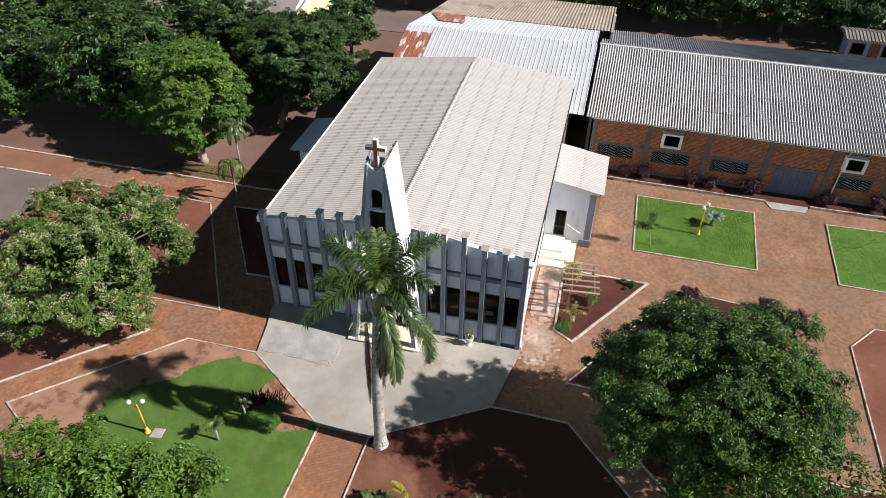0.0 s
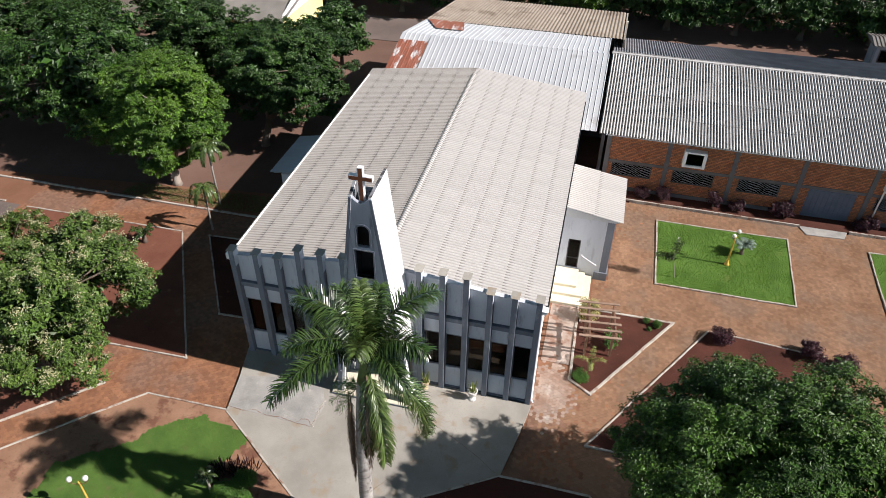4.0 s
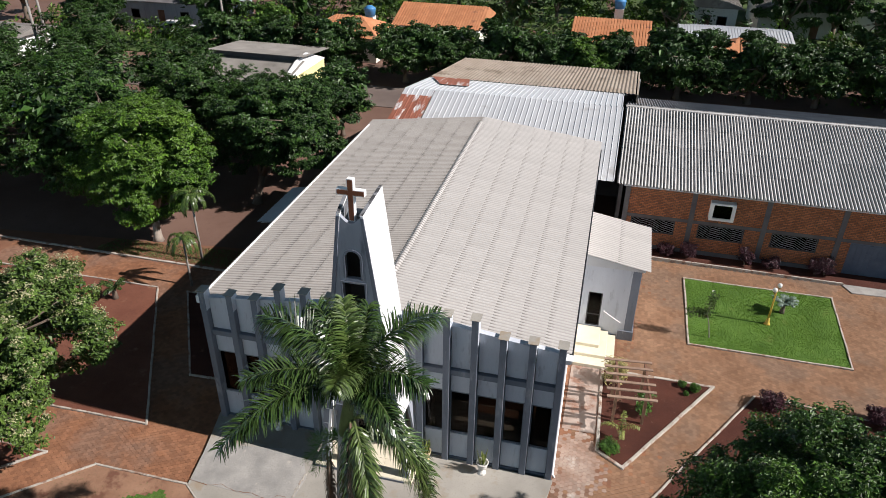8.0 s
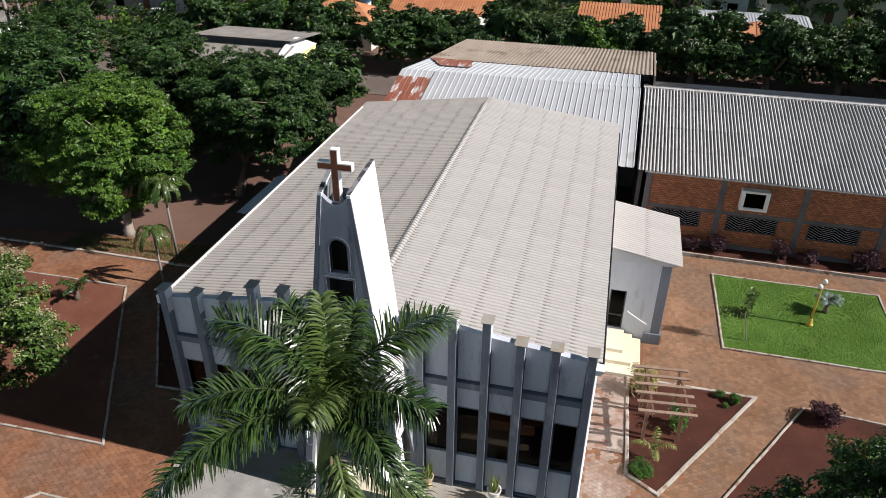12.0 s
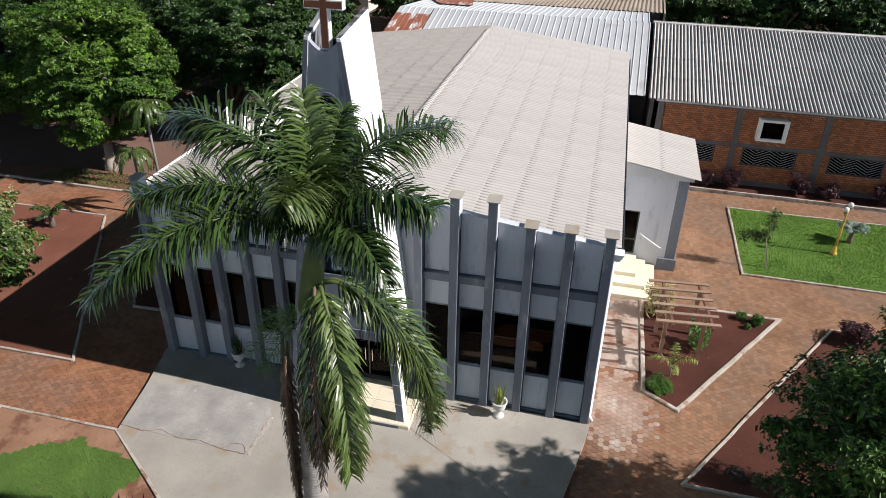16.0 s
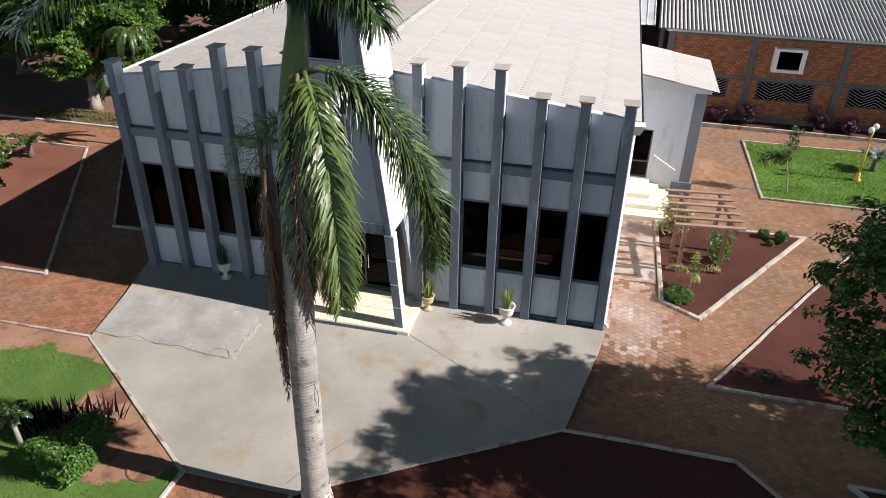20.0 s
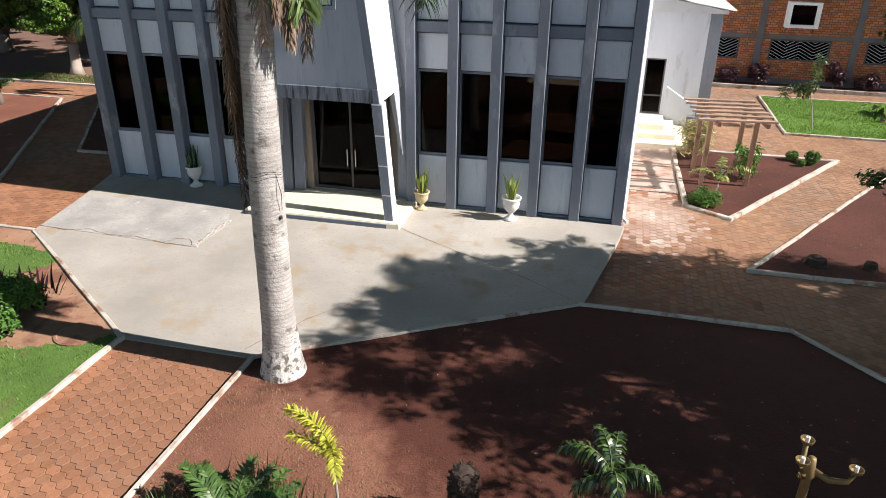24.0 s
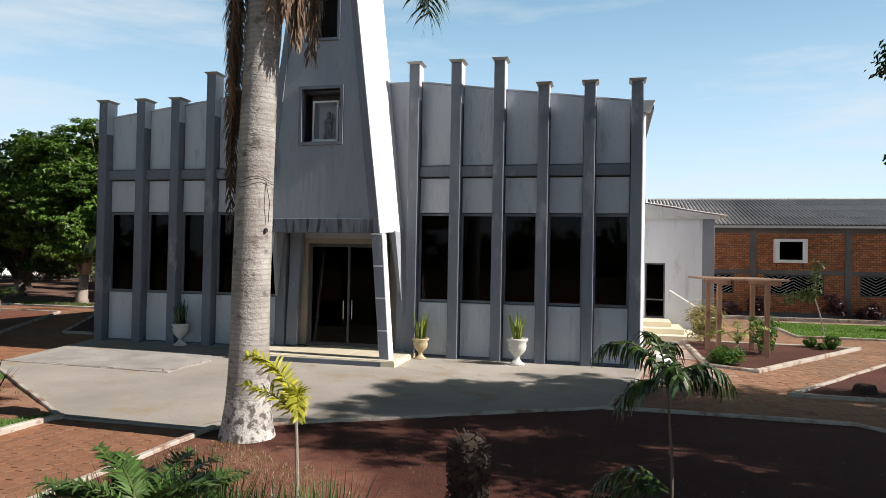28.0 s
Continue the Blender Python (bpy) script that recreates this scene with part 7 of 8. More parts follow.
shrub("low light-green shrub in the garden bed", (-3.95, -7.6, 0.03), (0.60, 0.40, 0.42), SHRUB, 71, 44, 90, 0.075, 0.045, clump=0.2)
shrub("low light-green shrub in the garden bed", (-3.35, -7.75, 0.03), (0.45, 0.38, 0.4), SHRUB, 72, 34, 90, 0.075, 0.045, clump=0.2)
for k, (x, y) in enumerate(((-3.55, -6.45), (-4.1, -6.5), (-4.55, -6.6), (-4.9, -6.9))):
    tuft("dark purple spiky plant in the garden bed", (x, y, 0.04), 48, 0.50, 1.3, PURPLEDARK, 80 + k, "purple_spiky_plant", 0.026, group="purple spiky plants")
small_palm("small fan-headed yucca on a thin trunk", (-4.65, -7.55, 0), 1.05, 0.5, 16, 22, FROND, 0.05, 0.12, -60, 60, 16, "yucca", PALEBARK)
small_palm("short yellow-green palm on the lawn", (-5.25, -9.0, 0), 0.95, 0.6, 9, 23, FRONDLIGHT, 0.05, 0.2, -20, 60, 20, "lawn_palm", PALEBARK)
tagged(part("manhole_cover", Geo().lathe([(0.38, 0), (0.38, 0.03), (0.34, 0.04), (0.32, 0.03), (0.05, 0.035)], 24), DRY, at=pose(-2.0, -7.25, 0.03)), "round earth-coloured manhole cover in the turf", "manhole")


def garden_lamp(label, at, turn_=0):
    ob = thing("garden_lamp", label, "lamp post", pose(*at, 0, 0, turn_), group="yellow garden lamps")
    part("base", Geo().lathe([(0.15, 0), (0.14, 0.05), (0.09, 0.12), (0.075, 0.3), (0.055, 0.36)], 12), YELLOW, ob, smooth=True)
    part("post", Geo().lathe([(0.05, 0.36), (0.042, 1.2), (0.036, 1.85), (0.06, 1.9), (0.03, 1.98)], 10), YELLOW, ob, smooth=True)
    for a in (0, 180):
        c, s = math.cos(radians(a)), math.sin(radians(a))
        arm = part("arm", Geo().tube([(0, 0, 1.85), (0.12 * c, 0.12 * s, 1.80), (0.24 * c, 0.24 * s, 1.86), (0.28 * c, 0.28 * s, 1.95)], [0.022, 0.02, 0.018, 0.016], 7), GOLD, ob, smooth=True)
        part("holder", Geo().lathe([(0.03, 1.95), (0.07, 1.98), (0.075, 2.02)], 10, (0.28 * c, 0.28 * s, 0)), GOLD, arm)
        part("globe", Geo().lathe([(0.06, 2.02), (0.095, 2.06), (0.11, 2.12), (0.095, 2.19), (0.05, 2.23), (0.01, 2.235)], 14, (0.28 * c, 0.28 * s, 0)), GLOBE, arm, "milky glass globe", smooth=True)


garden_lamp("yellow iron garden lamp with two glass globes on the turf", (-8.5, -9.45, 0.03), 20)
garden_lamp("yellow iron garden lamp with two glass globes on the lawn", (15.8, 12.4, 0.03), 60)
broken = thing("garden_lamp", "gold-painted garden lamp without globes, bare sockets showing, in the shaded bed", "lamp post", pose(8.34, -10.1, 0.03, 0, 0, -12) @ Matrix.Diagonal((1, 1, 1.17, 1)), group="yellow garden lamps")
part("base", Geo().lathe([(0.15, 0), (0.14, 0.05), (0.09, 0.12), (0.07, 0.3), (0.05, 0.36)], 12), GOLD, broken, smooth=True)
part("post", Geo().lathe([(0.048, 0.36), (0.042, 1.1), (0.052, 1.13), (0.042, 1.17), (0.040, 1.62), (0.062, 1.66), (0.045, 1.74), (0.035, 1.82)], 10), GOLD, broken, smooth=True)
for a, r_, z_ in ((0, 0.34, 1.78), (120, 0.12, 1.86), (235, 0.14, 1.80)):
    c, s = math.cos(radians(a)), math.sin(radians(a))
    arm = part("arm", Geo().tube([(0, 0, 1.72), (r_ * 0.5 * c, r_ * 0.5 * s, 1.66), (r_ * 0.9 * c, r_ * 0.9 * s, 1.69), (r_ * c, r_ * s, z_)], [0.03, 0.026, 0.024, 0.022], 7), GOLD, broken, smooth=True)
    part("holder", Geo().lathe([(0.02, z_), (0.05, z_ + 0.02), (0.062, z_ + 0.05), (0.056, z_ + 0.05), (0.045, z_ + 0.025), (0.01, z_ + 0.01)], 14, (r_ * c, r_ * s, 0)), GOLD, arm)
    part("socket", Geo().lathe([(0.018, z_ + 0.01), (0.018, z_ + 0.07), (0.011, z_ + 0.07), (0.011, z_ + 0.04)], 10, (r_ * c, r_ * s, 0)), GLOBE, arm, "white bulb socket")
setting("lamp_slab", Geo().prism([(-8.3, -9.7), (-7.75, -9.6), (-7.8, -9.1), (-8.3, -9.2)], 0, 0.07), SCREED, "small square concrete slab beside the lamp", "slab", bevel=0.01)
small_palm("silvery fan palm on the lawn", (16.65, 13.6, 0), 0.5, 0.75, 16, 24, SILVER, 0.10, 0.22, -30, 62, 22, "silver_palm", BARK, width=0.04)
sap = thing("lawn_sapling", "thin leaning sapling with pale leafy shoots on the lawn", "sapling", pose(12.98, 10.5, 0.02) @ Matrix.Diagonal((1.2, 1.2, 1.22, 1)))
part("stem", Geo().tube([(0, 0, 0), (-0.12, 0, 0.6), (-0.28, 0, 1.1), (-0.18, 0, 1.9)], [0.025, 0.02, 0.016, 0.008], 6).tube([(-0.26, 0, 0.95), (-0.6, 0.05, 1.1), (-0.95, 0.1, 1.0)], [0.014, 0.01, 0.006], 5), WOODPOLE, sap)
v, f = leaves(np.random.default_rng(6), np.array([(-0.28, 0, 1.2), (-0.22, 0, 1.55), (-0.18, 0, 1.9), (-0.6, 0.05, 1.1), (-0.9, 0.1, 1.02), (-0.4, 0.02, 1.05)]), np.full(6, 0.24), 60, 0.13, 0.06, 0.9)
raw("foliage", v, f, FRONDLIGHT, sap)
for x, y, r in ((10.72, -0.98, 0.2), (11.75, -0.95, 0.13)):
    g = Geo().lathe([(r * 1.4, 0), (r * 1.05, 0.06), (r, 0.13), (r * 0.85, 0.16), (0.02, 0.12)], 11)
    g.v = [(a * (1 + 0.25 * noise.noise((a * 6, b * 6, 1))), b * (1 + 0.25 * noise.noise((a * 6, b * 6, 5))), c) for a, b, c in g.v]
    tagged(part("tree_stump", g, STUMP, at=pose(x, y, 0.02)), "low sawn tree stump in the red bed", "stump", group="sawn stumps")
# fallen twigs and leaf litter
rng = np.random.default_rng(77)
pts = []
for ring, n_ in ((BED_FRONT, 420), (BED_RIGHT, 160), (BED_PERGOLA, 30), (BED_SAGO, 80)):
    xs, ys = [p[0] for p in ring], [max(p[1], -15) for p in ring]
    q = np.stack([rng.uniform(min(xs), max(xs), n_ * 2), rng.uniform(min(ys), max(ys), n_ * 2)], axis=1)
    pts.append(q[inside(q, ring)][:n_])
pts = np.concatenate(pts)
v, f = leaves(rng, np.column_stack([pts, np.full(len(pts), 0.042)]), np.full(len(pts), 0.01), 1, 0.04, 0.022, 0.05, middle=(0, 0, -4000))
tagged(raw("leaf_litter", v, f, HUSK), "dry brown fallen leaves strewn over the red earth", "leaf litter", kind="stuff")


def blades(name, ring, count, height, material, label, seed, mask=None, width=0.012):
    """Short grass blades, three-cornered, over a ring."""
    rng_ = np.random.default_rng(seed)
    xs, ys = [p[0] for p in ring], [max(p[1], -20) for p in ring]
    q = np.stack([rng_.uniform(min(xs), max(xs), count), rng_.uniform(min(ys), max(ys), count)], axis=1)
    q = q[inside(q, ring)]
    if mask:
        q = q[[mask(x, y) for x, y in q]]
    n = len(q)
    a, h = rng_.uniform(0, 2 * math.pi, n), height * rng_.uniform(0.5, 1.2, n)
    lean_ = rng_.uniform(0.1, 0.7, n) * h
    base = np.column_stack([q, np.full(n, 0.025)])
    s = np.column_stack([-np.sin(a), np.cos(a), np.zeros(n)]) * width
    tip = base + np.column_stack([np.cos(a) * lean_, np.sin(a) * lean_, h])
    verts = np.stack([base - s, base + s, tip], axis=1).reshape(-1, 3)
    tagged(raw(name, verts, np.arange(n * 3).reshape(-1, 3), material), label, "grass", kind="stuff")


blades("lawn_grass", LAWN_NEAR, 26000, 0.055, BLADE, "short bright green lawn grass", 1, width=0.016)
blades("lawn_grass", LAWN_FAR, 20000, 0.055, BLADE, "short bright green lawn grass", 2, width=0.016)
blades("garden_grass", BED_LAWN, 160000, 0.05, GARDENBLADE, "short green garden grass with worn edges", 3, turfed, 0.007)
blades("dry_grass", BED_LAWN, 9000, 0.05, WEED, "sparse dry grass on the bare edge", 4, lambda x, y: not turfed(x, y), 0.008)
blades("yard_grass", [(-20.5, 9.8), (-14.5, 9.9), (-9.5, 10.2), (-10.5, 12.0), (-16.0, 11.4), (-20.0, 11.2)], 9000, 0.09, WEED, "rough grass strip behind the kerb", 5, width=0.016)
blades("bed_weeds", [(1.3, -14), (9, -14), (9, -8), (5, -7), (1.6, -7.6)], 5000, 0.035, WEED, "sparse dry weeds on the red earth", 6, lambda x, y: noise.noise((x * 0.7, y * 0.7, 9)) > 0.05, 0.007)

# ---- beyond the yard ----


def house(name, label, x0, x1, y0, y1, eave, ridge_, roof_material, wall_material=HOUSEWALL, along="x", hip=0.0, over=0.5, angle=0):
    """A low house with a gabled or hipped roof, a door and windows."""
    cx, cy = (x0 + x1) / 2, (y0 + y1) / 2
    w, d = (x1 - x0) / 2, (y1 - y0) / 2
    ob = thing(name, label, "house", pose(cx, cy, 0, 0, 0, angle))
    part("wall", Geo().box(-w + over, w - over, -d + over, d - over, 0, eave), wall_material, ob)
    if along == "x":
        ring = [(-w, -d, eave), (w, -d, eave), (w, d, eave), (-w, d, eave)]
        a, b = (-w + hip, 0, ridge_), (w - hip, 0, ridge_)
        g = Geo().add(ring + [a, b], [(0, 1, 5, 4), (2, 3, 4, 5), (1, 2, 5), (3, 0, 4), (3, 2, 1, 0)])
    else:
        ring = [(-w, -d, eave), (w, -d, eave), (w, d, eave), (-w, d, eave)]
        a, b = (0, -d + hip, ridge_), (0, d - hip, ridge_)
        g = Geo().add(ring + [a, b], [(1, 2, 5, 4), (3, 0, 4, 5), (0, 1, 4), (2, 3, 5), (3, 2, 1, 0)])
    r = part("roof", g, roof_material, ob)
    for i in range(int(2 * (w if along == "x" else d) / 0.3)):
        s = -(w if along == "x" else d) + hip + 0.15 + i * 0.3
        if s > (w if along == "x" else d) - hip:
            break
        for sg in (-1, 1):
            foot, top = ((s, sg * d, eave + 0.03), (s, 0, ridge_ + 0.03)) if along == "x" else ((sg * w, s, eave + 0.03), (0, s, ridge_ + 0.03))
            part("roof_tile", Geo().bar(foot, top, 0.15, 0.05), roof_material, r)
    for s in (-0.5, 0.45):
        win = part("window", Geo().box(s * w - 0.6, s * w + 0.6, -d + over - 0.03, -d + over - 0.005, 0.9, 2.0), METAL, ob)
        part("pane", Geo().box(s * w - 0.5, s * w + 0.5, -d + over - 0.04, -d + over - 0.031, 1.0, 1.9), PANE, win)
    part("door", Geo().box(-0.45, 0.45, -d + over - 0.03, -d + over - 0.005, 0, 2.05), TIMBERDARK, ob)
    return ob


house("tiled_house", "low house with a bright orange clay tile roof", -18.3, -8.2, 57.0, 66.5, 2.7, 4.3, TILEROOF)
house("tiled_house", "low house with an orange clay tile roof behind street trees", 1.5, 9.6, 55.0, 64.5, 2.7, 4.3, TILEROOF)
house("hipped_house", "small house with a faded reddish hipped tile roof", -26.5, -17.5, 50.5, 57.5, 2.6, 4.1, TILEROOF, hip=3.0)
house("hipped_tiled_house", "house with a dark red hipped tile roof", 15.5, 23.0, 53.5, 59.5, 2.6, 4.0, TILEROOF, hip=2.5)
house("zinc_house", "low building with a flat pale zinc roof", 12.5, 24.0, 60.5, 67.0, 2.8, 3.3, ZINC)
house("grey_house", "pale house with a broad grey sheet roof", 12.5, 20.5, 76.0, 84.0, 3.0, 4.4, GREYFIBRE, along="y")
house("grey_house", "large pale house with a low grey gable", 22.0, 36.0, 76.0, 88.0, 3.2, 5.2, GREYFIBRE, along="y")
house("brown_house", "house with a dark brown hipped roof beyond the trees", -56.0, -41.5, 58.5, 70.0, 3.0, 5.2, BEAM, TOWER, hip=4.0)
house("white_shed", "white-walled shed with a low roof", -64.0, -52.5, 39.0, 46.0, 2.6, 3.2, GREYFIBRE, WHITE)
house("wall_shed", "small flat-roofed shed behind the brick wing", 28.5, 34.0, 42.0, 45.0, 2.4, 2.7, GREYFIBRE, TOWER)
tank = thing("water_tank", "blue plastic water tank on a short stand", "water tank", pose(6.0, 66.0, 0))
part("stand", Geo().box(-0.5, 0.5, -0.5, 0.5, 0, 4.2), HOUSEWALL, tank)
part("barrel", Geo().lathe([(0.55, 4.2), (0.65, 5.0), (0.66, 5.05), (0.3, 5.3), (0.05, 5.35)], 16), TANK, tank, smooth=True)
copy_thing(tank, pose(-20.5, 56.5, -0.6))
# yellow kiosk hall with stepped corrugated roof
kiosk = thing("yellow_hall", "pale yellow hall with a stepped grey corrugated roof", "building")
part("wall", Geo().box(-28.4, -19.9, 33.2, 42.0, 0, 2.7), YELLOWWALL, kiosk)
part("gable", Geo().hexa([(-20.1, 32.9, 2.7), (-19.85, 32.9, 2.7), (-19.85, 42.2, 2.7), (-20.1, 42.2, 2.7)], [(-20.1, 36.5, 3.9), (-19.85, 36.5, 3.9), (-19.85, 38.5, 4.1), (-20.1, 38.5, 4.1)]), WHITE, kiosk, "white upper gable")
part("clerestory", Geo().box(-28.4, -20.2, 37.2, 37.4, 3.4, 4.0), BEAM, kiosk)
ribbed(-28.8, -19.6, [(32.4, 2.65), (37.3, 3.65)], 0.18, 0.05, GREYFIBRE, kiosk, "lower corrugated slope")
ribbed(-28.8, -19.3, [(36.7, 4.15), (42.6, 3.55)], 0.18, 0.05, GREYFIBRE, kiosk, "upper corrugated slope", "upper_roof")
# parked car
car = thing("parked_car", "small white hatchback parked before a house", "car", pose(-45.2, 56.6, 0, 0, 0, 20))
body_ring = [(-2.0, 0.35), (2.0, 0.35), (2.05, 0.75), (1.2, 0.92), (0.6, 1.40), (-1.2, 1.45), (-1.9, 0.95), (-2.05, 0.8)]
part("body", Geo().hexa([(x, -0.82, z) for x, z in body_ring], [(x, 0.82, z) for x, z in body_ring]), CARPAINT, car, bevel=0.05)
part("side_window", Geo().box(-1.2, 0.55, -0.83, -0.822, 0.98, 1.34), PANE, car)
part("windscreen", Geo().hexa([(1.14, -0.7, 0.98), (1.14, 0.7, 0.98), (0.66, 0.7, 1.38), (0.66, -0.7, 1.38)], [(1.17, -0.7, 1.0), (1.17, 0.7, 1.0), (0.69, 0.7, 1.40), (0.69, -0.7, 1.40)]), PANE, car)
for x in (-1.3, 1.25):
    for y in (-0.78, 0.78):
        wh = part("wheel", Geo().tube([(x, y - 0.1, 0.31), (x, y + 0.1, 0.31)], [0.31, 0.31], 16), TYRE, car)
        part("rim", Geo().tube([(x, y - 0.11, 0.31), (x, y + 0.11, 0.31)], [0.19, 0.19], 12), CHROME, wh)
# street posts with wires
poles = [(-52.5, 44.0), (-36.0, 52.0), (-47.0, 37.0)]
for x, y in poles:
    p_ = thing("utility_pole", "tall grey utility pole beside the street", "utility pole", pose(x, y, 0), group="utility poles")
    part("shaft", Geo().tube([(0, 0, 0), (0, 0, 8.0)], [0.16, 0.11], 10), WOODPOLE, p_, smooth=True)
    part("crossarm", Geo().box(-0.9, 0.9, -0.05, 0.05, 7.3, 7.42), TIMBERDARK, p_)
wires = Geo()
for k in range(3):
    a, b = Vector((-52.5 - 0.6 + 0.6 * k, 44, 7.45)), Vector((-36 - 0.6 + 0.6 * k, 52, 7.45))
    wires.tube([a.lerp(b, t) - Vector((0, 0, 1.6 * t * (1 - t))) for t in np.linspace(0, 1, 9)], [0.015] * 9, 4)
tagged(part("power_line", wires, METAL), "thin dark power lines between the poles", "power line")
# dark hedge beyond the yard
rng = np.random.default_rng(52)
hx = np.linspace(-64, -36, 90)
v, f = leaves(rng, np.column_stack([hx, 34.5 + rng.normal(0, 0.4, 90), rng.uniform(0.4, 2.6, 90)]), np.full(90, 0.9), 60, 0.28, 0.15, 0.9)
tagged(raw("hedge", v, f, LEAF), "dark unclipped hedge along the far side of the yard", "hedge", kind="stuff")
plots = [(-19.5, -7, 56, 67.5), (0.5, 10.6, 54, 65.5), (-27.5, -16.5, 49.5, 58.5), (14.5, 24, 52.5, 68), (11.5, 21.5, 75, 85), (21, 37, 75, 89), (-57, -40.5, 55, 71)]
q = np.stack([rng.uniform(-62, 62, 900), 50 + 45 * rng.random(900) ** 1.5, np.zeros(900)], axis=1)
q = q[[not any(a < x < b and c < y < d for a, b, c, d in plots) for x, y, _ in q]]
for mat_, pick, name_ in ((LEAF, slice(0, None, 2), "dark green banana plants and bushes between the far houses"), (LEAFBRIGHT, slice(1, None, 2), "light green bushes and saplings between the far houses")):
    w = q[pick]
    w = np.concatenate([w + np.array([0, 0, h]) for h in (0.6, 1.6)])
    w[:, 2] *= rng.uniform(0.6, 1.6, len(w))
    v, f = leaves(rng, w, rng.uniform(0.7, 1.5, len(w)), 26, 0.55, 0.26, 0.9)
    tagged(raw("undergrowth", v, f, mat_), name_, "bushes", kind="stuff")
fence = thing("garden_fence", "low white garden wall and fence before the house", "fence")
part("panel", Geo().box(-43.0, -37.5, 55.6, 55.75, 0, 0.9), WHITE, fence)
for i in range(14):
    part("post", Geo().box(-56 + i * 0.9, -55.92 + i * 0.9, 54.9, 54.98, 0, 1.1), METAL, fence)
part("rail", Geo().box(-56, -44.2, 54.92, 54.96, 1.0, 1.06), METAL, fence)
setting("far_verge", Geo().prism([(-58, 47.5), (-36, 48.5), (-36, 55), (-58, 56)], -0.1, 0.02), FARTURF, "rough green verge before the far houses", "lawn")
setting("far_field", Geo().prism([(8, 68), (60, 70), (70, 140), (0, 140)], -0.1, 0.02), FARTURF, "green fields behind the houses", "field")
setting("far_field_west", Geo().prism([(-30, 74), (6, 70), (-2, 140), (-50, 140)], -0.1, 0.025), FARTURF, "green fields behind the houses", "field")

blades("dry_grass", [(1.25, -7.4), (3.2, -8.3), (5.2, -10.2), (6.0, -12.5), (1.25, -12.5)], 26000, 0.04, STRAWBLADE, "sparse dry yellowish grass on the red earth", 4, strewn, 0.0035)

# ---- hexagonal pavers ----
R = 0.101
region = [(-25.4, -22), (33, -22), (33, 17.2), (9.9, 17.2), (9.6, 13.2), (6.9, 13.2), (-7.0, 9.5), (-25.4, 9.4)]
rows = []
for j in range(int(58.4 / (R * 1.5))):
    x = -25.4 + j * R * 1.5
    ys = np.arange(-14.5 + R * math.sqrt(3) * (0.5 if j % 2 else 0), 17.3, R * math.sqrt(3))
    rows.append(np.stack([np.full(len(ys), x), ys], axis=1))
mid = np.concatenate(rows)
keep = inside(mid, region)
for ring in BEDS + [APRON, CHURCH, [(6.85, 2.7), (8.17, 2.7), (8.15, 7.2), (6.85, 7.2)], [(6.6, 7.35), (8.75, 7.35), (8.75, 9.3), (9.55, 9.3), (9.55, 13.2), (6.6, 13.2)], [(-10, 10), (-6.8, 10), (-6.8, 14), (-10, 14)]]:
    keep &= ~inside(mid, ring)
# pavers that would stick far into a kerb or the forecourt stay out
for ring in BEDS + [APRON]:
    for dx, dy in ((0.06, 0), (-0.06, 0), (0, 0.06), (0, -0.06)):
        keep &= ~inside(mid + np.array([dx, dy]), ring)
mid = mid[keep]
rng = np.random.default_rng(31)
near = (np.abs(mid[:, 0]) < 1.3) & (mid[:, 1] < -7.0) & (mid[:, 1] > -9.9) & (mid[:, 0] > -0.9)
six = [(math.cos(k * math.pi / 3), math.sin(k * math.pi / 3)) for k in range(6)]
ring0 = np.array([(x * (R - 0.0030), y * (R - 0.0030), -0.05) for x, y in six] + [(x * (R - 0.0030), y * (R - 0.0030), -0.004) for x, y in six] + [(x * (R - 0.0075), y * (R - 0.0075), 0.0) for x, y in six])
quads = np.array([(k, (k + 1) % 6, 6 + (k + 1) % 6, 6 + k) for k in range(6)] + [(6, 7, 8, 9), (6, 9, 10, 11)])


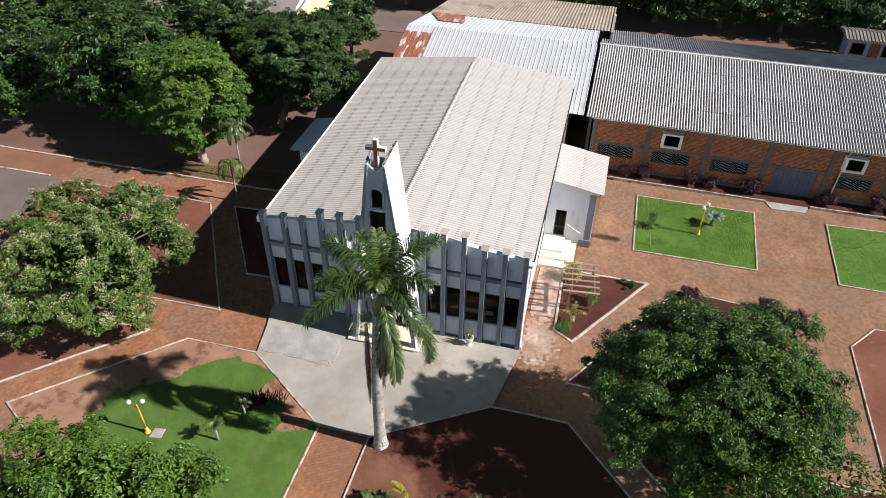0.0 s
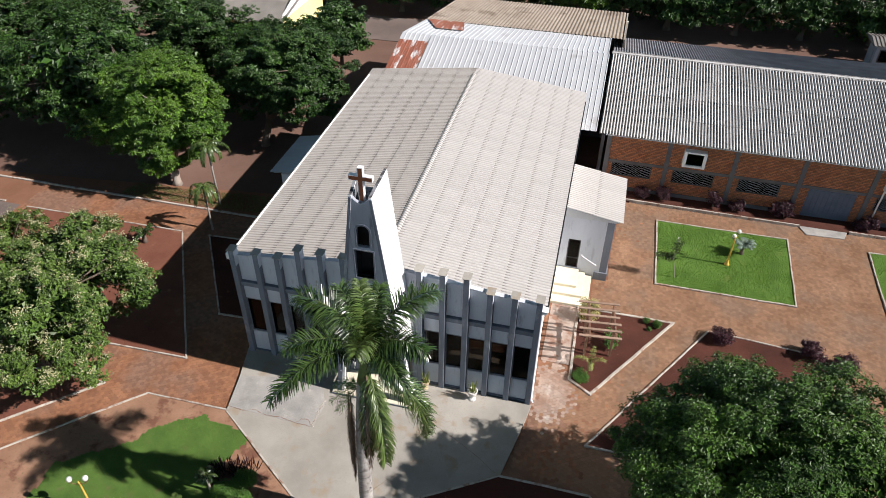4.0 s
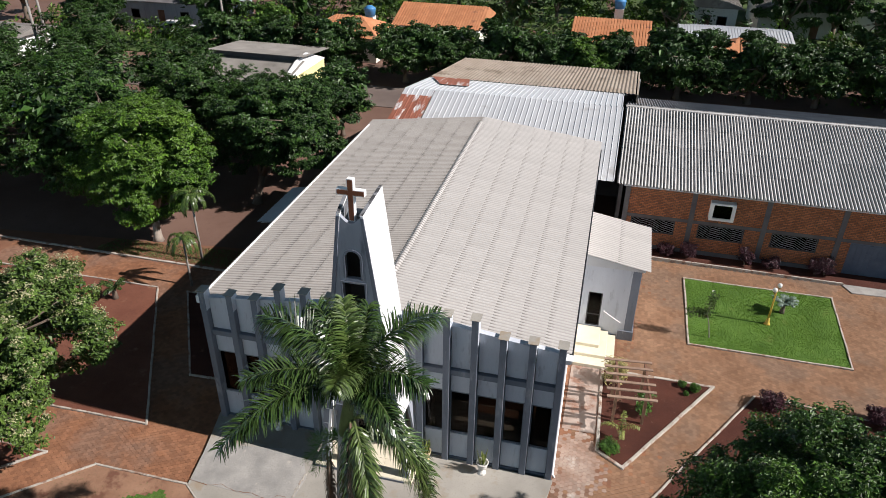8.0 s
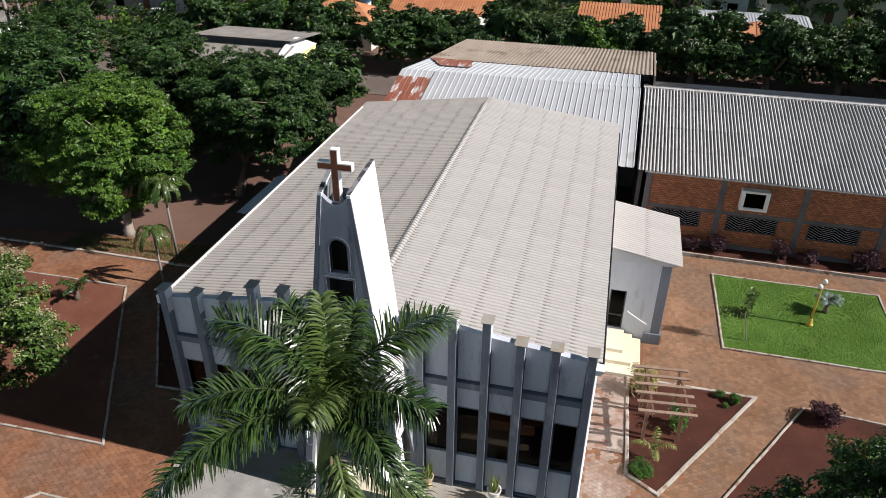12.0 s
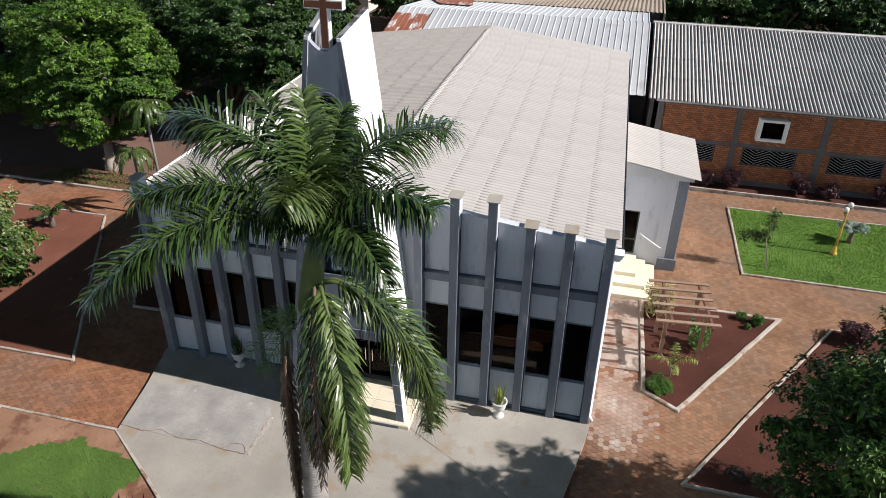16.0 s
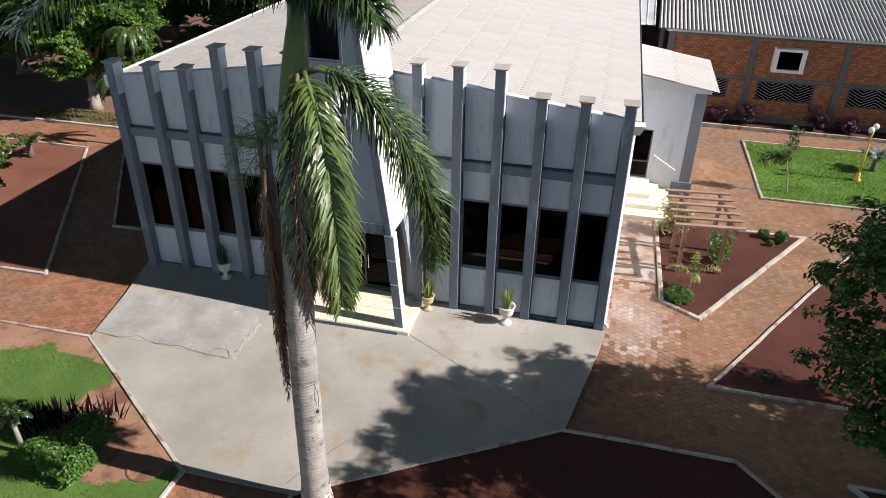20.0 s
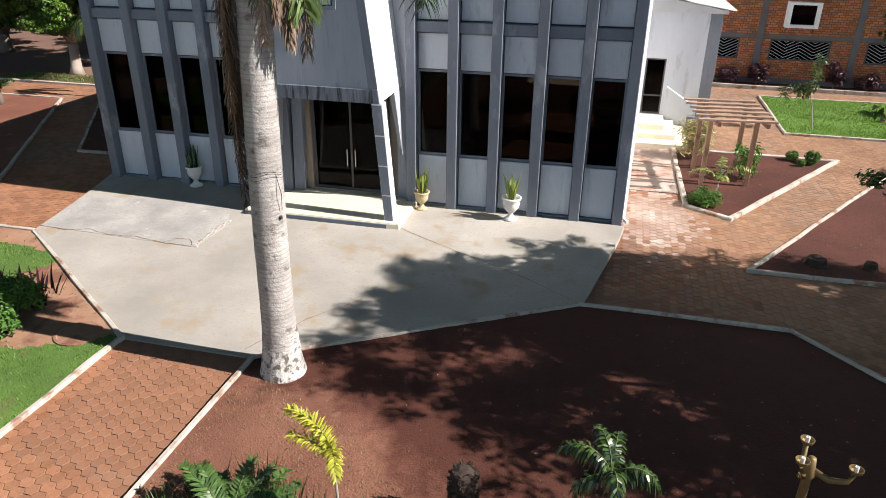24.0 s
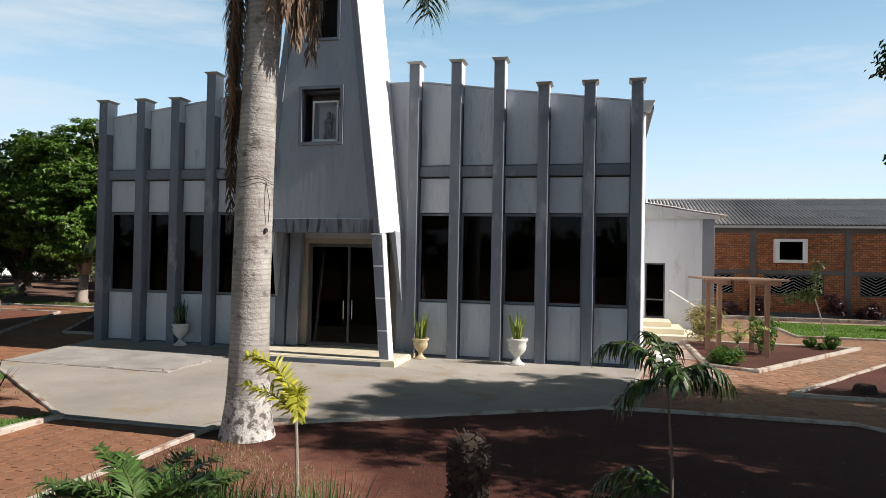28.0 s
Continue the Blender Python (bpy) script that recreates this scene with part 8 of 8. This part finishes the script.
def laid(name, at, material, label):
    n = len(at)
    tilt_ = rng.normal(0, 0.014, (n, 1, 2))
    verts = ring0[None, 6:] + np.column_stack([at, rng.normal(0.0, 0.002, n)])[:, None, :]
    verts[:, :, 2] += np.sum(ring0[None, 6:, :2] * tilt_, axis=2)
    faces = (quads[None] + (np.arange(n) * 12)[:, None, None]).reshape(-1, 4)
    return tagged(raw(name, verts.reshape(-1, 3), faces, material), label, "pavement", kind="structure")


far_mid = mid[~near]
# splashes of limewash thin out away from the church corner
splash = np.exp(-((far_mid[:, 0] - 7.6) / 1.2) ** 2 - ((far_mid[:, 1] - 1.0) / 2.2) ** 2) > rng.uniform(0.25, 0.8, len(far_mid))
sandy = far_mid[:, 0] + rng.normal(0, 1.2, len(far_mid)) > 8.0
pavement = laid("pavement", far_mid[~splash & ~sandy], PAVER, "terracotta hexagonal paving, dusty and worn")
corner = sandy & ~splash & (far_mid[:, 0] > 7.6) & (far_mid[:, 0] < 10.4) & (far_mid[:, 1] > -3.9) & (far_mid[:, 1] < 0.4)
east_yard = laid("pavement_sandy", far_mid[~splash & sandy & ~corner], PAVERTAN, "sandy brown hexagonal paving of the east yard")
laid("pavement_splashed", far_mid[splash], PAVERPALE, "hexagonal paving splashed with pale limewash")
me = bpy.data.meshes.new("paver")
me.from_pydata([tuple(p) for p in ring0], [], [(k, (k + 1) % 6, 6 + (k + 1) % 6, 6 + k) for k in range(6)] + [(6 + k, 6 + (k + 1) % 6, 12 + (k + 1) % 6, 12 + k) for k in range(6)] + [(12, 13, 14, 15, 16, 17)])
tan = me.copy()
me.materials.append(PAVER)
tan.materials.append(PAVERTAN)
for x, y in mid[near][:300]:
    part("paver", me, PAVER, pavement, at=pose(x, y, random.gauss(0.001, 0.0025), random.gauss(0, 0.8), random.gauss(0, 0.8), 0))
for x, y in far_mid[corner][:300]:
    part("paver", tan, PAVERTAN, east_yard, at=pose(x, y, random.gauss(0.001, 0.0025), random.gauss(0, 0.8), random.gauss(0, 0.8), 0))
